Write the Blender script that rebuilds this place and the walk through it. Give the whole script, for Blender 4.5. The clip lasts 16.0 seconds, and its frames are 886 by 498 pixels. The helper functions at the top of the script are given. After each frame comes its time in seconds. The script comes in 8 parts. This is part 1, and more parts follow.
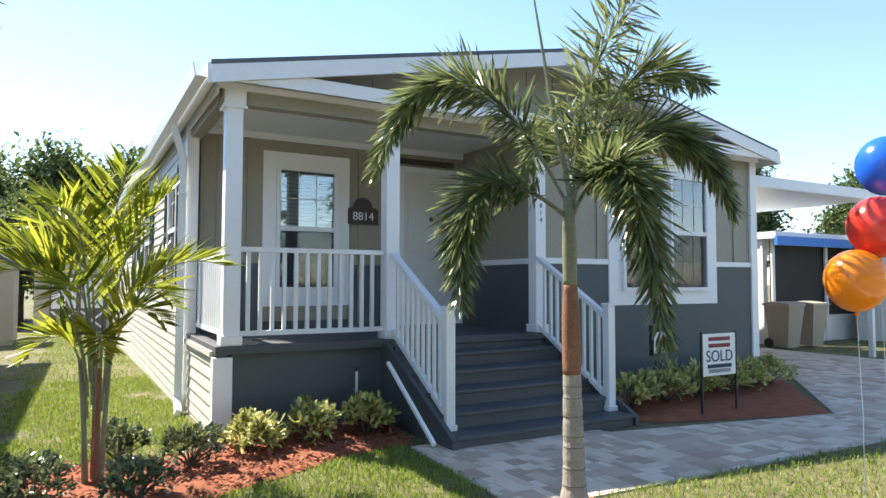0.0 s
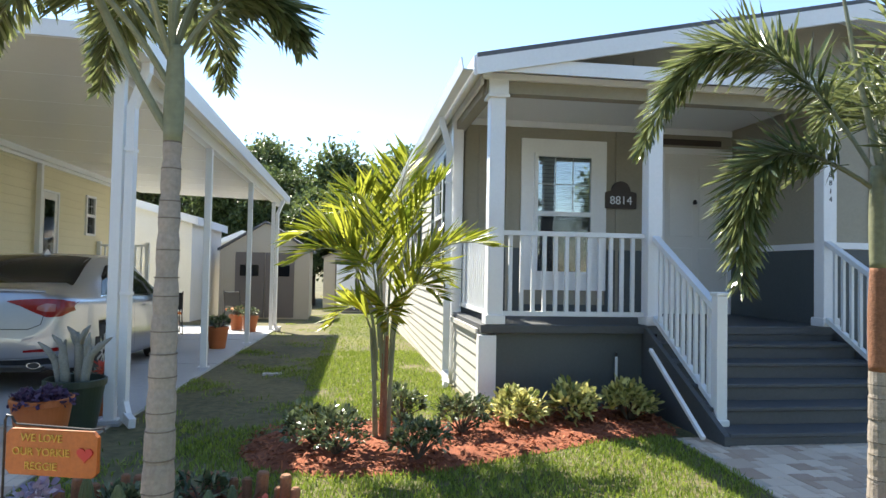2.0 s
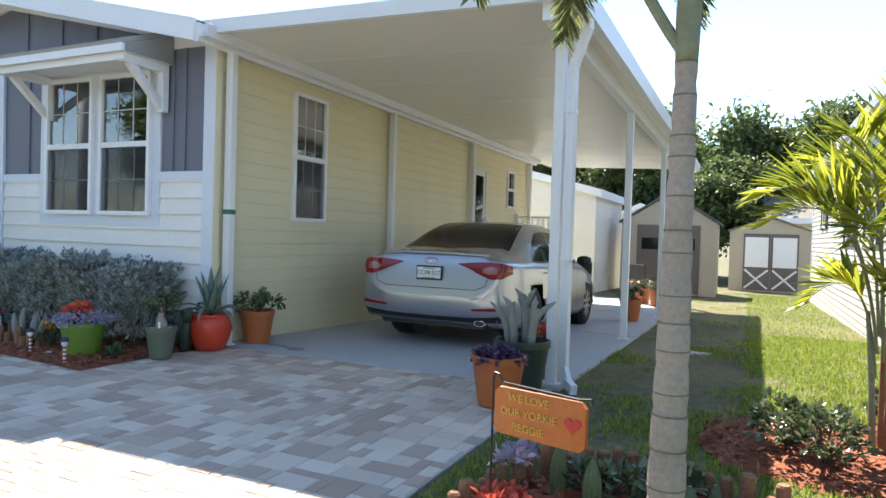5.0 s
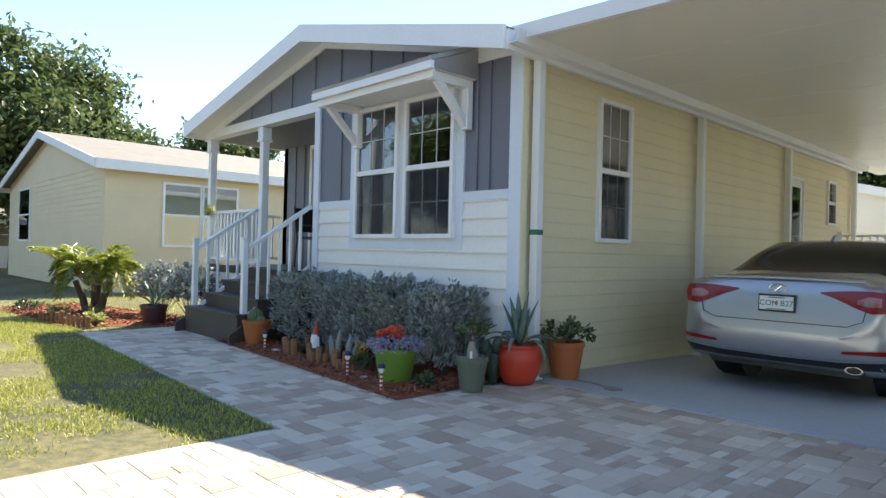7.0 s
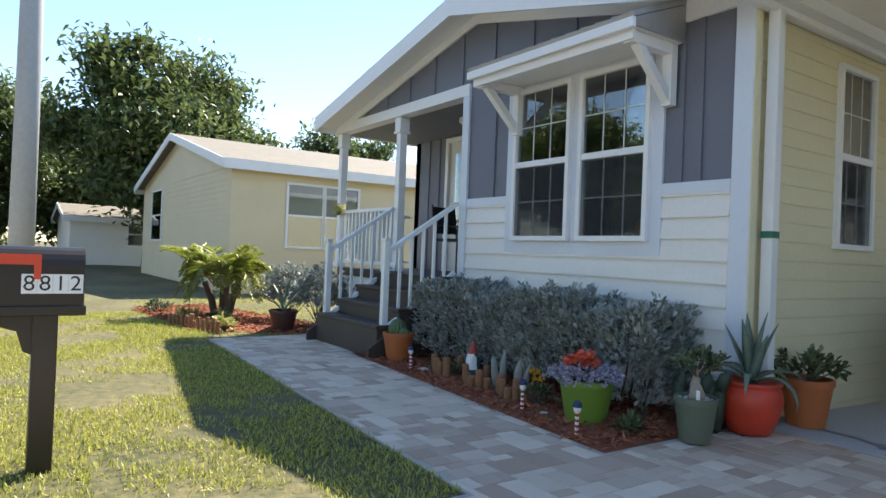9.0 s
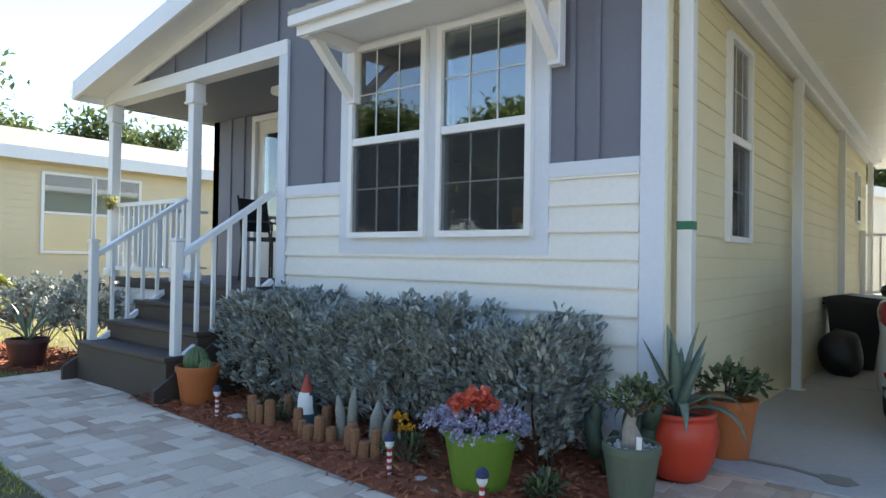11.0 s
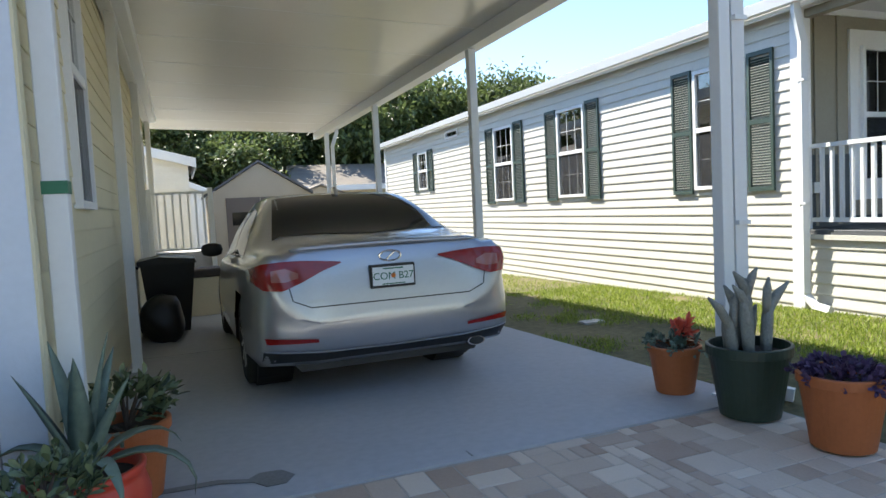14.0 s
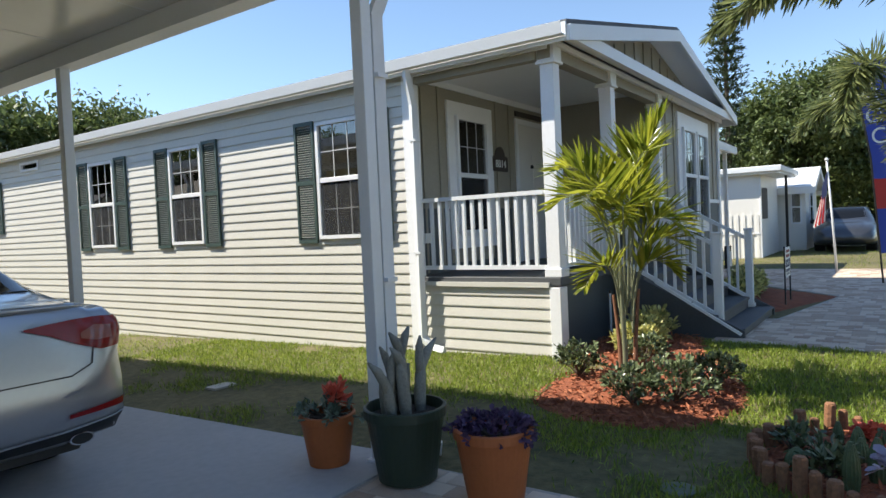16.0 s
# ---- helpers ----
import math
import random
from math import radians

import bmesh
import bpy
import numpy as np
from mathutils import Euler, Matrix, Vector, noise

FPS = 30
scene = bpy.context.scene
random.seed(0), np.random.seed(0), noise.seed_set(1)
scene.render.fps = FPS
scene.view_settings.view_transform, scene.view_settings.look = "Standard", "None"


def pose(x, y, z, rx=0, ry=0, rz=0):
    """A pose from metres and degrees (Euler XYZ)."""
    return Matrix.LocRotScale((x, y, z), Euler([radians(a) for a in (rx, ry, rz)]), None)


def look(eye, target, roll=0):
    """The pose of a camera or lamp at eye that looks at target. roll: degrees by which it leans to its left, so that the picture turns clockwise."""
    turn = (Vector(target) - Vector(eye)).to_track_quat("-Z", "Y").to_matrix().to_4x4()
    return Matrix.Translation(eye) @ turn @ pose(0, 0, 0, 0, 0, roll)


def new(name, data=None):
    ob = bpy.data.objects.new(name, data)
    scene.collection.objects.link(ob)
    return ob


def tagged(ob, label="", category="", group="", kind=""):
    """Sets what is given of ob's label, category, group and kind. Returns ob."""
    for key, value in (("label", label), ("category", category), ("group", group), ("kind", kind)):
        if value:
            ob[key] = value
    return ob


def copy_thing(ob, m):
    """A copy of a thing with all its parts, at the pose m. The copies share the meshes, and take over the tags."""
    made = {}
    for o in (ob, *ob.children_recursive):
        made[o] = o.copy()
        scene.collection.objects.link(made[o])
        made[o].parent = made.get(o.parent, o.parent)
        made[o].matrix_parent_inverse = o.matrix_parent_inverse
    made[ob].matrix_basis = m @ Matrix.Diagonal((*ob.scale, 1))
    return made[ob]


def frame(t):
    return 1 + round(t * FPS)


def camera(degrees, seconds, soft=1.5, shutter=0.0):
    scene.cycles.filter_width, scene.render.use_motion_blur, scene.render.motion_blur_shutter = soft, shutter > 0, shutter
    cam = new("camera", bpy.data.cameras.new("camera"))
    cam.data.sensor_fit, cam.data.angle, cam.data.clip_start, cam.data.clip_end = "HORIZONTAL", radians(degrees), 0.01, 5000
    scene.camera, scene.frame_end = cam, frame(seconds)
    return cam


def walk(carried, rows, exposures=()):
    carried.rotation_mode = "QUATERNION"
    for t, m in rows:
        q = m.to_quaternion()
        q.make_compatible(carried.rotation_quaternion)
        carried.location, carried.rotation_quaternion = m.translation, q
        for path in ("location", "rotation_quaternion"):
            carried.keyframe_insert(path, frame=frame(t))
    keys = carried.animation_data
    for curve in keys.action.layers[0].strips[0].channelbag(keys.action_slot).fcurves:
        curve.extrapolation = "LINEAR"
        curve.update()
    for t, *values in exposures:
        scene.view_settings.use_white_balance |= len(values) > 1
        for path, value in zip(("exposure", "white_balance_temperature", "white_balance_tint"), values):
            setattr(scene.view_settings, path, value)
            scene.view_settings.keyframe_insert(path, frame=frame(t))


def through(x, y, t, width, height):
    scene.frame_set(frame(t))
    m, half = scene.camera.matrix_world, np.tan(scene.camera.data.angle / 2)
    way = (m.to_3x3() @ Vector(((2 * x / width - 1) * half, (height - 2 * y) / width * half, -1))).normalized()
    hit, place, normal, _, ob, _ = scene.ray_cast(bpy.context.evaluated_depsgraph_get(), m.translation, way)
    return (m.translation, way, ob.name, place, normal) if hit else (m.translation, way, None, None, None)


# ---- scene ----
cam = camera(68.1, 16.0)
PATH = [
    (0, (5.756, -5.591, 1.378), (6.733, -3.849, 1.479), 0.1),
    (0.5, (5.736, -5.574, 1.348), (6.609, -3.778, 1.451), 0.3),
    (1, (5.744, -5.584, 1.337), (6.451, -3.716, 1.451), 0.7),
    (1.5, (5.755, -5.623, 1.346), (6.279, -3.695, 1.42), 1.4),
    (1.9, (5.67, -5.619, 1.315), (6.009, -3.649, 1.386), 1.4),
    (2, (5.641, -5.582, 1.31), (5.916, -3.601, 1.373), 1.1),
    (2.5, (5.491, -5.537, 1.28), (5.388, -3.541, 1.352), 0.5),
    (3, (5.432, -5.518, 1.262), (5.158, -3.537, 1.251), 1.0),
    (3.5, (5.414, -5.416, 1.245), (4.911, -3.481, 1.21), 0.8),
    (3.7, (5.414, -5.352, 1.249), (4.799, -3.449, 1.219), 1.0),
    (5.8, (4.805, -4.994, 1.187), (3.8, -3.265, 1.168), 1.0),
    (6, (4.712, -4.948, 1.177), (3.609, -3.28, 1.197), 1.1),
    (6.5, (4.451, -4.828, 1.156), (3.074, -3.379, 1.078), 1.7),
    (7, (4.14, -4.791, 1.175), (2.688, -3.415, 1.188), 1.4),
    (7.5, (3.822, -4.773, 1.148), (2.29, -3.488, 1.17), 2.0),
    (8, (3.47, -4.714, 1.16), (1.821, -3.586, 1.242), 1.8),
    (8.2, (3.341, -4.694, 1.149), (1.658, -3.615, 1.212), 1.8),
    (10.3, (1.956, -4.077, 1.193), (0.482, -2.725, 1.19), 1.4),
    (10.5, (1.825, -3.989, 1.197), (0.399, -2.588, 1.258), 0.9),
    (11, (1.5, -3.809, 1.176), (0.263, -2.238, 1.206), 0.9),
    (11.5, (1.209, -3.637, 1.211), (0.23, -1.894, 1.143), 0.2),
    (12, (0.992, -3.423, 1.235), (0.072, -1.649, 1.165), -0.3),
    (12.5, (0.818, -3.278, 1.214), (0.192, -1.382, 1.092), -0.8),
    (13, (0.67, -3.118, 1.22), (0.462, -1.137, 1.038), -1.9),
    (13.5, (0.657, -2.941, 1.237), (0.978, -0.969, 1.147), -3.4),
    (14, (0.669, -2.802, 1.251), (1.407, -0.948, 1.119), -2.9),
    (14.5, (0.652, -2.627, 1.269), (1.787, -0.983, 1.165), -3.2),
    (15, (0.635, -2.505, 1.274), (2.019, -1.069, 1.124), -2.8),
    (15.5, (0.695, -2.406, 1.279), (2.233, -1.133, 1.168), -2.4),
    (16, (0.791, -2.309, 1.348), (2.43, -1.165, 1.286), -2.6),
]
# stops, white balance
EXPOSURE = [(0.0, 1.52, 6500, 9), (1.0, 1.57, 6500, 9), (2.0, 1.52, 6480, 9), (3.0, 1.4, 6450, 9), (3.5, 1.5, 6500, 9), (6.0, 1.76, 6550, 9), (6.5, 1.75, 6600, 9), (7.0, 1.55, 6600, 9), (7.5, 1.45, 6600, 9), (8.0, 1.32, 6650, 9), (10.5, 1.7, 6650, 9), (12.0, 2.05, 6650, 9), (13.0, 2.18, 6600, 10), (13.5, 1.97, 6400, 10), (14.0, 1.48, 6400, 10), (15.0, 1.02, 6400, 10), (16.0, 0.88, 6450, 10)]
walk(cam, [(t, look(eye, target, roll)) for t, eye, target, roll in PATH], EXPOSURE)


# ---- light ----
SUN_EL, SUN_AZ = radians(49.5), math.atan2(-0.42, 0.74)
world = bpy.data.worlds.new("sky")
scene.world = world
world.use_nodes = True
wn = world.node_tree.nodes
sky = wn.new("ShaderNodeTexSky")
sky.sky_type, sky.sun_disc = "NISHITA", False
sky.sun_elevation, sky.sun_rotation = SUN_EL, SUN_AZ
sky.air_density, sky.dust_density, sky.ozone_density = 1.0, 0.05, 2.5
wn["Background"].inputs["Strength"].default_value = 0.115
world.node_tree.links.new(sky.outputs[0], wn["Background"].inputs["Color"])
sun_data = bpy.data.lights.new("sun", "SUN")
sun_data.energy, sun_data.angle, sun_data.color = 5.0, radians(0.5), (1.0, 0.93, 0.8)
sun = new("sun", sun_data)
sun.matrix_world = look((math.sin(SUN_AZ) * 30, math.cos(SUN_AZ) * 30, 30 * math.tan(SUN_EL)), (0, 0, 0))


# ---- materials ----
def mat(name, color, rough=0.6, metal=0.0, var=0.12, scale=6.0, bump=0.0, bscale=60.0, color2=None, random_by=None, spec=0.5, rvar=0.0, coat=0.0):
    """A painted or natural surface: two scales of colour variation, fine relief."""
    m = bpy.data.materials.new(name)
    m.use_nodes = True
    n, l = m.node_tree.nodes, m.node_tree.links
    b = n["Principled BSDF"]
    b.inputs["Roughness"].default_value, b.inputs["Metallic"].default_value = rough, metal
    b.inputs["Specular IOR Level"].default_value = spec
    b.inputs["Coat Weight"].default_value = coat
    tc = n.new("ShaderNodeTexCoord")
    big, fine = n.new("ShaderNodeTexNoise"), n.new("ShaderNodeTexNoise")
    big.inputs["Scale"].default_value, big.inputs["Detail"].default_value = scale * 0.25, 4
    fine.inputs["Scale"].default_value, fine.inputs["Detail"].default_value = scale * 6, 3
    for t in (big, fine):
        l.new(tc.outputs["Object"], t.inputs["Vector"])
    add = n.new("ShaderNodeMath")
    l.new(big.outputs["Fac"], add.inputs[0])
    l.new(fine.outputs["Fac"], add.inputs[1])
    half = n.new("ShaderNodeMath")
    half.operation = "MULTIPLY"
    half.inputs[1].default_value = 0.5
    l.new(add.outputs[0], half.inputs[0])
    fac = half.outputs[0]
    if random_by:
        src = n.new("ShaderNodeObjectInfo").outputs["Random"] if random_by == "object" else n.new("ShaderNodeNewGeometry").outputs["Random Per Island"]
        mix = n.new("ShaderNodeMath")
        mix.operation = "MULTIPLY_ADD"
        mix.inputs[1].default_value, mix.inputs[2].default_value = 0.8, 0.0
        l.new(src, mix.inputs[0])
        s2 = n.new("ShaderNodeMath")
        s2.operation = "MULTIPLY_ADD"
        s2.inputs[1].default_value = 0.35
        l.new(fac, s2.inputs[0])
        l.new(mix.outputs[0], s2.inputs[2])
        fac = s2.outputs[0]
    ramp = n.new("ShaderNodeValToRGB")
    lo = Vector(color) * (1 - var)
    hi = Vector(color2) if color2 else Vector(color) * (1 + var)
    p0, p1 = (0.1, 0.95) if random_by else (0.3, 0.7)
    ramp.color_ramp.elements[0].position, ramp.color_ramp.elements[1].position = p0, p1
    ramp.color_ramp.elements[0].color = (*lo, 1)
    ramp.color_ramp.elements[1].color = (*[min(0.95, c) for c in hi], 1)
    l.new(fac, ramp.inputs[0])
    l.new(ramp.outputs[0], b.inputs["Base Color"])
    if rvar:
        mr = n.new("ShaderNodeMapRange")
        mr.inputs[3].default_value, mr.inputs[4].default_value = max(0, rough - rvar), rough + rvar
        l.new(big.outputs["Fac"], mr.inputs[0])
        l.new(mr.outputs[0], b.inputs["Roughness"])
    if bump:
        bt = n.new("ShaderNodeTexNoise")
        bt.inputs["Scale"].default_value, bt.inputs["Detail"].default_value = bscale, 4
        l.new(tc.outputs["Object"], bt.inputs["Vector"])
        bp = n.new("ShaderNodeBump")
        bp.inputs["Strength"].default_value, bp.inputs["Distance"].default_value = bump, 0.01
        l.new(bt.outputs["Fac"], bp.inputs["Height"])
        l.new(bp.outputs[0], b.inputs["Normal"])
    return m


def leaf_mat(name, color, color2, rough=0.45, through=0.35):
    """Leaves: colour by leaf, some light through the blade."""
    m = mat(name, color, rough, var=0.25, scale=3, color2=color2, random_by="island")
    n, l = m.node_tree.nodes, m.node_tree.links
    b = n["Principled BSDF"]
    tr = n.new("ShaderNodeBsdfTranslucent")
    l.new(b.inputs["Base Color"].links[0].from_socket, tr.inputs["Color"])
    mx = n.new("ShaderNodeMixShader")
    mx.inputs[0].default_value = through
    l.new(b.outputs[0], mx.inputs[1])
    l.new(tr.outputs[0], mx.inputs[2])
    l.new(mx.outputs[0], n["Material Output"].inputs["Surface"])
    return m


def screen_mat(name):
    """Dark woven insect screen that lets part of the light through."""
    m = bpy.data.materials.new(name)
    m.use_nodes = True
    n, l = m.node_tree.nodes, m.node_tree.links
    b = n["Principled BSDF"]
    b.inputs["Base Color"].default_value = (0.022, 0.024, 0.028, 1)
    b.inputs["Roughness"].default_value = 0.7
    noise, rng_node = n.new("ShaderNodeTexNoise"), n.new("ShaderNodeMapRange")
    noise.inputs["Scale"].default_value = 2.5
    rng_node.inputs[3].default_value, rng_node.inputs[4].default_value = 0.25, 0.42
    l.new(noise.outputs["Fac"], rng_node.inputs[0])
    l.new(rng_node.outputs[0], b.inputs["Alpha"])
    return m


def glass_mat(name, mirror=0.22, tint=(0.75, 0.8, 0.8)):
    m = bpy.data.materials.new(name)
    m.use_nodes = True
    n, l = m.node_tree.nodes, m.node_tree.links
    n.remove(n["Principled BSDF"])
    gl, tr, mx = n.new("ShaderNodeBsdfGlossy"), n.new("ShaderNodeBsdfTransparent"), n.new("ShaderNodeMixShader")
    gl.inputs["Roughness"].default_value = 0.02
    tr.inputs["Color"].default_value = (*tint, 1)
    fr = n.new("ShaderNodeFresnel")
    fr.inputs["IOR"].default_value = 1.5
    add = n.new("ShaderNodeMath")
    add.inputs[1].default_value = mirror
    add.use_clamp = True
    l.new(fr.outputs[0], add.inputs[0])
    l.new(add.outputs[0], mx.inputs[0])
    l.new(tr.outputs[0], mx.inputs[1])
    l.new(gl.outputs[0], mx.inputs[2])
    l.new(mx.outputs[0], n["Material Output"].inputs["Surface"])
    return m


M = {}
M["white"] = mat("white_paint", (0.78, 0.79, 0.8), 0.45, var=0.04, bump=0.05)
M["trim_pale"] = mat("pale_blue_trim", (0.64, 0.69, 0.76), 0.5, var=0.04, bump=0.08)
M["white_alu"] = mat("white_aluminium", (0.72, 0.74, 0.75), 0.35, var=0.03)
M["ceiling_alu"] = mat("carport_ceiling", (0.8, 0.78, 0.72), 0.24, var=0.02, scale=1.5)
M["slate_paint"] = mat("slate_blue_board", (0.155, 0.165, 0.205), 0.6, var=0.07, bump=0.08)
M["white_lap"] = mat("white_lap_siding", (0.77, 0.76, 0.72), 0.5, var=0.05, bump=0.15, bscale=35)
M["cream_vinyl"] = mat("cream_vinyl", (0.7, 0.64, 0.43), 0.5, var=0.06, bump=0.12, bscale=30)
M["cream_house"] = mat("cream_siding", (0.66, 0.58, 0.4), 0.55, var=0.06)
M["taupe_vinyl"] = mat("taupe_vinyl", (0.58, 0.565, 0.51), 0.5, var=0.06, bump=0.12, bscale=30)
M["tan_board"] = mat("tan_board", (0.3, 0.275, 0.215), 0.6, var=0.08, bump=0.08)
M["dark_board"] = mat("dark_slate_board", (0.075, 0.088, 0.092), 0.6, var=0.1, bump=0.1)
M["deck_grey"] = mat("grey_deck_paint", (0.07, 0.075, 0.08), 0.6, var=0.15, bump=0.1)
M["deck_brown"] = mat("brown_deck", (0.05, 0.037, 0.03), 0.6, var=0.2, bump=0.2)
M["shutter"] = mat("green_shutter", (0.045, 0.075, 0.065), 0.45, var=0.1)
M["shingle"] = mat("grey_shingle", (0.12, 0.12, 0.125), 0.9, var=0.25, scale=12, bump=0.4)
M["shingle_tan"] = mat("tan_shingle", (0.2, 0.175, 0.145), 0.9, var=0.2, scale=12, bump=0.4)
M["concrete"] = mat("concrete", (0.42, 0.42, 0.42), 0.75, var=0.1, scale=3, bump=0.15, bscale=120, rvar=0.1)
M["paver"] = mat("paver_stone", (0.45, 0.31, 0.22), 0.8, var=0.2, scale=16, bump=0.4, bscale=50, color2=(0.68, 0.57, 0.45), random_by="object")
M["paver_far"] = mat("paver_stone_far", (0.45, 0.31, 0.22), 0.8, var=0.2, scale=16, bump=0.4, bscale=50, color2=(0.68, 0.57, 0.45), random_by="island")
M["stain"] = mat("damp_concrete", (0.2, 0.2, 0.19), 0.5, var=0.3, scale=10)
M["sand"] = mat("joint_sand", (0.42, 0.37, 0.31), 0.95, var=0.2, scale=20, bump=0.3)
M["asphalt"] = mat("asphalt", (0.2, 0.195, 0.185), 0.9, var=0.2, scale=20, bump=0.4, bscale=150)
M["mulch"] = mat("red_mulch", (0.24, 0.07, 0.03), 0.95, var=0.45, scale=25, bump=1.0, bscale=70)
M["mulch_chip"] = mat("mulch_chip", (0.2, 0.055, 0.025), 0.9, var=0.4, scale=20, color2=(0.42, 0.15, 0.07), random_by="island")
M["soil"] = mat("pot_soil", (0.04, 0.028, 0.02), 0.95, var=0.4, scale=40, bump=0.8)
M["lawn"] = mat("lawn_soil", (0.06, 0.075, 0.022), 0.95, var=0.45, scale=2.2, bump=0.8, bscale=40, color2=(0.2, 0.165, 0.075))
M["grass"] = leaf_mat("grass_blade", (0.1, 0.18, 0.02), (0.33, 0.4, 0.06), 0.5, 0.45)
M["dry_grass"] = leaf_mat("dry_grass_blade", (0.22, 0.26, 0.035), (0.6, 0.58, 0.14), 0.5, 0.4)
M["terracotta"] = mat("terracotta", (0.378, 0.109, 0.029), 0.55, var=0.1, scale=8, bump=0.08)
M["red_pot"] = mat("red_glazed_pot", (0.55, 0.05, 0.022), 0.4, var=0.06)
M["green_pot"] = mat("lime_pot", (0.13, 0.22, 0.027), 0.45, var=0.06)
M["sage_pot"] = mat("sage_pot", (0.11, 0.13, 0.09), 0.5, var=0.1)
M["dark_green_pot"] = mat("dark_green_pot", (0.025, 0.04, 0.025), 0.45, var=0.15)
M["maroon_pot"] = mat("maroon_pot", (0.06, 0.02, 0.02), 0.4, var=0.1)
M["bark_grey"] = mat("palm_trunk", (0.3, 0.26, 0.22), 0.9, var=0.25, scale=10, bump=0.5, bscale=40)
M["bark_brown"] = mat("palm_sheath", (0.22, 0.1, 0.055), 0.85, var=0.35, scale=10, bump=0.5)
M["crownshaft"] = mat("crownshaft", (0.19, 0.2, 0.12), 0.55, var=0.25, scale=6, bump=0.2)
M["leaf_scar"] = mat("leaf_scar", (0.15, 0.125, 0.1), 0.9, var=0.3, scale=14)
M["bark"] = mat("tree_bark", (0.1, 0.075, 0.055), 0.95, var=0.3, scale=8, bump=0.8)
M["palm_leaf"] = leaf_mat("palm_leaflet", (0.06, 0.09, 0.03), (0.27, 0.3, 0.12), 0.18, 0.42)
M["areca_leaf"] = leaf_mat("areca_leaflet", (0.07, 0.13, 0.012), (0.42, 0.43, 0.05), 0.26, 0.55)
M["date_leaf"] = leaf_mat("date_palm_leaflet", (0.1, 0.15, 0.02), (0.42, 0.45, 0.07), 0.35, 0.4)
M["oak_leaf"] = leaf_mat("oak_leaf", (0.05, 0.08, 0.025), (0.17, 0.22, 0.075), 0.5, 0.35)
M["pine_leaf"] = leaf_mat("pine_needle", (0.03, 0.05, 0.025), (0.08, 0.11, 0.05), 0.6, 0.2)
M["silver_leaf"] = leaf_mat("silver_leaf", (0.19, 0.22, 0.2), (0.44, 0.48, 0.45), 0.5, 0.15)
M["shrub_leaf"] = leaf_mat("shrub_leaf", (0.035, 0.06, 0.025), (0.2, 0.24, 0.12), 0.22, 0.2)
M["varieg_leaf"] = leaf_mat("variegated_leaf", (0.12, 0.19, 0.04), (0.78, 0.72, 0.28), 0.35, 0.35)
M["agave"] = mat("agave_leaf", (0.11, 0.16, 0.125), 0.5, var=0.2, scale=5, color2=(0.2, 0.26, 0.19))
M["cactus"] = mat("cactus_skin", (0.08, 0.12, 0.05), 0.6, var=0.25, scale=14, bump=0.6)
M["grey_cactus"] = mat("grey_cactus", (0.22, 0.22, 0.19), 0.75, var=0.3, scale=14, bump=0.6)
M["dark_cactus"] = mat("dark_cactus_skin", (0.03, 0.05, 0.03), 0.5, var=0.3, scale=25, bump=0.2)
M["lilac"] = leaf_mat("lilac_bloom", (0.28, 0.25, 0.4), (0.58, 0.56, 0.66), 0.7, 0.2)
M["red_bloom"] = leaf_mat("red_bloom", (0.65, 0.07, 0.04), (0.85, 0.2, 0.12), 0.6, 0.25)
M["yellow_bloom"] = leaf_mat("yellow_bloom", (0.7, 0.3, 0.01), (0.85, 0.5, 0.03), 0.6, 0.2)
M["purple_bloom"] = leaf_mat("purple_bloom", (0.05, 0.025, 0.07), (0.12, 0.07, 0.15), 0.6, 0.2)
M["log"] = mat("edging_log", (0.25, 0.12, 0.06), 0.85, var=0.35, scale=12, bump=0.6)
M["stone"] = mat("river_stone", (0.5, 0.48, 0.44), 0.7, var=0.25, scale=9)
M["black"] = mat("black_plastic", (0.015, 0.015, 0.016), 0.45, var=0.2)
M["black_metal"] = mat("black_metal", (0.012, 0.012, 0.012), 0.4, var=0.1)
M["bronze"] = mat("bronze_mailbox", (0.018, 0.014, 0.011), 0.35, var=0.15)
M["red_flag"] = mat("red_flag", (0.6, 0.06, 0.02), 0.5, var=0.05)
M["rubber"] = mat("tyre_rubber", (0.018, 0.018, 0.018), 0.8, var=0.2)
M["alloy"] = mat("alloy_wheel", (0.55, 0.55, 0.56), 0.3, metal=0.8, var=0.05)
M["chrome"] = mat("chrome", (0.75, 0.75, 0.77), 0.12, metal=1.0, var=0.03)
M["car_paint"] = mat("silver_car_paint", (0.4, 0.412, 0.445), 0.3, metal=0.75, var=0.03, coat=0.8)
M["dark_paint"] = mat("dark_car_paint", (0.05, 0.055, 0.065), 0.3, metal=0.4, var=0.05, coat=0.6)
M["red_lamp"] = mat("tail_lamp_red", (0.24, 0.008, 0.008), 0.15, var=0.15, coat=0.2)
M["clear_lamp"] = mat("tail_lamp_clear", (0.34, 0.12, 0.1), 0.12, var=0.1, coat=0.8)
M["car_glass"] = mat("car_glass", (0.008, 0.009, 0.011), 0.06, var=0.1, spec=0.14)
M["plate"] = mat("plate_white", (0.75, 0.77, 0.76), 0.4, var=0.03)
M["plate_green"] = mat("plate_green", (0.03, 0.16, 0.09), 0.5, var=0.05)
M["orange"] = mat("orange_paint", (0.7, 0.18, 0.02), 0.5, var=0.08)
M["sign_wood"] = mat("sign_orange_wood", (0.42, 0.12, 0.02), 0.5, var=0.2, scale=9, bump=0.2)
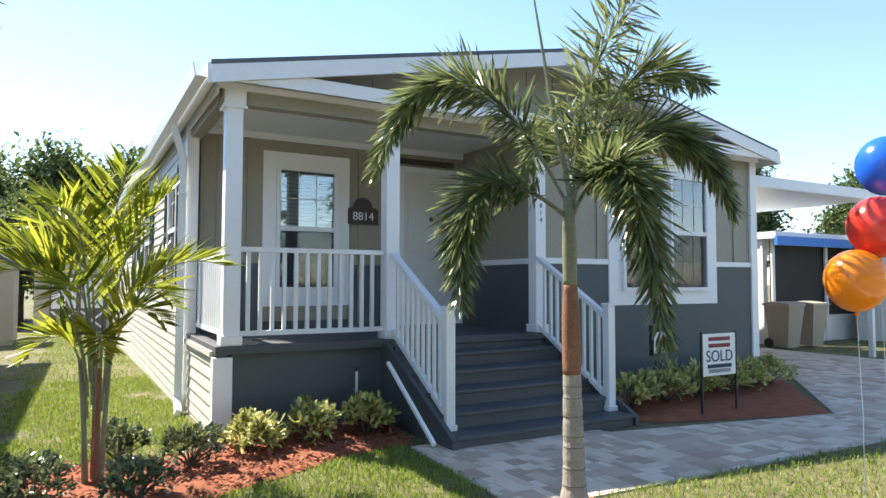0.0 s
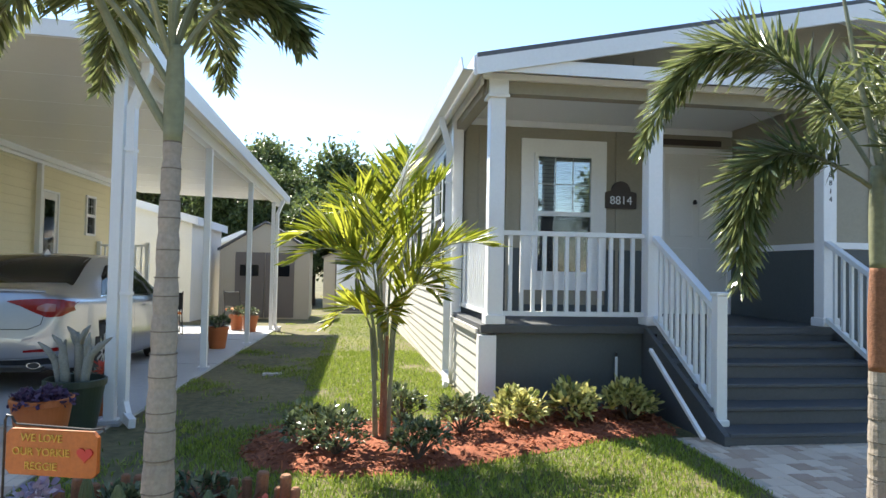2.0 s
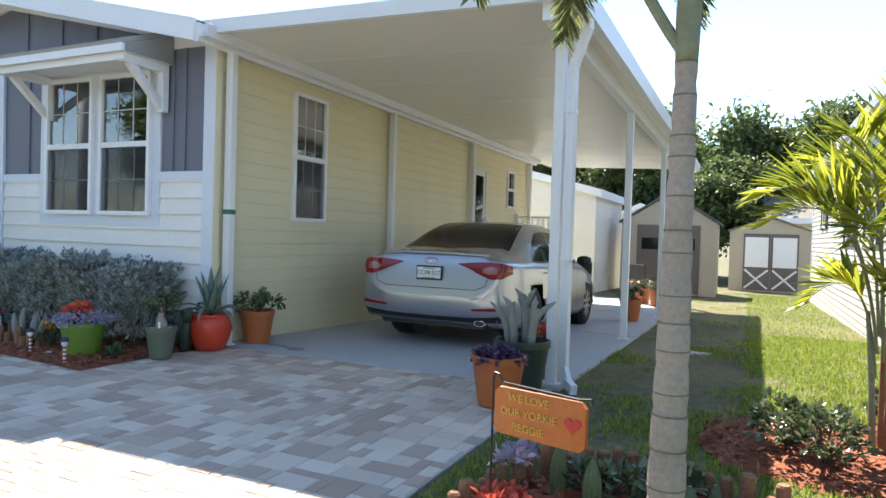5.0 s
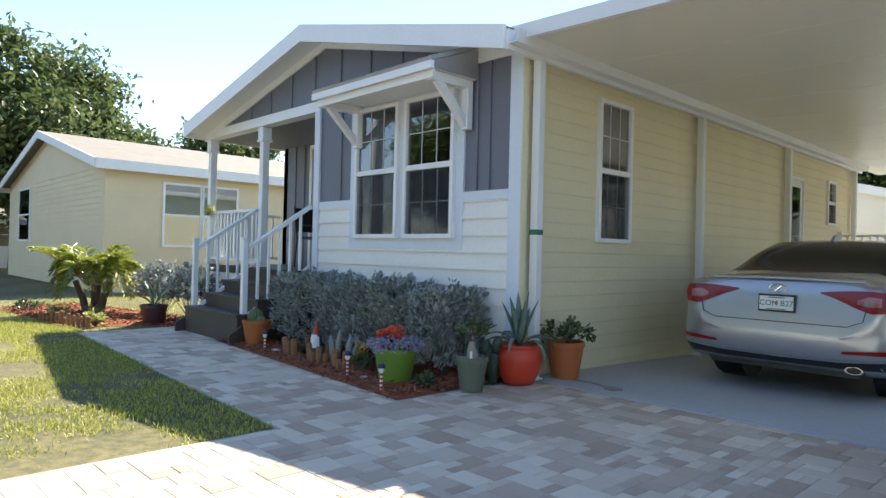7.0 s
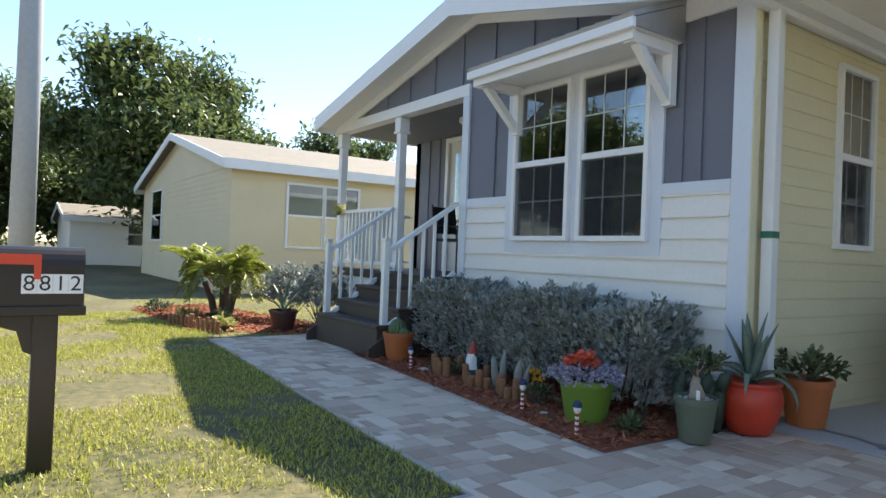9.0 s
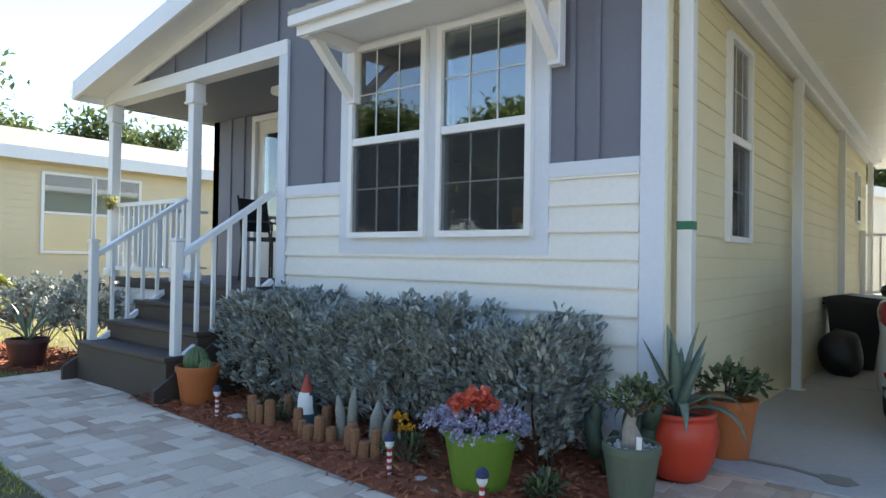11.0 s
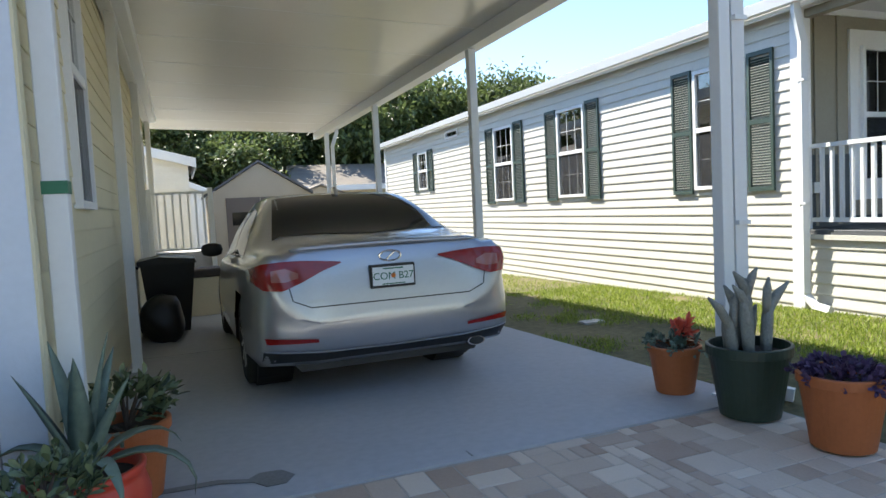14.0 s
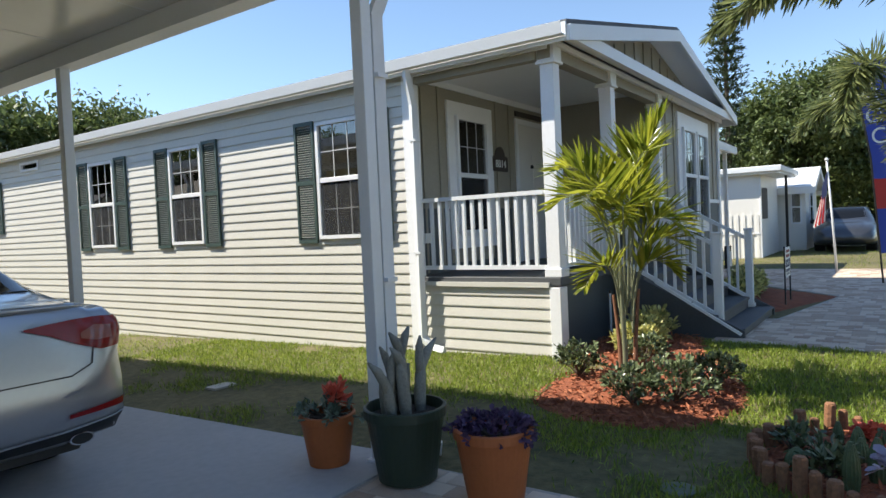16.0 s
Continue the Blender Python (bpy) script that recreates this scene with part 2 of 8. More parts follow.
M["gold_paint"] = mat("gold_lettering", (0.6, 0.38, 0.06), 0.5, var=0.1)
M["heart"] = mat("heart_red", (0.45, 0.02, 0.02), 0.45, var=0.05)
M["navy"] = mat("navy_ink", (0.02, 0.03, 0.09), 0.6, var=0.1)
M["grey_ink"] = mat("grey_ink", (0.25, 0.26, 0.28), 0.6, var=0.1)
M["maroon_ink"] = mat("maroon_ink", (0.2, 0.02, 0.03), 0.6, var=0.1)
M["banner_blue"] = mat("banner_blue", (0.03, 0.06, 0.35), 0.7, var=0.08)
M["blue_fascia"] = mat("blue_fascia", (0.05, 0.2, 0.6), 0.5, var=0.05)
M["screen"] = mat("insect_screen", (0.035, 0.035, 0.035), 0.8, var=0.2)
M["bin_tan"] = mat("tan_bin", (0.36, 0.31, 0.24), 0.6, var=0.08)
M["shed_tan"] = mat("shed_tan", (0.42, 0.37, 0.29), 0.6, var=0.08)
M["shed_brown"] = mat("shed_brown", (0.13, 0.11, 0.1), 0.6, var=0.1)
M["balloon_red"] = mat("balloon_red", (0.75, 0.05, 0.03), 0.2, var=0.02)
M["balloon_orange"] = mat("balloon_orange", (0.85, 0.23, 0.01), 0.2, var=0.02)
M["balloon_blue"] = mat("balloon_blue", (0.02, 0.12, 0.6), 0.2, var=0.02)
M["blind"] = mat("window_blind", (0.78, 0.8, 0.82), 0.6, var=0.05)
# low tone that stands in for the lack of light indoors
M["room"] = mat("unlit_room_tone", (0.12, 0.11, 0.1), 0.9, var=0.1)
M["glass"] = glass_mat("window_glass", 0.18)
M["grille"] = mat("window_grille", (0.6, 0.62, 0.62), 0.5, var=0.05)
M["insect_screen"] = screen_mat("insect_screen")
M["door_white"] = mat("white_door", (0.7, 0.69, 0.66), 0.45, var=0.04)
M["skin_beard"] = mat("gnome_white", (0.7, 0.7, 0.68), 0.6, var=0.1)
M["gnome_red"] = mat("gnome_red", (0.35, 0.05, 0.03), 0.6, var=0.15)
M["gnome_blue"] = mat("gnome_green", (0.03, 0.07, 0.08), 0.5, var=0.15)
M["metal_grey"] = mat("galvanised_metal", (0.4, 0.41, 0.42), 0.45, metal=0.6, var=0.1)


# ---- builders ----
def gz(y):
    """The ground falls gently from the fronts of the houses to the back."""
    return -0.025 * min(max(y - 0.3, 0.0), 32.0)


def mesh_of(name, verts, faces, material, smooth=False):
    me = bpy.data.meshes.new(name)
    me.from_pydata([tuple(v) for v in verts], [], [tuple(f) for f in faces])
    me.materials.append(material)
    if smooth:
        me.polygons.foreach_set("use_smooth", [True] * len(me.polygons))
    me.update()
    return me


def part(name, bm, material, parent=None, label="", smooth=False, category="", group="", kind=""):
    """Links a bmesh as one mesh object under a thing or a part."""
    me = bpy.data.meshes.new(name)
    bmesh.ops.recalc_face_normals(bm, faces=bm.faces)
    bm.to_mesh(me)
    bm.free()
    me.materials.append(material)
    if smooth:
        me.polygons.foreach_set("use_smooth", [True] * len(me.polygons))
    ob = new(name, me)
    if parent:
        ob.parent = parent
    return tagged(ob, label, category, group, kind)


def thing(name, at, label, category, group="", kind="", rz=0.0, rx=0.0):
    ob = new(name)
    ob.empty_display_size = 0.1
    ob.matrix_basis = pose(*at, rx, 0, rz)
    return tagged(ob, label, category, group, kind)


def box(bm, x0, y0, z0, x1, y1, z1, bevel=0.0, m=None):
    vs = [bm.verts.new(p) for p in ((x0, y0, z0), (x1, y0, z0), (x1, y1, z0), (x0, y1, z0), (x0, y0, z1), (x1, y0, z1), (x1, y1, z1), (x0, y1, z1))]
    fs = [bm.faces.new([vs[i] for i in f]) for f in ((0, 3, 2, 1), (4, 5, 6, 7), (0, 1, 5, 4), (1, 2, 6, 5), (2, 3, 7, 6), (3, 0, 4, 7))]
    if bevel:
        es = {e for f in fs for e in f.edges}
        r = bmesh.ops.bevel(bm, geom=list(es), offset=bevel, segments=1, affect="EDGES")
        vs = list({v for f in r["faces"] for v in f.verts} | {v for v in vs if v.is_valid})
    if m is not None:
        bmesh.ops.transform(bm, matrix=m, verts=[v for v in vs if v.is_valid])
    return bm


def boxp(name, a, b, material, parent=None, label="", bevel=0.0, **k):
    return part(name, box(bmesh.new(), *a, *b, bevel), material, parent, label, **k)


def bar(bm, p, q, w, d=None, up=(0, 0, 1)):
    """A straight bar from p to q, w wide and d deep."""
    p, q = Vector(p), Vector(q)
    d = d or w
    a = (q - p).normalized()
    s = a.cross(Vector(up))
    s = (s if s.length > 1e-4 else a.cross(Vector((0, 1, 0)))).normalized()
    u = s.cross(a)
    vs = [bm.verts.new(c + s * (i * w / 2) + u * (j * d / 2)) for c in (p, q) for i, j in ((-1, -1), (1, -1), (1, 1), (-1, 1))]
    for f in ((0, 1, 2, 3), (7, 6, 5, 4), (0, 4, 5, 1), (1, 5, 6, 2), (2, 6, 7, 3), (3, 7, 4, 0)):
        bm.faces.new([vs[i] for i in f])
    return bm


def tube(bm, pts, radii, sides=10, cap=True):
    """A round tube along points, with a radius for each."""
    pts = [Vector(p) for p in pts]
    rings = []
    for i, p in enumerate(pts):
        a = (pts[min(i + 1, len(pts) - 1)] - pts[max(i - 1, 0)]).normalized()
        s = a.cross(Vector((0.13, 0.97, 0.2))).normalized()
        u = s.cross(a)
        r = radii[i] if hasattr(radii, "__len__") else radii
        rings.append([bm.verts.new(p + (s * math.cos(t) + u * math.sin(t)) * r) for t in (2 * math.pi * k / sides for k in range(sides))])
    for a, b in zip(rings, rings[1:]):
        for k in range(sides):
            bm.faces.new((a[k], a[(k + 1) % sides], b[(k + 1) % sides], b[k]))
    if cap:
        bm.faces.new(rings[0][::-1])
        bm.faces.new(rings[-1])
    return bm


def lathe(bm, profile, sides=28, at=(0, 0, 0)):
    """A turned shape from (radius, height) pairs."""
    rings = [[bm.verts.new((at[0] + r * math.cos(t), at[1] + r * math.sin(t), at[2] + z)) for t in (2 * math.pi * k / sides for k in range(sides))] for r, z in profile]
    for a, b in zip(rings, rings[1:]):
        for k in range(sides):
            bm.faces.new((a[k], a[(k + 1) % sides], b[(k + 1) % sides], b[k]))
    bm.faces.new(rings[0][::-1])
    bm.faces.new(rings[-1])
    return bm


def prism(bm, outline, h, axis="y", at=0.0):
    """An outline of (u, v) pairs pushed h deep along an axis, starting at 'at'."""
    put = {"y": lambda u, v, w: (u, w, v), "x": lambda u, v, w: (w, u, v), "z": lambda u, v, w: (u, v, w)}[axis]
    a = [bm.verts.new(put(u, v, at)) for u, v in outline]
    b = [bm.verts.new(put(u, v, at + h)) for u, v in outline]
    bm.faces.new(a)
    bm.faces.new(b[::-1])
    for i in range(len(a)):
        j = (i + 1) % len(a)
        bm.faces.new((a[i], b[i], b[j], a[j]))
    return bm


def cut(rect, holes):
    """The rectangles that stay of rect (u0, v0, u1, v1) when holes are taken out."""
    left = [rect]
    for h in holes:
        out = []
        for r in left:
            u0, v0, u1, v1 = max(r[0], h[0]), max(r[1], h[1]), min(r[2], h[2]), min(r[3], h[3])
            if u0 >= u1 - 1e-6 or v0 >= v1 - 1e-6:
                out.append(r)
                continue
            out += [q for q in ((r[0], r[1], u0, r[3]), (u1, r[1], r[2], r[3]), (u0, r[1], u1, v0), (u0, v1, u1, r[3])) if q[2] - q[0] > 1e-4 and q[3] - q[1] > 1e-4]
        left = out
    return left


def wall(name, side, at, thick, rect, holes, material, label=""):
    """A wall with openings through it. side 'y': faces -y and runs along x; 'x': runs along y. at: the outer face."""
    bm = bmesh.new()
    for u0, v0, u1, v1 in cut(rect, holes):
        if side == "y":
            box(bm, u0, min(at, at + thick), v0, u1, max(at, at + thick), v1)
        else:
            box(bm, min(at, at + thick), u0, v0, max(at, at + thick), u1, v1)
    return part(name, bm, material, None, label, kind="structure", category="wall")


def siding(parent, side, at, out, rect, holes, row, material, lap=0.014):
    """Lapped boards, each an object of its own, thicker at the foot. out: +1 or -1, the way they face."""
    v = rect[1]
    shared = {}
    while v < rect[3] - 0.01:
        top = min(v + row, rect[3])
        for u0, v0, u1, v1 in cut((rect[0], v, rect[2], top), holes):
            key = (round(u1 - u0, 3), round(v1 - v0, 3), round(v0 - v, 3))
            if key not in shared:
                t0 = lap * (1 - (v0 - v) / row) + 0.003
                t1 = lap * (1 - (v1 - v) / row) + 0.003
                L, H = u1 - u0, v1 - v0
                prof = [(0, 0), (t0, 0), (t0 + 0.001, 0.012), (t1, H), (0, H)]
                vs, n = [], len(prof)
                for u in (0, L):
                    vs += [(u, -d, z) if side == "y" else (d, u, z) for d, z in prof]
                fs = [tuple(range(n)), tuple(range(2 * n - 1, n - 1, -1))] + [(i, i + n, (i + 1) % n + n, (i + 1) % n) for i in range(n)]
                me = mesh_of("siding_board", vs, fs, material)
                if side == "x" and out < 0:
                    me.transform(Matrix.Diagonal((-1, 1, 1, 1)))
                bmx = bmesh.new()
                bmx.from_mesh(me)
                bmesh.ops.recalc_face_normals(bmx, faces=bmx.faces)
                bmx.to_mesh(me)
                bmx.free()
                shared[key] = me
            ob = new("siding_board", shared[key])
            ob.location = (u0, at, v0) if side == "y" else (at, u0, v0)
            ob.parent = parent
        v = top


def leaves(name, centers, dirs, length, width, material, parent=None, label="", fold=0.25, seed=1, jitter=0.4, blunt=False, **k):
    """Many leaves, each a folded blade of four triangles, in one mesh."""
    rng = np.random.default_rng(seed)
    c, d = np.asarray(centers, float), np.asarray(dirs, float)
    n = len(c)
    d = d + rng.normal(0, jitter, (n, 3)) if jitter else d
    d /= np.linalg.norm(d, axis=1, keepdims=True) + 1e-9
    ref = rng.normal(0, 1, (n, 3)) * 0.4 + np.array([0, 0, 1.0])
    s = np.cross(d, ref)
    s /= np.linalg.norm(s, axis=1, keepdims=True) + 1e-9
    u = np.cross(s, d)
    L = (length * rng.uniform(0.7, 1.25, n))[:, None] if np.ndim(length) == 0 else np.asarray(length)[:, None]
    W = (width * rng.uniform(0.75, 1.2, n))[:, None]
    if blunt:
        spec, tris = ((0, 0, 0), (0.35, 0.42, 0.6), (0.74, 0.5, 0.5), (1, 0, -0.2), (0.74, -0.5, 0.5), (0.35, -0.42, 0.6)), (0, 1, 2, 0, 2, 3, 0, 3, 4, 0, 4, 5)
    else:
        spec, tris = ((0, 0, 0), (0.5, 0.5, 1), (1, 0, -0.3), (0.5, -0.5, 1)), (0, 1, 2, 0, 2, 3)
    nv, nt = len(spec), len(tris) // 3
    v = np.empty((n, nv, 3))
    for i, (al, ac, lift) in enumerate(spec):
        v[:, i] = c + d * L * al + s * W * ac + u * W * fold * lift
    f = (np.arange(n)[:, None] * nv + np.array([tris])).reshape(-1, 3)
    me = bpy.data.meshes.new(name)
    me.vertices.add(nv * n)
    me.vertices.foreach_set("co", v.reshape(-1))
    me.loops.add(3 * nt * n)
    me.loops.foreach_set("vertex_index", f.reshape(-1))
    me.polygons.add(nt * n)
    me.polygons.foreach_set("loop_start", np.arange(0, 3 * nt * n, 3))
    me.materials.append(material)
    me.update(calc_edges=True)
    me.validate()
    ob = new(name, me)
    if parent:
        ob.parent = parent
    return tagged(ob, label, **k)


def text(name, words, size, m, material, parent=None, label="", depth=0.004, align="CENTER", **k):
    """Raised lettering as a mesh, standing in the x-z plane and facing -y before m."""
    cu = bpy.data.curves.new(name, "FONT")
    cu.body, cu.size, cu.extrude, cu.align_x, cu.align_y = words, size, depth, align, "CENTER"
    tmp = bpy.data.objects.new(name, cu)
    me = bpy.data.meshes.new_from_object(tmp)
    me.transform(m @ pose(0, 0, 0, 90))
    bpy.data.objects.remove(tmp)
    me.materials.clear()
    me.materials.append(material)
    ob = new(name, me)
    if parent:
        ob.parent = parent
    return tagged(ob, label, **k)


def sash_window(name, at, w, h, rz, parent_label, trim=0.09, blinds=0.0, cols=3, trim_mat="white", grid_low=True):
    """A double-hung window with grilles. Its origin is the middle of the sill on the wall's face; it faces -y before rz."""
    win = thing(name, at, parent_label, "window", kind="structure", rz=rz)
    W = M["white"]
    if trim:
        bm = bmesh.new()
        box(bm, -w / 2 - trim, -0.035, -trim, -w / 2, 0.002, h + trim)
        box(bm, w / 2, -0.035, -trim, w / 2 + trim, 0.002, h + trim)
        box(bm, -w / 2, -0.035, h, w / 2, 0.002, h + trim)
        part("window_trim", bm, M[trim_mat], win)
        boxp("window_sill", (-w / 2, -0.045, -trim), (w / 2, 0.002, 0), M[trim_mat], win, bevel=0.004)
    f = 0.045
    bm = bmesh.new()
    box(bm, -w / 2, -0.05, 0, -w / 2 + f, 0.06, h)
    box(bm, w / 2 - f, -0.05, 0, w / 2, 0.06, h)
    box(bm, -w / 2 + f, -0.05, h - f, w / 2 - f, 0.06, h)
    box(bm, -w / 2 + f, -0.05, 0, w / 2 - f, 0.06, f)
    part("window_frame", bm, W, win)
    boxp("meeting_rail", (-w / 2 + f, -0.045, h / 2 - 0.03), (w / 2 - f, 0.045, h / 2 + 0.03), W, win, bevel=0.004)
    for k, (z0, z1, y) in enumerate(((f, h / 2 - 0.03, 0.005), (h / 2 + 0.03, h - f, -0.015))):
        p = boxp("pane", (-w / 2 + f, y, z0), (w / 2 - f, y + 0.005, z1), M["glass"], win)
        p.visible_shadow = False
        if k == 0:
            sc = boxp("insect_screen", (-w / 2 + f, -0.03, z0), (w / 2 - f, -0.028, z1), M["insect_screen"], win, "dark woven insect screen")
            sc.visible_shadow = False
        if k == 0 and not grid_low:
            continue
        bm = bmesh.new()
        for i in range(1, cols):
            x = -w / 2 + f + (w - 2 * f) * i / cols
            box(bm, x - 0.005, y - 0.006, z0, x + 0.005, y - 0.001, z1)
        zm = (z0 + z1) / 2
        box(bm, -w / 2 + f, y - 0.005, zm - 0.005, w / 2 - f, y - 0.002, zm + 0.005)
        part("grille", bm, M["grille"], win)
    if blinds:
        z = h - f - 0.03
        bm = bmesh.new()
        n = int((h - 2 * f) * blinds / 0.05)
        for i in range(n):
            bar(bm, (-w / 2 + f, 0.045, z - i * 0.05), (w / 2 - f, 0.045, z - i * 0.05), 0.045, 0.003, up=(0, 0.75, 0.66))
        part("blind", bm, M["blind"], win, "white slatted blind behind the glass")
    return win


def railing(thing_ob, p, q, zl0, zh0, zl1, zh1, gap=0.115, baluster=0.03, rail=0.05):
    """A top and a bottom rail from p to q (x, y) with square balusters, as parts of a thing."""
    p, q = Vector((*p, 0)), Vector((*q, 0))
    W = M["white_alu"]
    part("top_rail", bar(bmesh.new(), p + Vector((0, 0, zh0)), q + Vector((0, 0, zh1)), rail + 0.02, 0.045), W, thing_ob)
    part("bottom_rail", bar(bmesh.new(), p + Vector((0, 0, zl0)), q + Vector((0, 0, zl1)), rail, 0.045), W, thing_ob)
    n = max(2, int((q - p).length / gap))
    for i in range(1, n):
        t = i / n
        c = p.lerp(q, t)
        bm = bmesh.new()
        b = baluster / 2
        box(bm, c.x - b, c.y - b, zl0 + (zl1 - zl0) * t + 0.02, c.x + b, c.y + b, zh0 + (zh1 - zh0) * t - 0.02)
        part("baluster", bm, W, thing_ob)

# ---- ground, road, paving ----
def ground_sheet():
    xs = sorted({-600, -300, -120, -60, -30, *range(-24, 33, 4), 45, 60, 120, 300, 600})
    ys = sorted({-600, -300, -120, -60, -30, -16, -8, -4, -1, 0.3, 4, 8, 12, 16, 20, 26, 32.3, 45, 60, 120, 300, 600})
    vs = [(x, y, gz(y) - 0.012) for y in ys for x in xs]
    n = len(xs)
    fs = [(j * n + i, j * n + i + 1, (j + 1) * n + i + 1, (j + 1) * n + i) for j in range(len(ys) - 1) for i in range(n - 1)]
    return tagged(new("ground", mesh_of("ground", vs, fs, M["lawn"])), "lawn soil with patchy green turf", "ground", kind="structure")


ground_sheet()
boxp("road", (-300, -14.5, -0.1), (300, -5.25, -0.004), M["asphalt"], label="grey asphalt street in front of the houses", kind="structure", category="road")

bm = bmesh.new()
prism(bm, [(0.08, -0.3), (12.6, gz(12.6) - 0.3), (12.6, gz(12.6) + 0.012), (0.3, 0.012), (0.08, 0.012)], 3.7, "x", 0.1)
part("carport_slab", bm, M["concrete"], label="pale concrete carport slab with a saw-cut joint", kind="structure", category="floor")


for x0, y0, x1, y1 in ((1.92, 0.1, 1.93, 12.55), (0.12, 4.1, 3.78, 4.11), (0.12, 8.2, 3.78, 8.21)):
    za, zb = gz(y0), gz(y1)
    vs = [(x0, y0, za + 0.014), (x1, y0, za + 0.014), (x1, y1, zb + 0.014), (x0, y1, zb + 0.014)]
    vs += [(x, y, z - 0.006) for x, y, z in vs]
    tagged(new("slab_joint", mesh_of("slab_joint", vs, [(0, 1, 2, 3), (4, 7, 6, 5), (0, 4, 5, 1), (1, 5, 6, 2), (2, 6, 7, 3), (3, 7, 4, 0)], M["stain"])), "dark saw-cut joint in the concrete slab", "joint", kind="structure")


# ---- houses ----
def roof(name, x0, x1, xr, ze, zr, y0, y1, material, label, fascia=0.16, soffit=True, drip=-0.004):
    """A gable roof with its ridge along y: two slabs, fascia and rake boards, soffit."""
    r = thing(name, (xr, y0, zr), label, "roof", kind="structure")
    inv = (-xr, -y0, -zr)
    for xe in (x0, x1):
        bm = prism(bmesh.new(), [(xe - xr, ze - zr), (0, 0), (0, 0.05), (xe - xr, ze - zr + 0.05)], y1 - y0, "y", 0)
        part("roof_slope", bm, material, r)
        bm = prism(bmesh.new(), [(xe - xr, ze - zr - 0.016), (0, -0.016), (0, -0.003), (xe - xr, ze - zr - 0.003)], y1 - y0 - 0.01, "y", 0.004)
        part("soffit", bm, M["white"], r)
        bm = prism(bmesh.new(), [(xe - xr, ze - zr - fascia), (0, -fascia), (0, drip), (xe - xr, ze - zr + drip)], 0.035, "y", -0.036)
        part("rake_board", bm, M["white"], r)
        s = 1 if xe > xr else -1
        boxp("fascia", (min(xe - xr, xe - xr + s * 0.03), 0, ze - zr - fascia), (max(xe - xr, xe - xr + s * 0.03), y1 - y0, ze - zr + 0.02), M["white"], r)
        prof = [(0, 0), (0.1, 0.0), (0.12, 0.11), (0.11, 0.115), (0.09, 0.01), (0.005, 0.01)]
        bm = prism(bmesh.new(), [(xe - xr + s * (0.032 + u), ze - zr - 0.115 + v) for u, v in prof], y1 - y0, "y", 0)
        part("gutter", bm, M["white_alu"], r)
    return r


def battens(parent, x0, x1, y, z0, ztop, step, material):
    """Vertical battens over a board wall; ztop(x) gives their tops."""
    x = x0 + step
    while x < x1 - 0.02:
        boxp("batten", (x - 0.02, y - 0.016, z0), (x + 0.02, y + 0.001, ztop(x)), material, parent)
        x += step


# --- grey and white house with the carport
X2, XL2, XR2, ZE2, ZR2 = 0.14, -6.72, -3.24, 3.2, 4.0
front2 = lambda x: ZR2 - (ZR2 - ZE2) * abs(x - XR2) / 3.48
WIN2 = [(-2.45, 1.335, -1.635, 2.89), (-1.525, 1.335, -0.72, 2.89)]
w = wall("wall_front_grey_house", "y", 0.0, 0.14, (-3.42, -0.2, X2, 3.18), WIN2, M["slate_paint"], "slate blue board wall over white lap boards")
boards = tagged(thing("wall_front_boards", (0, 0, 0), "white lap boards under the front windows", "wall", kind="structure"))
siding(boards, "y", -0.002, -1, (-3.3, -0.02, 0.0, 1.72), [(-2.59, 1.21, -0.61, 3.0)], 0.172, M["white_lap"], lap=0.02)
trim2 = thing("trim_front", (0, 0, 0), "pale blue-white painted trim on the grey house front", "trim", kind="structure")
boxp("band", (-3.3, -0.03, 1.715), (-2.59, 0.001, 1.81), M["trim_pale"], trim2, bevel=0.003)
boxp("band", (-0.61, -0.03, 1.715), (0.005, 0.001, 1.81), M["trim_pale"], trim2, bevel=0.003)
boxp("corner_board", (0.008, -0.035, -0.2), (X2 + 0.02, -0.001, 3.2), M["trim_pale"], trim2, bevel=0.003)
boxp("corner_board", (-3.43, -0.035, 0.0), (-3.305, -0.001, 3.12), M["trim_pale"], trim2, bevel=0.003)
bm = bmesh.new()
for r in cut((-2.59, 1.21, -0.61, 3.0), WIN2):
    box(bm, r[0], -0.028, r[1], r[2], -0.001, r[3])
part("window_surround", bm, M["trim_pale"], trim2)
battens(trim2, -3.3, -2.62, -0.004, 1.812, lambda x: 3.1, 0.46, M["slate_paint"])
boxp("band", (-0.61, -0.032, 3.1), (0.005, 0.0, 3.19), M["white"], trim2, bevel=0.003)
battens(trim2, -0.62, -0.25, -0.004, 1.812, lambda x: 3.098, 0.17, M["slate_paint"])
bm = prism(bmesh.new(), [(XL2 - 0.12, 3.02), (X2, 3.182), (X2, front2(X2) - 0.03), (XR2, ZR2 - 0.03), (XL2 - 0.12, front2(XL2) - 0.02)], 0.12, "y", 0.002)
part("gable_front_grey_house", bm, M["slate_paint"], label="slate blue board gable", kind="structure", category="wall")
gable_trim = thing("trim_gable", (0, 0, 0), "white gable trim and slate battens", "trim", kind="structure")
battens(gable_trim, -6.5, -2.7, -0.002, 3.17, lambda x: front2(x) - 0.12, 0.6, M["slate_paint"])
battens(gable_trim, -2.87, -0.7, -0.002, 3.05, lambda x: front2(x) - 0.12, 0.6, M["slate_paint"])
boxp("porch_beam", (XL2 - 0.12, -0.04, 3.02), (-3.31, 0.14, 3.16), M["white"], gable_trim, bevel=0.004)
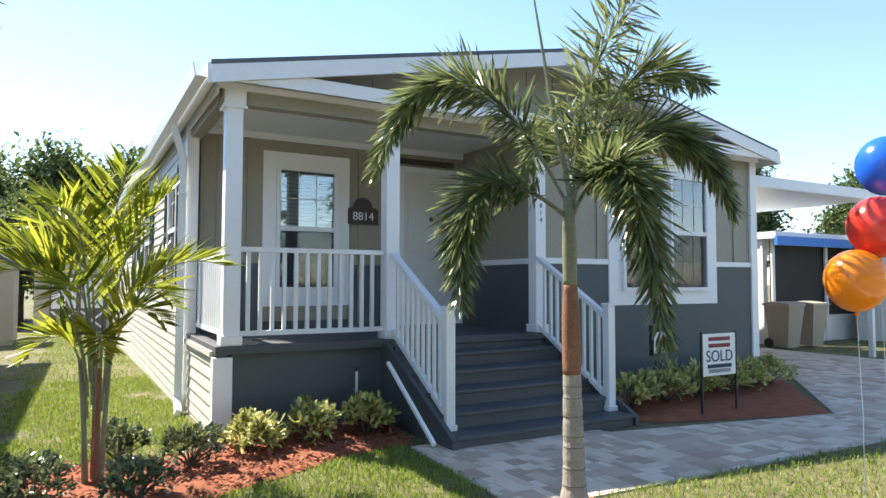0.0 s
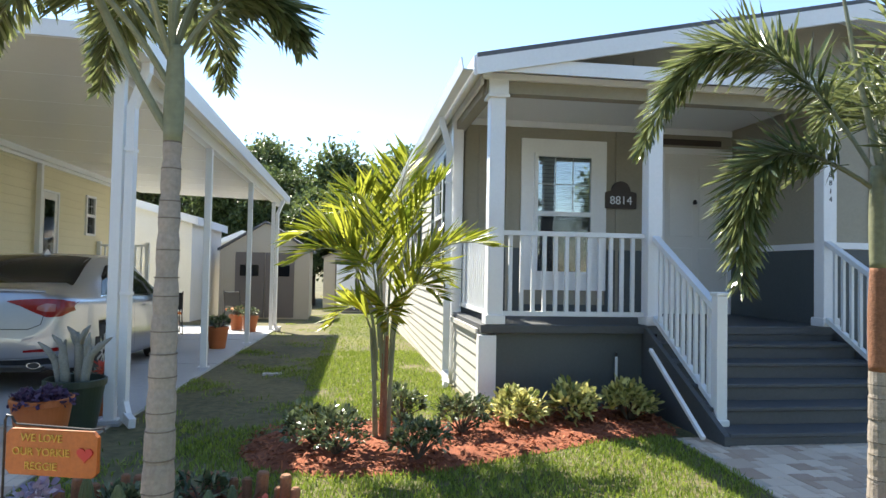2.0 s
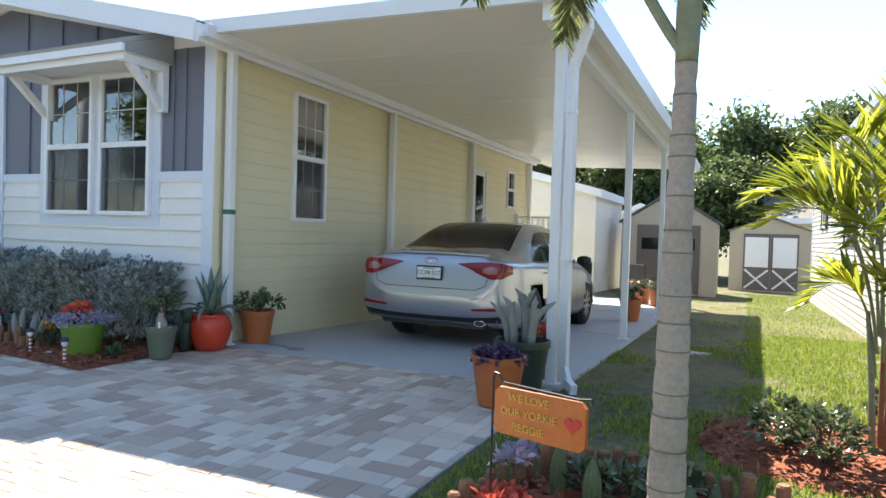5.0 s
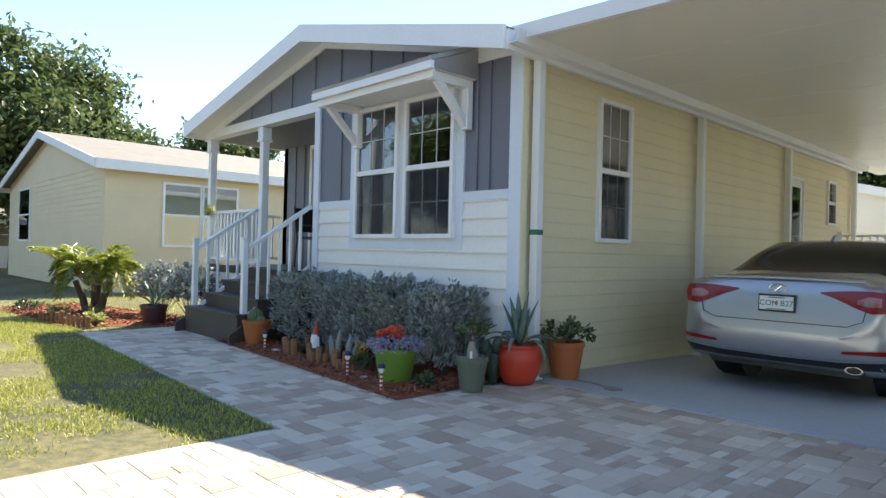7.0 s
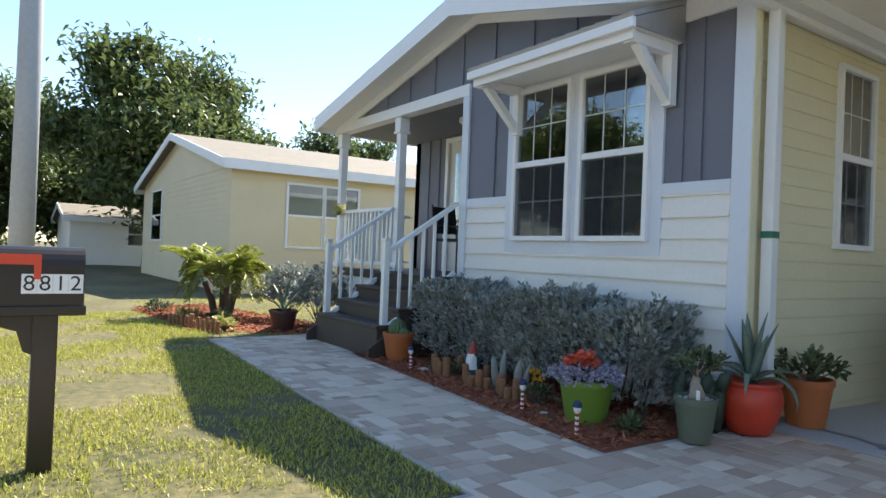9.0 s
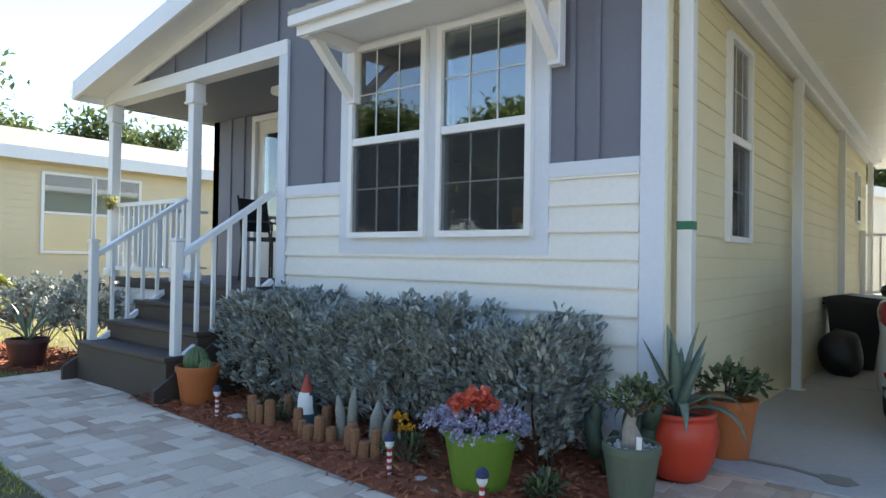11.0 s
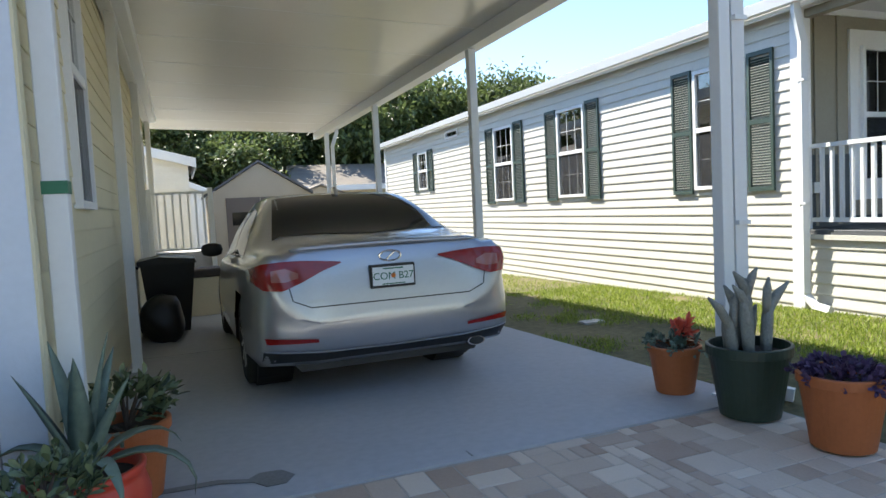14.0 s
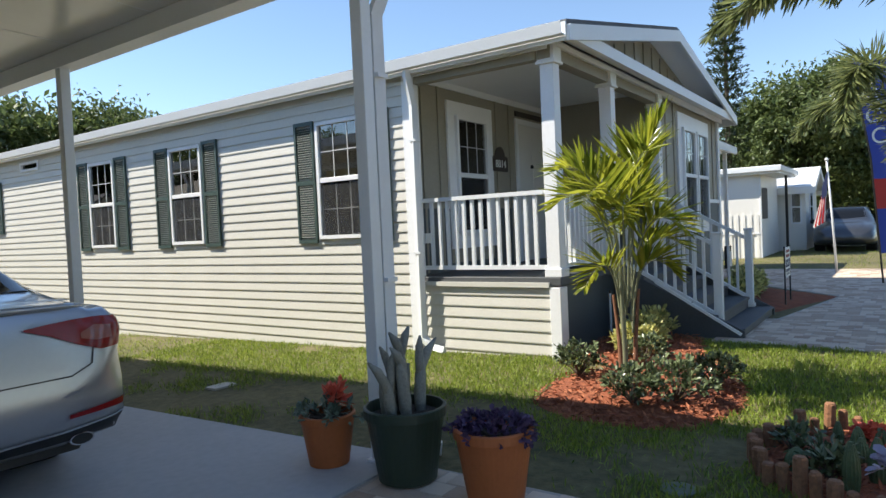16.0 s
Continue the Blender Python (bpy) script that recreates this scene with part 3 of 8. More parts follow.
for xa, xb in ((XL2 - 0.2, XR2), (X2 + 0.06, XR2)):
    bm = prism(bmesh.new(), [(xa, front2(xa) - 0.16), (xb, front2(xb) - 0.16), (xb, front2(xb) - 0.04), (xa, front2(xa) - 0.04)], 0.03, "y", -0.034)
    part("frieze_board", bm, M["white"], gable_trim)
bm = prism(bmesh.new(), [(XL2 - 0.2, front2(XL2 - 0.2) - 0.06), (XR2, ZR2 - 0.06), (0.2, front2(0.2) - 0.06), (0.2, front2(0.2) - 0.045), (XR2, ZR2 - 0.045), (XL2 - 0.2, front2(XL2 - 0.2) - 0.045)], 0.36, "y", -0.36)
part("soffit", bm, M["white"], gable_trim)
roof("roof_grey_house", XL2 - 0.16, 0.24, XR2, ZE2 - 0.02, ZR2, -0.38, 10.7, M["shingle"], "grey shingle roof with white fascia", drip=0.058)
WS2 = [(1.24, 1.335, 1.91, 2.89), (6.92, 0.6, 7.62, 2.62), (8.85, 1.88, 9.35, 2.72)]
w = wall("wall_side_grey_house", "x", X2, -0.14, (0.142, -0.6, 10.5, 3.18), WS2, M["cream_vinyl"], "cream vinyl siding under the carport")
siding(w, "x", X2 + 0.001, 1, (0.05, -0.42, 10.5, 3.14), WS2, 0.148, M["cream_vinyl"], lap=0.008)
boxp("corner_post", (X2 - 0.03, -0.03, -0.2), (X2 + 0.03, 0.05, 3.18), M["cream_vinyl"], w)
sash_window("window_1", (X2, 1.575, 1.335), 0.67, 1.555, 90, "white double-hung window with grilles in cream siding", trim=0.0)
sash_window("window_2", (X2, 9.1, 1.88), 0.5, 0.84, 90, "small white double-hung window in cream siding", trim=0.0)
d = thing("door_1", (X2, 7.27, 0.6), "white side door with a tall glazed panel", "door", kind="structure", rz=90)
boxp("door_leaf", (-0.31, 0.0, 0.0), (0.31, 0.05, 1.98), M["door_white"], d)
p = boxp("pane", (-0.2, -0.012, 0.3), (0.2, -0.002, 1.85), M["glass"], d)
bm = bmesh.new()
for a, b in (((-0.35, -0.03, 0), (-0.31, 0.06, 2.02)), ((0.31, -0.03, 0), (0.35, 0.06, 2.02)), ((-0.31, -0.03, 1.98), (0.31, 0.06, 2.02))):
    box(bm, *a, *b)
part("door_frame", bm, M["white"], d)
for i, (x, ww) in enumerate(((-2.0425, 0.815), (-1.1225, 0.805))):
    sash_window("window_%d" % (3 + i), (x, -0.028, 1.335), ww, 1.555, 0, "white double-hung front window with grilles", trim=0.0)
wall("wall_left_grey_house", "x", XL2, 0.14, (1.4, -0.6, 10.5, 3.18), [], M["cream_vinyl"], "cream siding on the far side")
wall("wall_back_grey_house", "y", 10.5, -0.14, (XL2 + 0.14, -0.8, X2 - 0.14, 3.18), [], M["cream_vinyl"], "cream siding at the back")
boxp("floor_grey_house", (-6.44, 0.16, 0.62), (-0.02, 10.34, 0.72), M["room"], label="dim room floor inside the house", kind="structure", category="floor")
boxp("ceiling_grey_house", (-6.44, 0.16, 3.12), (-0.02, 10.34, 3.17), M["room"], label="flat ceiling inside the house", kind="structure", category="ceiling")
boxp("wall_porch_side", (-3.418, 0.142, 0.0), (-3.36, 1.398, 3.08), M["slate_paint"], label="slate blue side wall of the porch", kind="structure", category="wall")
DP2 = [(-5.75, 0.9, -4.85, 2.95)]
pw = wall("wall_porch_back", "y", 1.4, 0.12, (XL2, -0.6, -3.42, 3.1), DP2, M["slate_paint"], "slate blue porch wall")
for x in (-6.3, -6.0, -4.5, -4.1, -3.7):
    boxp("batten", (x - 0.02, 1.383, 0.9), (x + 0.02, 1.401, 3.08), M["slate_paint"], pw)
wall("wall_porch_side", "x", -3.42, 0.12, (0.142, -0.3, 1.4, 3.1), [], M["slate_paint"], "slate blue porch side wall")
d = thing("door_2", (-5.3, 1.4, 0.9), "white glazed porch door", "door", kind="structure")
boxp("door_leaf", (-0.42, 0.02, 0), (0.42, 0.07, 2.03), M["door_white"], d)
boxp("pane", (-0.26, 0.0, 0.6), (0.26, 0.012, 1.85), M["glass"], d)
bm = bmesh.new()
for a, b in (((-0.5, -0.03, 0), (-0.43, 0.05, 2.1)), ((0.43, -0.03, 0), (0.5, 0.05, 2.1)), ((-0.43, -0.03, 2.03), (0.43, 0.05, 2.1))):
    box(bm, *a, *b)
part("door_frame", bm, M["white"], d)
boxp("ceiling_porch_grey_house", (XL2 - 0.1, 0.142, 3.03), (-3.43, 1.4, 3.07), M["slate_paint"], label="grey panelled porch ceiling", kind="structure", category="ceiling")
boxp("porch_floor", (XL2, 0.0, 0.78), (-3.44, 1.395, 0.9), M["deck_brown"], label="dark brown porch deck", kind="structure", category="floor")
sk = wall("wall_porch_skirt", "y", 0.02, 0.1, (XL2, -0.2, -3.44, 0.775), [], M["white_lap"], "white skirting under the porch")


def porch_post(name, x, y, z0, z1, w, label):
    p = thing(name, (x, y, z0), label, "post", "porch posts", kind="structure")
    h = z1 - z0
    boxp("shaft", (-w / 2, -w / 2, 0), (w / 2, w / 2, h), M["white"], p, bevel=0.006)
    bm = bmesh.new()
    box(bm, -w / 2 - 0.02, -w / 2 - 0.02, h - 0.2, w / 2 + 0.02, w / 2 + 0.02, h - 0.005, 0.005)
    box(bm, -w / 2 - 0.032, -w / 2 - 0.032, h - 0.225, w / 2 + 0.032, w / 2 + 0.032, h - 0.195, 0.005)
    part("capital", bm, M["white"], p)
    boxp("base", (-w / 2 - 0.02, -w / 2 - 0.02, 0.002), (w / 2 + 0.02, w / 2 + 0.02, 0.09), M["white"], p, bevel=0.005)
    return p


for x in (-6.78, -4.97):
    porch_post("porch_post", x, 0.06, 0.9, 3.02, 0.11, "slim white porch post with a small capital")
rl = thing("porch_railing", (0, 0, 0), "white aluminium railing round the porch", "railing")
railing(rl, (-6.72, 0.06), (-5.03, 0.06), 1.0, 1.77, 1.0, 1.77)
railing(rl, (-6.8, 0.12), (-6.8, 1.36), 1.0, 1.77, 1.0, 1.77)
for x in (-4.95, -3.47):
    rl = thing("stair_railing", (x, -0.97, 0.0), "white aluminium stair railing with a square newel", "railing", "stair railings")
    railing(rl, (0, 0.03), (0, 0.93), 0.32, 1.17, 0.95, 1.76, gap=0.13)
    boxp("newel_post", (-0.035, -0.035, 0.181), (0.035, 0.035, 1.28), M["white_alu"], rl, bevel=0.004)
    boxp("post_cap", (-0.045, -0.045, 1.281), (0.045, 0.045, 1.31), M["white_alu"], rl, bevel=0.006)
st = thing("porch_steps", (-4.2, 0, 0), "dark brown wooden porch steps", "stairs", kind="structure")
for i in range(5):
    z = 0.9 - 0.18 * (i + 1)
    boxp("tread", (-0.8, -0.27 * (i + 1) - 0.02, z + 0.14), (0.8, -0.27 * i - (0.001 if i == 0 else 0.02), z + 0.18), M["deck_brown"], st, bevel=0.006) if z > 0.05 else None
    if i < 4:
        boxp("riser", (-0.79, -0.27 * (i + 1), 0.0), (0.79, -0.27 * i - 0.001, z + 0.139), M["deck_brown"], st)
for s in (-1, 1):
    bm = prism(bmesh.new(), [(-1.2, 0.0), (-1.2, 0.12), (-0.05, 0.86), (-0.05, 0.0)], 0.04, "x", s * 0.82 - 0.02)
    part("stringer", bm, M["deck_brown"], st)
l = thing("porch_light", (-4.3, 0.75, 2.93), "white square ceiling light on the porch", "light")
bm = prism(bmesh.new(), [(-0.12, 0.1), (-0.14, 0.04), (-0.08, 0.0), (0.08, 0.0), (0.14, 0.04), (0.12, 0.1)], 0.24, "y", -0.12)
part("housing", bm, M["white"], l)

# window awning with brackets
aw = thing("window_awning", (-1.47, -0.03, 2.98), "white window awning with a ribbed metal top and brackets", "awning")
bm = prism(bmesh.new(), [(0.0, 0.26), (-0.62, 0.02), (-0.64, 0.05), (0.0, 0.3)], 2.08, "x", -1.04)
part("awning_top", bm, M["metal_grey"], aw, "ribbed grey metal top")
for i in range(13):
    x = -1.0 + i * 0.165
    part("rib", prism(bmesh.new(), [(0.0, 0.302), (-0.63, 0.052), (-0.63, 0.066), (0.0, 0.316)], 0.02, "x", x), M["metal_grey"], aw)
boxp("awning_fascia", (-1.04, -0.64, -0.06), (1.04, -0.6, 0.018), M["white"], aw, bevel=0.004)
boxp("awning_beam", (-1.0, -0.585, -0.13), (1.0, -0.54, -0.052), M["white"], aw, bevel=0.004)
for x in (-1.037, 1.017):
    part("end_cap", prism(bmesh.new(), [(-0.598, -0.045), (-0.598, 0.024), (0.0, 0.255), (0.0, -0.045)], 0.02, "x", x), M["metal_grey"], aw)
bm = prism(bmesh.new(), [(-0.6, -0.05), (-0.6, -0.03), (0.0, 0.1), (0.0, -0.05)], 2.02, "x", -1.01)
part("awning_underside", bm, M["white"], aw)
for s in (-1, 1):
    x = s * 0.93
    b = new("bracket")
    b.parent = aw
    boxp("bracket_post", (x - 0.045, -0.08, -0.55), (x + 0.045, 0.0, -0.052), M["white"], b, bevel=0.004)
    boxp("bracket_arm", (x - 0.045, -0.56, -0.14), (x + 0.045, -0.081, -0.052), M["white"], b, bevel=0.004)
    part("bracket_strut", bar(bmesh.new(), (x, -0.06, -0.5), (x, -0.46, -0.12), 0.07, 0.07), M["white"], b)

# --- carport
CX0, CX1, CY0, CY1 = 0.16, 3.86, -0.22, 12.3
zc = lambda x: 3.16 - 0.03 * (x - CX0)
cp = thing("carport_roof", (0, 0, 0), "smooth white aluminium carport roof with gutter", "carport", kind="structure")
bm = prism(bmesh.new(), [(CX0, zc(CX0)), (CX1, zc(CX1)), (CX1, zc(CX1) + 0.08), (CX0, zc(CX0) + 0.08)], CY1 - CY0, "y", CY0)
part("ceiling_panel", bm, M["ceiling_alu"], cp)
for i in range(1, 11):
    y = CY0 + i * 1.22
    bm = prism(bmesh.new(), [(CX0 + 0.1, zc(CX0 + 0.1) - 0.002), (CX1 - 0.2, zc(CX1 - 0.2) - 0.002), (CX1 - 0.2, zc(CX1) + 0.02), (CX0 + 0.1, zc(CX0) + 0.02)], 0.006, "y", y)
    part("panel_joint", bm, M["white_alu"], cp)
bm = prism(bmesh.new(), [(CX0 - 0.02, zc(CX0) - 0.03), (CX1 + 0.06, zc(CX1) - 0.03), (CX1 + 0.06, zc(CX1) + 0.1), (CX0 - 0.02, zc(CX0) + 0.1)], 0.05, "y", CY0 - 0.051)
part("front_fascia", bm, M["white_alu"], cp)
bm = prism(bmesh.new(), [(CX1 + 0.001, zc(CX1) - 0.06), (CX1 + 0.1, zc(CX1) - 0.06), (CX1 + 0.12, zc(CX1) + 0.1), (CX1 + 0.1, zc(CX1) + 0.1), (CX1 + 0.02, zc(CX1) + 0.02), (CX1 + 0.001, zc(CX1) + 0.02)], CY1 - CY0, "y", CY0)
part("gutter", bm, M["white_alu"], cp)
boxp("post_beam", (3.635, CY0 + 0.02, zc(3.8) - 0.15), (3.735, CY1 - 0.02, zc(3.8) - 0.001), M["white_alu"], cp)
boxp("wall_beam", (CX0 + 0.003, CY0 + 0.02, zc(CX0) - 0.12), (CX0 + 0.1, 10.45, zc(CX0) - 0.004), M["white_alu"], cp)


def alu_post(x, y, z1, w=0.085):
    p = thing("carport_post", (x, y, gz(y) + 0.012), "white square aluminium carport post", "post", "carport posts", kind="structure")
    h = z1 - gz(y) - 0.012
    boxp("shaft", (-w / 2, -w / 2, 0), (w / 2, w / 2, h), M["white_alu"], p, bevel=0.004)
    boxp("foot_plate", (-w / 2 - 0.03, -w / 2 - 0.01, 0.0), (w / 2 + 0.03, w / 2 + 0.01, 0.012), M["white_alu"], p)
    return p


for y in (0.22, 3.7, 7.42, 11.15):
    alu_post(3.685, y, zc(3.8) - 0.15)
for y in (0.12, 3.52, 6.66, 10.3):
    alu_post(CX0 + 0.075, y, zc(CX0) - 0.121)
boxp("green_tape", (CX0 + 0.03, 0.074, 1.37), (CX0 + 0.121, 0.166, 1.42), M["plate_green"], label="green tape band round the white post", category="tape")


def downspout(x, y, ztop, dx, dy, foot=(0.0, -0.25), zb=0.0, label="white downspout with elbows"):
    """A downspout from a gutter at (x+dx, y+dy, ztop) to the wall line and to the ground."""
    d = thing("downspout", (x, y, zb), label, "downspout")
    h = ztop - zb
    bm = bmesh.new()
    pts = [(dx, dy, h), (dx, dy, h - 0.08), (0, 0, h - 0.38), (0, 0, 0.16), (foot[0] * 0.4, foot[1] * 0.4, 0.06), (foot[0], foot[1], 0.04)]
    for a, b in zip(pts, pts[1:]):
        bar(bm, a, Vector(b) + (Vector(b) - Vector(a)).normalized() * 0.02, 0.075, 0.055, up=(0.3, 1, 0.05))
    part("pipe", bm, M["white_alu"], d)
    for z in (h * 0.35, h * 0.75):
        boxp("strap", (-0.045, -0.045, z), (0.045, 0.045, z + 0.025), M["white_alu"], d)
    return d


downspout(3.79, 0.2, zc(CX1) - 0.05, 0.12, -0.05, (0.14, -0.22), 0.0)
downspout(3.79, 11.1, zc(CX1) - 0.05, 0.12, 0.05, (0.14, -0.22), gz(11.1))

# --- taupe house
X1, XE1, XR1, ZE1, ZR1 = 6.86, 14.5, 10.68, 3.26, 4.06
front1 = lambda x: ZR1 - (ZR1 - ZE1) * abs(x - XR1) / (XR1 - X1)
WS1 = [(3.0, 1.285, 3.82, 2.775), (6.25, 1.285, 7.07, 2.775), (8.71, 1.285, 9.53, 2.775), (13.5, 1.7, 14.2, 2.7), (11.4, 2.86, 12.18, 3.04)]
w = wall("wall_side_taupe_house", "x", X1, 0.14, (2.4, -0.8, 17.3, 3.24), WS1, M["taupe_vinyl"], "taupe vinyl siding in full sun")
siding(w, "x", X1 - 0.001, -1, (2.3, -0.5, 17.3, 3.18), WS1, 0.122, M["taupe_vinyl"], lap=0.013)
for i, (a, z0, b, z1) in enumerate(WS1[:4]):
    sash_window("window_%d" % (5 + i), (X1, (a + b) / 2, z0), b - a, z1 - z0, -90, "white double-hung side window with blinds", trim=0.0, blinds=0.55)
    for yc in (a - 0.215, b + 0.215):
        sh = thing("shutter", (X1 - 0.018, yc, z0 - 0.05), "dark green louvred shutter on taupe siding", "shutter", "window shutters", rz=-90)
        H, wd = z1 - z0 + 0.08, 0.175
        bm = bmesh.new()
        for q in ((-wd, 0, -wd + 0.035, H), (wd - 0.035, 0, wd, H), (-wd + 0.035, 0, wd - 0.035, 0.05), (-wd + 0.035, H - 0.05, wd - 0.035, H), (-wd + 0.035, H * 0.5 - 0.03, wd - 0.035, H * 0.5 + 0.03)):
            box(bm, q[0], -0.03, q[1], q[2], 0.0, q[3])
        part("stile_frame", bm, M["shutter"], sh)
        bm = bmesh.new()
        z = 0.07
        while z < H - 0.06:
            if abs(z - H / 2) > 0.04:
                bar(bm, (-wd + 0.035, -0.012, z), (wd - 0.035, -0.012, z), 0.026, 0.004, up=(0, 0.6, 0.8))
            z += 0.03
        part("louvres", bm, M["shutter"], sh, kind="stuff")
a, z0, b, z1 = WS1[4]
vw = thing("window_9", (X1, (a + b) / 2, z0), "small white slot window under the eave", "window", kind="structure", rz=-90)
bm = bmesh.new()
for r in cut((-0.39, 0, 0.39, 0.18), [(-0.34, 0.04, 0.34, 0.14)]):
    box(bm, r[0], -0.04, r[1], r[2], 0.05, r[3])
part("window_frame", bm, M["white"], vw)
boxp("pane", (-0.34, 0.0, 0.04), (0.34, 0.006, 0.14), M["glass"], vw).visible_shadow = False
corner = thing("trim_corners_taupe_house", (0, 0, 0), "white corner boards on the taupe house", "trim", kind="structure")
boxp("corner_board", (X1 - 0.03, 2.25, -0.1), (X1 + 0.1, 2.398, 3.185), M["white"], corner, bevel=0.003)
boxp("corner_board", (X1 - 0.03, 17.2, -0.5), (X1 - 0.002, 17.33, 3.18), M["white"], corner, bevel=0.003)
boxp("corner_board", (X1 - 0.02, 0.5, -0.1), (X1 + 0.15, 0.62, 0.70), M["white"], corner, bevel=0.003)
boxp("corner_board", (XE1 - 0.12, 0.56, -0.1), (XE1 + 0.02, 0.599, 3.16), M["white"], corner, bevel=0.003)
WF1 = [(11.81, 1.27, 12.57, 2.82), (12.67, 1.27, 13.42, 2.82)]
w = wall("wall_front_taupe_house", "y", 0.6, 0.14, (10.56, -0.2, XE1, 3.24), WF1, M["tan_board"], "tan board wall over dark slate board")
low = thing("wall_front_lower", (0, 0, 0), "dark slate painted lower board wall", "wall", kind="structure")
bm = bmesh.new()
for r in cut((10.6, -0.2, XE1 - 0.12, 1.6), [(11.6, 1.09, 13.62, 3.05)]):
    box(bm, r[0], 0.585, r[1], r[2], 0.5985, r[3])
part("lower_board", bm, M["dark_board"], low)
for r in cut((10.6, 1.602, XE1 - 0.12, 1.67), [(11.6, 1.09, 13.62, 3.05)]):
    boxp("band", (r[0], 0.57, r[1]), (r[2], 0.5985, r[3]), M["white"], low, bevel=0.003)
bm = bmesh.new()
for r in cut((11.6, 1.09, 13.62, 3.05), WF1):
    box(bm, r[0], 0.565, r[1], r[2], 0.599, r[3])
part("window_surround", bm, M["white"], low)
battens(low, 13.62, 14.4, 0.598, 1.675, lambda x: 3.16, 0.42, M["tan_board"])
battens(low, 10.6, 11.6, 0.598, 1.675, lambda x: 3.16, 0.42, M["tan_board"])
for i, (a, z0, b, z1) in enumerate(WF1):
    sash_window("window_%d" % (10 + i), ((a + b) / 2, 0.57, z0), b - a, z1 - z0, 0, "white double-hung front window with blinds", trim=0.0, blinds=0.55)
wall("wall_right_taupe_house", "x", XE1, -0.14, (0.742, -0.6, 17.3, 3.24), [], M["taupe_vinyl"], "taupe siding on the far side")
wall("wall_back_taupe_house", "y", 17.3, -0.14, (X1 + 0.14, -0.8, XE1 - 0.14, 3.2), [], M["taupe_vinyl"], "taupe siding at the back")
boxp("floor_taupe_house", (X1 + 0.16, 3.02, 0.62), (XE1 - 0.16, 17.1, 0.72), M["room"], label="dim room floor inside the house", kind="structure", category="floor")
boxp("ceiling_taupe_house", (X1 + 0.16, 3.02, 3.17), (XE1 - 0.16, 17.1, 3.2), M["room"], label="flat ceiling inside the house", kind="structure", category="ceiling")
# porch
PW = [(7.88, 1.27, 8.66, 2.8), (9.62, 0.8, 10.5, 2.87)]
w = wall("wall_porch_taupe_house", "y", 2.4, 0.14, (X1 + 0.1, -0.6, 11.6, 3.24), PW, M["tan_board"], "tan board porch wall with battens")
low = thing("wall_porch_lower", (0, 0, 0), "dark slate lower porch wall", "wall", kind="structure")
bm = bmesh.new()
for r in cut((X1 + 0.11, 0.8, 10.56, 1.6), [(7.72, 0.9, 8.83, 3), (9.53, 0, 10.56, 3)]):
    box(bm, r[0], 2.386, r[1], r[2], 2.3985, r[3])
part("lower_board", bm, M["dark_board"], low)
for x in (7.2, 7.55, 8.98, 9.36):
    boxp("batten", (x - 0.02, 2.38, 0.82), (x + 0.02, 2.3985, 3.18), M["tan_board"], low)
bm = bmesh.new()
for r in cut((7.72, 1.08, 8.83, 2.98), [PW[0]]):
    box(bm, r[0], 2.37, r[1], r[2], 2.399, r[3])
part("window_surround", bm, M["white"], low)
sash_window("window_12", (8.27, 2.38, 1.27), 0.78, 1.53, 0, "white porch window with blinds and grilles", trim=0.0, blinds=0.5, grid_low=False)
wall("wall_porch_right", "x", 10.56, 0.12, (0.742, -0.2, 2.395, 3.22), [], M["tan_board"], "tan board side wall of the porch")
low2 = boxp("wall_porch_right_lower", (10.545, 0.74, 0.8), (10.5585, 2.395, 1.6), M["dark_board"], label="dark slate lower board in the porch", kind="structure", category="wall")
boxp("band", (10.53, 0.74, 1.602), (10.5585, 2.395, 1.67), M["white"], low2)
boxp("header_strip", (9.56, 2.375, 2.985), (10.4, 2.3985, 3.06), M["deck_brown"], low, "dark brown strip over the door")
d = thing("door_3", (9.74, 2.4, 0.8), "white panelled front door", "door", kind="structure")
boxp("door_leaf", (-0.12, 0.0, 0.0), (0.76, 0.05, 2.07), M["door_white"], d)
bm = bmesh.new()
for z0, z1 in ((0.18, 0.85), (1.0, 1.9)):
    for x0 in (-0.05, 0.36):
        box(bm, x0, -0.008, z0, x0 + 0.32, 0.001, z1, 0.004)
part("door_panel", bm, M["door_white"], d)
part("knocker", lathe(bmesh.new(), [(0.02, 0), (0.03, 0.02), (0.02, 0.05), (0.005, 0.06)], 12, (0.3, -0.02, 1.42)), M["black_metal"], d, "black metal knocker")
bm = bmesh.new()
for q in ((-0.2, 0, -0.12, 2.15), (0.76, 0, 0.815, 2.15), (-0.12, 2.07, 0.76, 2.15)):
    box(bm, q[0], -0.025, q[1], q[2], 0.05, q[3])
part("door_frame", bm, M["white"], d)
dk = thing("porch_deck", (0, 0, 0), "grey painted porch deck over dark skirting", "deck", kind="structure")
boxp("deck_boards", (X1 + 0.0, 0.5, 0.72), (10.56, 2.395, 0.8), M["deck_grey"], dk, bevel=0.004)
boxp("step_backing", (8.62, 0.515, -0.1), (10.55, 0.56, 0.718), M["deck_grey"], dk)
boxp("skirt_front", (X1 + 0.15, 0.56, -0.2), (8.6, 0.62, 0.718), M["dark_board"], dk)
boxp("ledge", (X1 - 0.03, 0.62, 0.70), (X1 - 0.002, 2.24, 0.75), M["taupe_vinyl"], dk)
sk = wall("wall_porch_skirt_side", "x", X1 + 0.02, 0.1, (0.625, -0.3, 2.39, 0.718), [], M["taupe_vinyl"], "taupe siding under the porch")
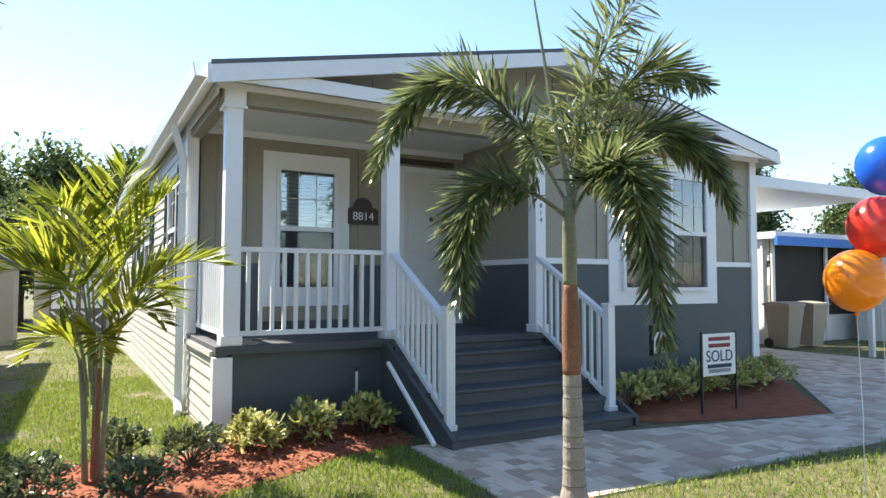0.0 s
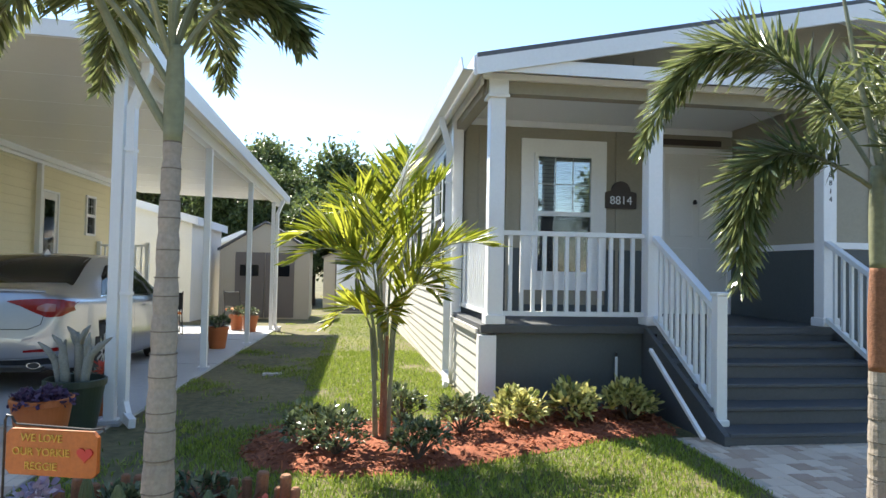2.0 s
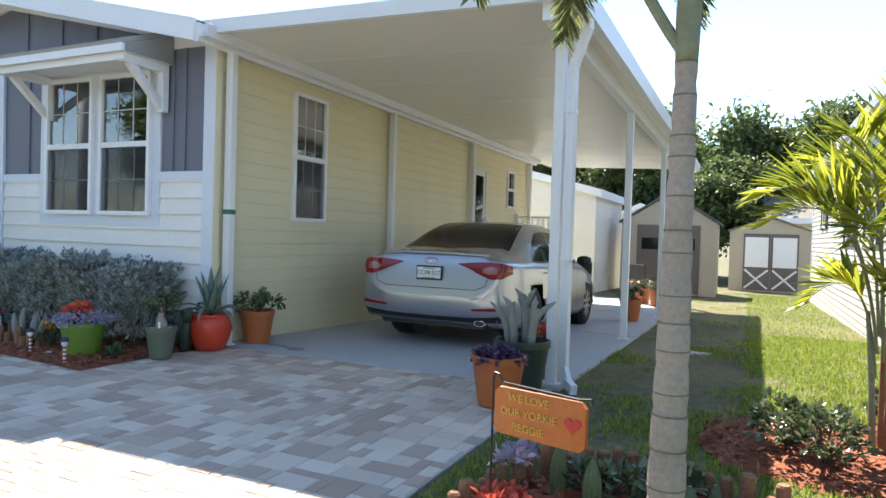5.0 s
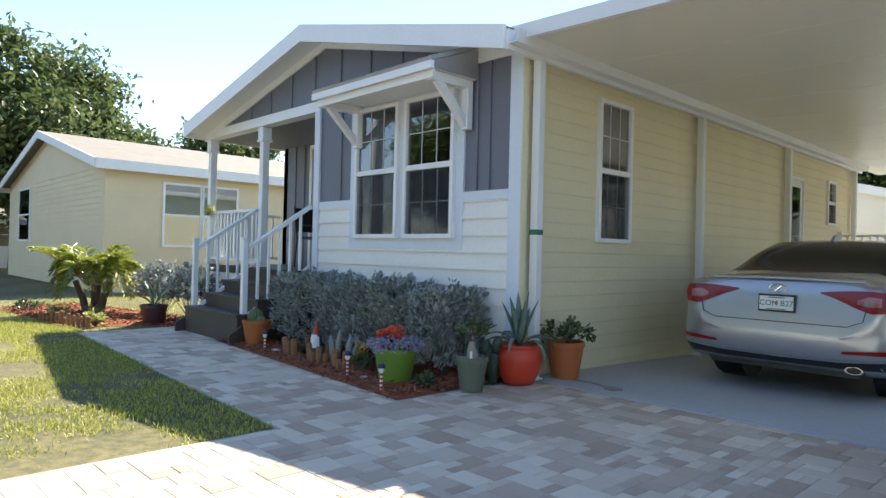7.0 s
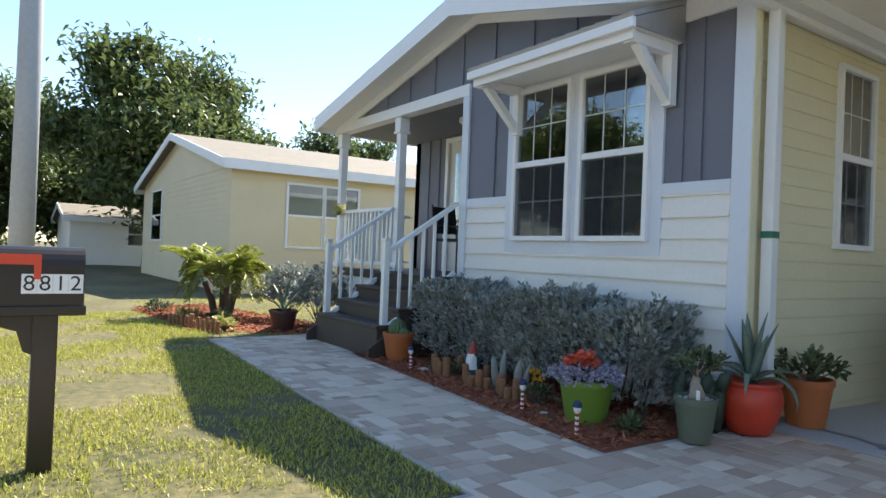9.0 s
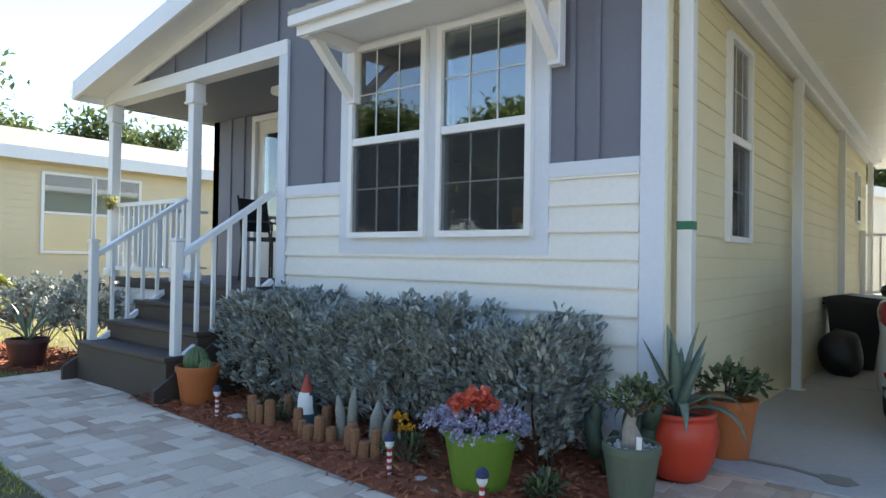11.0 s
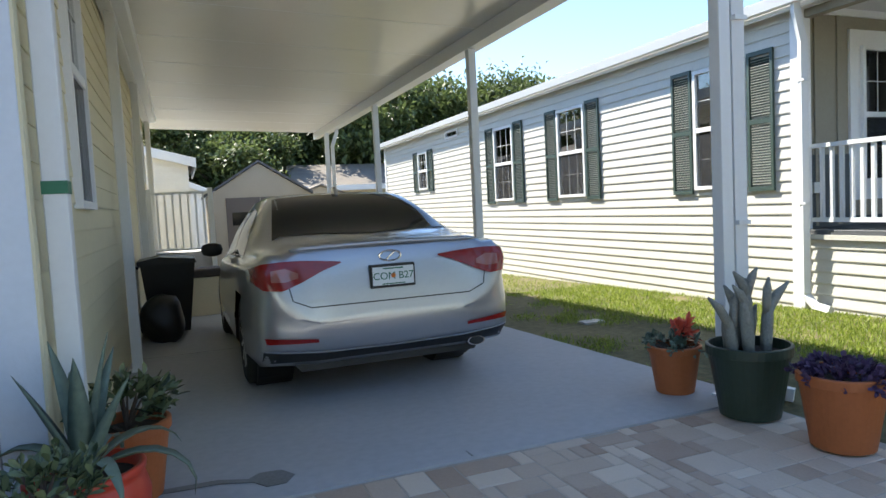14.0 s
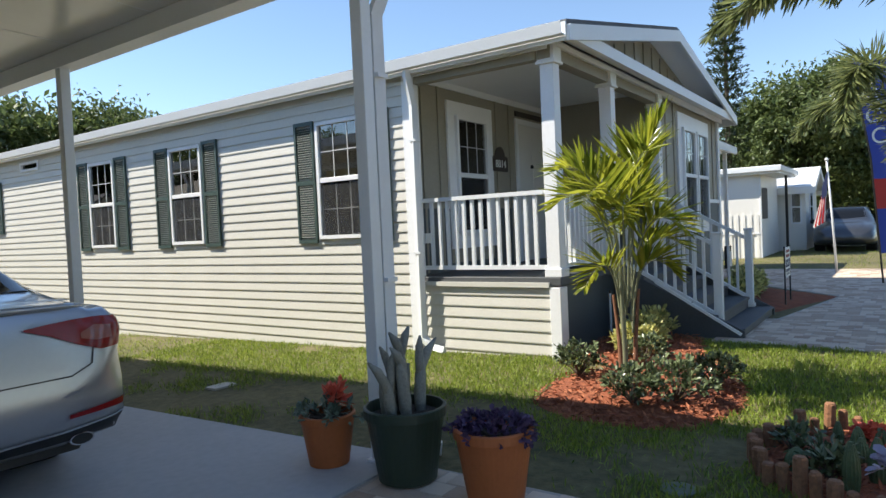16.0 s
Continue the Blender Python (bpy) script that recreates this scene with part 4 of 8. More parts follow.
siding(sk, "x", X1 + 0.018, -1, (0.62, -0.25, 2.24, 0.69), [], 0.122, M["taupe_vinyl"], lap=0.013)
boxp("ceiling_porch_taupe_house", (X1, 0.5, 3.2), (10.55, 2.395, 3.225), M["white"], label="white porch ceiling", kind="structure", category="ceiling")
bt = thing("porch_beams", (0, 0, 0), "tan and white porch beams", "trim", kind="structure")
boxp("front_beam", (X1 + 0.03, 0.54, 3.02), (10.56, 0.68, 3.197), M["tan_board"], bt)
boxp("front_trim", (X1 - 0.02, 0.5, 3.14), (XE1, 0.538, 3.225), M["white"], bt)
boxp("side_beam", (X1 + 0.01, 0.69, 3.02), (X1 + 0.13, 2.395, 3.197), M["tan_board"], bt)
boxp("side_trim", (X1 - 0.03, 0.55, 3.1), (X1 - 0.001, 2.24, 3.185), M["white"], bt)
boxp("wall_cornice", (X1 + 0.14, 2.37, 3.12), (10.55, 2.398, 3.197), M["white"], bt)
for x in (7.0, 8.6, 10.5):
    porch_post("porch_post", x, 0.6, 0.8, 3.195, 0.15, "square white porch post with capital and base")
pr = thing("porch_railing", (0, 0, 0), "white porch railing with square balusters", "railing")
railing(pr, (7.05, 0.62), (8.52, 0.62), 0.9, 1.68, 0.9, 1.68, gap=0.11, baluster=0.035)
railing(pr, (6.97, 0.7), (6.97, 2.25), 0.9, 1.68, 0.9, 1.68, gap=0.11, baluster=0.035)
for x in (8.6, 10.46):
    rl = thing("stair_railing", (x, -0.62, 0), "white stair railing with square newel post", "railing", "stair railings")
    railing(rl, (0, 0.04), (0, 1.14), 0.24, 1.04, 0.88, 1.66, gap=0.11, baluster=0.03)
    boxp("newel_post", (-0.045, -0.045, 0.101), (0.045, 0.045, 1.14), M["white_alu"], rl, bevel=0.004)
    boxp("post_cap", (-0.055, -0.055, 1.141), (0.055, 0.055, 1.17), M["white_alu"], rl, bevel=0.006)
    boxp("post_base", (-0.06, -0.06, 0.1), (0.06, 0.06, 0.15), M["white_alu"], rl, bevel=0.006)
st = thing("front_steps", (9.53, 0.5, 0), "grey painted front steps", "stairs", kind="structure")
for i in range(5):
    z = 0.8 - 0.14 * (i + 1)
    boxp("tread", (-1.0, -0.275 * (i + 1) - 0.02, z - 0.035), (1.0, -0.275 * i - 0.001, z), M["deck_grey"], st, bevel=0.006)
    boxp("riser", (-0.99, -0.275 * (i + 1), -0.02), (0.99, -0.275 * i - 0.002, z - 0.036), M["deck_grey"], st)
for x in (-1.025, 1.025):
    bm = prism(bmesh.new(), [(-1.4, -0.02), (-1.4, 0.08), (-0.02, 0.78), (0.05, 0.78), (0.05, -0.02)], 0.045, "x", x - 0.0225)
    part("stringer", bm, M["deck_grey"], st)
part("white_conduit", bar(bmesh.new(), (-1.22, -0.5, 0.63), (-1.22, -1.4, 0.07), 0.03), M["white_alu"], st, "white conduit pipe")
roof("roof_taupe_house", X1 - 0.12, XE1 + 0.14, XR1, ZE1, ZR1, 0.28, 17.5, M["shingle"], "grey shingle roof with white fascia and gutters")
bm = prism(bmesh.new(), [(X1 + 0.1, 3.245), (XE1 - 0.1, 3.245), (XE1 - 0.1, front1(XE1 - 0.1) - 0.02), (XR1, ZR1 - 0.02), (X1 + 0.1, front1(X1 + 0.1) - 0.02)], 0.1, "y", 0.72)
part("gable_taupe_house", bm, M["tan_board"], label="tan board gable set back above a soffit", kind="structure", category="wall")
gt = thing("trim_gable_taupe_house", (0, 0, 0), "white eave return and gable trim", "trim", kind="structure")
battens(gt, X1 + 0.8, XE1 - 0.8, 0.718, 3.25, lambda x: front1(x) - 0.1, 0.4, M["tan_board"])
bm = prism(bmesh.new(), [(0.28, 3.15), (0.31, 3.15), (0.31, 3.23), (0.72, 3.27), (0.72, 3.285), (0.28, 3.28)], XE1 - X1 + 0.1, "x", X1 - 0.05)
part("eave_return", bm, M["white"], gt)
boxp("soffit", (X1 - 0.1, 0.312, 3.226), (XE1 + 0.1, 0.5, 3.229), M["white"], gt)
boxp("side_soffit", (X1 - 0.115, 0.55, 3.19), (X1 - 0.031, 17.3, 3.205), M["white"], gt)
downspout(X1 - 0.08, 2.2, 3.15, -0.09, 0.0, (-0.04, -0.3), gz(2.2))


# ---- paving, beds and lawn ----
def inside(poly, x, y):
    """Which of the points (arrays) lie in a polygon."""
    x, y = np.asarray(x), np.asarray(y)
    r = np.zeros(x.shape, bool)
    for (x0, y0), (x1, y1) in zip(poly, poly[1:] + poly[:1]):
        r ^= ((y0 > y) != (y1 > y)) & (x < (x1 - x0) * (y - y0) / (y1 - y0 + 1e-12) + x0)
    return r


DRIVE = [(0.3, -4.9), (0.28, -2.6), (-5.5, -2.3), (-5.6, -0.6), (-3.75, -1.15), (0.14, -1.46), (0.14, 0.08), (3.74, 0.08), (3.76, -4.9)]
WALK1 = [(8.25, -0.6), (8.15, -2.3), (18.5, -2.6), (18.5, 9.0), (15.2, 9.0), (14.9, 0.3), (12.8, -1.5), (10.1, -1.0), (10.0, -0.6)]
BED2 = [(-3.72, -1.18), (0.12, -1.48), (0.13, -0.8), (0.13, -0.02), (-3.42, -0.02)]
BED_LEFT = [(-5.65, -1.2), (-6.6, -2.3), (-9.6, -2.5), (-10.2, -1.2), (-7.0, -0.4), (-5.7, -0.4)]
BED1 = [(5.2, 0.0), (4.92, -0.4), (4.9, -0.85), (5.05, -1.2), (5.6, -1.4), (6.3, -1.3), (7.5, -0.7), (8.3, -0.5), (8.55, 0.5), (6.95, 0.5), (6.7, -0.1), (5.9, 0.15)]
BED1R = [(10.75, -0.9), (12.75, -1.5), (14.65, 0.3), (14.65, 0.55), (10.75, 0.55)]
BED_PALM = [(4.02, -2.6), (4.1, -2.1), (4.35, -1.74), (4.75, -1.58), (5.2, -1.76), (5.5, -2.1), (5.55, -2.7), (5.3, -3.25), (4.7, -3.35), (4.2, -3.05)]
BED_PALM_R = [(8.2, -2.32), (8.7, -2.32), (8.76, -2.7), (8.4, -2.86), (8.1, -2.66)]
SLAB = [(0.1, 0.08), (3.8, 0.08), (3.8, 12.6), (0.1, 12.6)]
HOUSES = [[(6.8, 0.5), (14.8, 0.5), (14.8, 17.4), (6.8, 17.4)], [(-6.7, 0.0), (0.2, 0.0), (0.2, 12.1), (-6.7, 12.1)]]


def mound(name, poly, material, h, label):
    """A low planted bed: the outline at the ground, raised and uneven within."""
    bm = bmesh.new()
    c = Vector((sum(p[0] for p in poly) / len(poly), sum(p[1] for p in poly) / len(poly)))
    dense = []
    for (x0, y0), (x1, y1) in zip(poly, poly[1:] + poly[:1]):
        n = max(2, int(math.hypot(x1 - x0, y1 - y0) / 0.12))
        dense += [Vector((x0 + (x1 - x0) * i / n, y0 + (y1 - y0) * i / n)) for i in range(n)]
    rings = []
    for k in range(9):
        f = k / 8
        ring = []
        for i, p in enumerate(dense):
            q = p.lerp(c, f * 0.96)
            if k == 0:
                q = q + (p - c).normalized() * 0.03 * noise.noise(Vector((q.x * 5, q.y * 5, 1)))
            z = -0.006 if k == 0 else h * min(1, k / 2) + 0.018 * noise.noise(Vector((q.x * 9, q.y * 9, 0)))
            ring.append(bm.verts.new((q.x, q.y, gz(q.y) + z)))
        rings.append(ring)
    n = len(dense)
    for a, b in zip(rings, rings[1:]):
        for i in range(n):
            bm.faces.new((a[i], a[(i + 1) % n], b[(i + 1) % n], b[i]))
    bm.faces.new(rings[-1])
    return part(name, bm, material, label=label, category="mulch bed", kind="structure", smooth=True)


bm = prism(bmesh.new(), DRIVE, 0.03, "z", -0.03)
driveway = part("driveway", bm, M["sand"], label="driveway and walk of tumbled tan and grey pavers", category="driveway", kind="structure")
bm = prism(bmesh.new(), WALK1, 0.03, "z", -0.03)
walkway = part("walkway", bm, M["sand"], label="paver walk and drive beside the taupe house", category="pavement", kind="structure")
boxp("gutter_strip", (-300, -5.25, -0.1), (300, -4.9, 0.0), M["concrete"], label="concrete gutter along the street", kind="structure", category="pavement")
for k, (n, poly, lab) in enumerate((("mulch_bed", BED2, "red mulch bed in front of the white boards"), ("mulch_bed", BED_LEFT, "red mulch bed beside the porch steps"), ("mulch_bed", BED1, "red mulch bed round the young palm and shrubs"), ("mulch_bed", BED1R, "red mulch bed under the front windows"), ("mulch_bed", BED_PALM, "red mulch cactus bed edged with logs"), ("mulch_bed", BED_PALM_R, "red mulch ring round the palm"))):
    mound(n, poly, M["mulch"], 0.025, lab)


def chips(polys, per, seed):
    rng = np.random.default_rng(seed)
    cs, ds = [], []
    for poly in polys:
        xs, ys = [p[0] for p in poly], [p[1] for p in poly]
        n = int((max(xs) - min(xs)) * (max(ys) - min(ys)) * per)
        x, y = rng.uniform(min(xs), max(xs), n), rng.uniform(min(ys), max(ys), n)
        k = inside(poly, x, y)
        cs.append(np.stack([x[k], y[k], np.array([gz(v) for v in y[k]]) + rng.uniform(0.012, 0.04, k.sum())], 1))
    c = np.concatenate(cs)
    d = rng.normal(0, 1, (len(c), 3)) * np.array([1, 1, 0.3])
    return leaves("mulch_chips", c, d, 0.06, 0.02, M["mulch_chip"], None, "shredded red bark mulch", category="mulch", kind="stuff", jitter=0)


chips([BED2, BED1, BED_PALM, BED_LEFT], 900, 3)


def lawn():
    """Grass blades over the open lawn, thin and short where the turf is worn."""
    green = ((3.8, -4.9, 8.2, 1.2, 3800), (3.8, 1.2, 6.9, 6.0, 2800), (3.8, 6.0, 6.9, 20, 700), (8.2, -4.9, 16, -2.2, 1500), (16, -5, 30, 4, 120))
    dry = ((-9, -4.9, 0.42, -2.2, 3200), (-12, -2.3, -5.6, 1, 600))
    for seed, areas, material, size, label in ((5, green, "grass", 0.055, "short green lawn grass with worn patches"), (6, dry, "dry_grass", 0.042, "short yellowing lawn grass with bare patches")):
        rng = np.random.default_rng(seed)
        cs = []
        for x0, y0, x1, y1, per in areas:
            n = int((x1 - x0) * (y1 - y0) * per)
            x, y = rng.uniform(x0, x1, n), rng.uniform(y0, y1, n)
            keep = np.ones(n, bool)
            for poly in (DRIVE, WALK1, BED2, BED_LEFT, BED1, BED1R, BED_PALM, BED_PALM_R, SLAB, *HOUSES):
                keep &= ~inside(poly, x, y)
            worn = np.sin(x * 1.9 + 1.3) * np.cos(y * 1.6 + 0.4) + 0.6 * np.sin(x * 4.1 + y * 3.3) + 0.35 * np.sin(x * 9.7 - y * 7.9) + rng.normal(0, 0.35, n)
            bare = np.where(x < 0.5, np.where((y > -4.1) & (y < -3.2), -0.1, 0.75), np.where((x < 5.15) & (y > -0.5), -0.75, np.where((x < 5.0) & (y > -1.6), 0.1, 1.1)))
            keep &= worn < bare
            cs.append(np.stack([x, y, np.array([gz(v) for v in y]) - 0.012], 1)[keep])
        c = np.concatenate(cs)
        d = rng.normal(0, 0.55, (len(c), 3)) + np.array([0, 0, 1.0])
        L = size * rng.uniform(0.6, 1.25, len(c))
        leaves("grass", c, d, L, 0.008, M[material], None, label, category="grass", kind="stuff", jitter=0, fold=0.1)


lawn()


# ---- car ----
def resample(rows, s):
    """Smooth values between the rows (s, values...)."""
    for i in range(len(rows) - 1):
        if rows[i][0] <= s <= rows[i + 1][0]:
            a, b = rows[i], rows[i + 1]
            p, q = rows[max(i - 1, 0)], rows[min(i + 2, len(rows) - 1)]
            t = (s - a[0]) / (b[0] - a[0])
            out = []
            for k in range(1, len(a)):
                ma = (b[k] - p[k]) / max(b[0] - p[0], 1e-6) * (b[0] - a[0])
                mb = (q[k] - a[k]) / max(q[0] - a[0], 1e-6) * (b[0] - a[0])
                if (b[k] - a[k]) * ma < 0:
                    ma = 0
                if (b[k] - a[k]) * mb < 0:
                    mb = 0
                out.append(a[k] + (3 * t * t - 2 * t ** 3) * (b[k] - a[k]) + (t ** 3 - 2 * t * t + t) * ma + (t ** 3 - t * t) * mb)
            return out
    return list(rows[-1][1:])


def sedan(name, at, rz, rx, paint, label, plate=None):
    """A four-door saloon, its tail at y = 0 and its nose at y = 4.85."""
    from mathutils.bvhtree import BVHTree
    car = thing(name, at, label, "car", rz=rz, rx=rx)
    # along the car: s, sill height, shoulder height, top height, half width low, half width shoulder, half width top
    rows = [(0.0, 0.52, 0.55, 0.56, 0.52, 0.52, 0.44), (0.006, 0.46, 0.60, 0.62, 0.63, 0.64, 0.54), (0.015, 0.41, 0.68, 0.71, 0.71, 0.72, 0.60), (0.03, 0.36, 0.79, 0.83, 0.78, 0.78, 0.64), (0.05, 0.33, 0.90, 0.96, 0.825, 0.825, 0.66), (0.075, 0.30, 0.95, 1.035, 0.855, 0.855, 0.67),
            (0.13, 0.27, 0.96, 1.055, 0.88, 0.88, 0.68), (0.25, 0.24, 0.965, 1.065, 0.9, 0.9, 0.69), (0.5, 0.2, 0.96, 1.09, 0.915, 0.915, 0.68), (0.8, 0.19, 0.955, 1.18, 0.93, 0.92, 0.66), (1.2, 0.18, 0.955, 1.35, 0.93, 0.92, 0.61), (1.6, 0.18, 0.95, 1.455, 0.93, 0.92, 0.59),
            (2.1, 0.18, 0.935, 1.485, 0.93, 0.915, 0.585), (2.7, 0.18, 0.925, 1.46, 0.93, 0.91, 0.58), (3.1, 0.18, 0.915, 1.35, 0.93, 0.905, 0.58), (3.5, 0.18, 0.90, 1.12, 0.93, 0.9, 0.62),
            (3.8, 0.18, 0.87, 0.99, 0.93, 0.89, 0.62), (4.3, 0.2, 0.78, 0.90, 0.9, 0.85, 0.58), (4.65, 0.24, 0.66, 0.76, 0.82, 0.76, 0.5), (4.8, 0.3, 0.56, 0.62, 0.68, 0.62, 0.42), (4.85, 0.4, 0.5, 0.54, 0.5, 0.5, 0.35)]
    ss = sorted({0.0, 0.003, 0.006, 0.01, 0.015, 0.022, 0.03, 0.04, 0.05, 0.062, 0.075, 0.1, 0.13, 0.18, 0.24, *np.linspace(0.3, 4.5, 43), *np.linspace(4.5, 4.85, 9)})
    bm = bmesh.new()
    grid = []
    for s in ss:
        zb, zs, zt, wb, ws, wt = resample(rows, s)
        q = min(1.0, (zs - zb) / 0.6)
        sec = [(0, zb), (wb * 0.6, zb), (wb * 0.93, zb + 0.03 * q), (wb, zb + 0.12 * q), (wb + 0.004, zb + (zs - zb) * 0.45), (wb - 0.012, zb + (zs - zb) * 0.68), (ws + 0.006, zs - 0.08 * q), (ws - 0.012, zs - 0.02 * q),
               (ws - 0.05 * q, zs + 0.012 * q), (ws + (wt - ws) * 0.45, zs + (zt - zs) * 0.48), (wt + 0.03, zt - 0.055 * q), (wt - 0.05, zt - 0.016 * q), (wt * 0.5, zt - 0.002), (0, zt)]
        pts = [(-x, z) for x, z in reversed(sec)] + sec[1:]
        grid.append([bm.verts.new((x, s, z)) for x, z in pts])
    for a, b in zip(grid, grid[1:]):
        for i in range(len(a) - 1):
            bm.faces.new((a[i], a[i + 1], b[i + 1], b[i]))
    bm.faces.new(grid[0])
    bm.faces.new(grid[-1])
    bmesh.ops.remove_doubles(bm, verts=bm.verts, dist=0.0005)
    # wheel arches are cut where the side panels meet the wheels
    for f in [f for f in bm.faces if any(math.hypot(f.calc_center_median().y - c, f.calc_center_median().z - 0.33) < 0.365 for c in (1.05, 3.85)) and abs(f.calc_center_median().x) > 0.6 and f.calc_center_median().z < 0.72]:
        bm.faces.remove(f)
    tree = BVHTree.FromBMesh(bm)
    part("body", bm, paint, car, smooth=True)

    def patch(nm, lower, upper, axis, material, lift=0.006, nu=14, nv=6, parent=car, lab=""):
        """A panel that follows the body, given by a lower and an upper line seen along an axis."""
        d = {"back": Vector((0, 1, 0)), "left": Vector((1, 0, 0)), "right": Vector((-1, 0, 0)), "top": Vector((0, 0, -1))}[axis]
        ln = lambda pts, t: [np.interp(t, np.linspace(0, 1, len(pts)), [p[k] for p in pts]) for k in (0, 1)]
        b2 = bmesh.new()
        g = []
        for i in range(nu + 1):
            row = []
            lo, up = ln(lower, i / nu), ln(upper, i / nu)
            for j in range(nv + 1):
                u, v = lo[0] + (up[0] - lo[0]) * j / nv, lo[1] + (up[1] - lo[1]) * j / nv
                o = {"back": Vector((u, -2, v)), "left": Vector((-3, u, v)), "right": Vector((3, u, v)), "top": Vector((u, v, 4))}[axis]
                hit, nrm, _, _ = tree.ray_cast(o, d)
                row.append(b2.verts.new(hit - d * lift) if hit else None)
            g.append(row)
        for a, b in zip(g, g[1:]):
            for j in range(nv):
                q = (a[j], b[j], b[j + 1], a[j + 1])
                if all(q):
                    b2.faces.new(q)
        return part(nm, b2, material, parent, lab, smooth=True)

    G = M["car_glass"]
    patch("rear_window", [(-0.69, 0.66), (0.0, 0.55), (0.69, 0.66)], [(-0.56, 1.5), (0.0, 1.55), (0.56, 1.5)], "top", G, 0.005, 20, 12)
    patch("windscreen", [(-0.5, 2.78), (0, 2.74), (0.5, 2.78)], [(-0.6, 3.5), (0, 3.62), (0.6, 3.5)], "top", G, 0.005)
    for sgn, ax in ((-1, "left"), (1, "right")):
        patch("side_window", [(1.0, 0.985), (1.6, 0.985), (1.98, 0.98)], [(1.3, 1.2), (1.6, 1.33), (1.98, 1.37)], ax, G, 0.006)
        patch("side_window", [(2.04, 0.98), (2.6, 0.975), (3.25, 0.965)], [(2.04, 1.37), (2.5, 1.36), (2.95, 1.2)], ax, G, 0.006)
        patch("chrome_trim", [(0.95, 0.968), (2.0, 0.965), (3.4, 0.948)], [(0.95, 0.98), (2.0, 0.978), (3.4, 0.96)], ax, M["chrome"], 0.008, 24, 1)
        for s0 in (2.0, 3.05):
            patch("door_gap", [(s0, 0.3), (s0 + 0.008, 0.3)], [(s0, 0.95), (s0 + 0.008, 0.95)], ax, M["black"], 0.003, 1, 14)
        for s0 in (1.35, 2.35):
            patch("door_handle", [(s0, 0.83), (s0 + 0.2, 0.83)], [(s0, 0.855), (s0 + 0.2, 0.855)], ax, paint, 0.03, 6, 2)
        m = part("mirror", lathe(bmesh.new(), [(0.03, -0.07), (0.085, -0.05), (0.1, 0.0), (0.085, 0.05), (0.03, 0.07)], 14), M["black"], car, "black door mirror", smooth=True)
        m.matrix_basis = pose(sgn * 1.0, 3.1, 1.0, 0, 0, 0) @ Matrix.Diagonal((1.1, 0.8, 1.0, 1))
        tl = patch("tail_light", [(sgn * 0.34, 0.925), (sgn * 0.46, 0.885), (sgn * 0.6, 0.82), (sgn * 0.72, 0.775), (sgn * 0.84, 0.785), (sgn * 0.9, 0.84)], [(sgn * 0.34, 0.935), (sgn * 0.46, 0.948), (sgn * 0.6, 0.958), (sgn * 0.72, 0.96), (sgn * 0.84, 0.952), (sgn * 0.9, 0.925)], "back", M["red_lamp"], 0.012, 26, 8)
        patch("tail_light_lens", [(sgn * 0.62, 0.85), (sgn * 0.7, 0.83), (sgn * 0.79, 0.835)], [(sgn * 0.62, 0.88), (sgn * 0.7, 0.915), (sgn * 0.79, 0.905)], "back", M["clear_lamp"], 0.016, 10, 4, tl)
        patch("reflector", [(sgn * 0.52, 0.43), (sgn * 0.84, 0.445)], [(sgn * 0.52, 0.452), (sgn * 0.85, 0.485)], "back", M["red_lamp"], 0.012, 8, 2)
    patch("bumper_chrome_line", [(-0.86, 0.392), (-0.5, 0.357), (0, 0.347), (0.5, 0.357), (0.86, 0.392)], [(-0.86, 0.402), (-0.5, 0.368), (0, 0.358), (0.5, 0.368), (0.86, 0.402)], "back", M["chrome"], 0.01, 20, 1)
    bm = bmesh.new()
    prism(bm, [(-0.62, 0.225), (-0.7, 0.325), (0.7, 0.325), (0.62, 0.225)], 0.5, "y", 0.14)
    part("lower_valance", bm, M["black"], car)
    patch("bumper_insert", [(-0.86, 0.315), (-0.5, 0.3), (0, 0.3), (0.5, 0.3), (0.86, 0.315)], [(-0.86, 0.39), (-0.5, 0.355), (0, 0.345), (0.5, 0.355), (0.86, 0.39)], "back", M["black"], 0.008, 30, 4)
    lip = [(x, 0.058 + 0.07 * x * x, 1.04 - 0.03 * x * x) for x in (-0.66 + 0.066 * k for k in range(21))]
    part("boot_lip", tube(bmesh.new(), lip, [0.006] + [0.017] * 19 + [0.006], 10), paint, car, smooth=True)
    for a, b in (((-0.62, 0.655), (0.62, 0.655)),):
        patch("boot_gap", [(-0.66, 0.70), (-0.55, 0.652), (0.55, 0.652), (0.66, 0.70)], [(-0.66, 0.708), (-0.55, 0.66), (0.55, 0.66), (0.66, 0.708)], "back", M["black"], 0.004, 30, 1)
    for sgn in (-1, 1):
        patch("boot_gap", [(sgn * 0.66, 0.705), (sgn * 0.70, 0.9)], [(sgn * 0.668, 0.705), (sgn * 0.708, 0.9)], "back", M["black"], 0.004, 8, 1)
    patch("spoiler_lip", [(-0.62, 0.13), (0, 0.1), (0.62, 0.13)], [(-0.62, 0.2), (0, 0.17), (0.62, 0.2)], "top", paint, 0.02, 16, 4)
    by = tree.ray_cast(Vector((0, -2, 0.95)), Vector((0, 1, 0)))[0].y - 0.006
    bm = tube(bmesh.new(), [(0.075 * math.cos(k * math.pi / 12), by, 0.95 + 0.036 * math.sin(k * math.pi / 12)) for k in range(25)], 0.006, 6)
    bar(bm, (-0.03, by, 0.925), (0.03, by, 0.975), 0.012, 0.008)
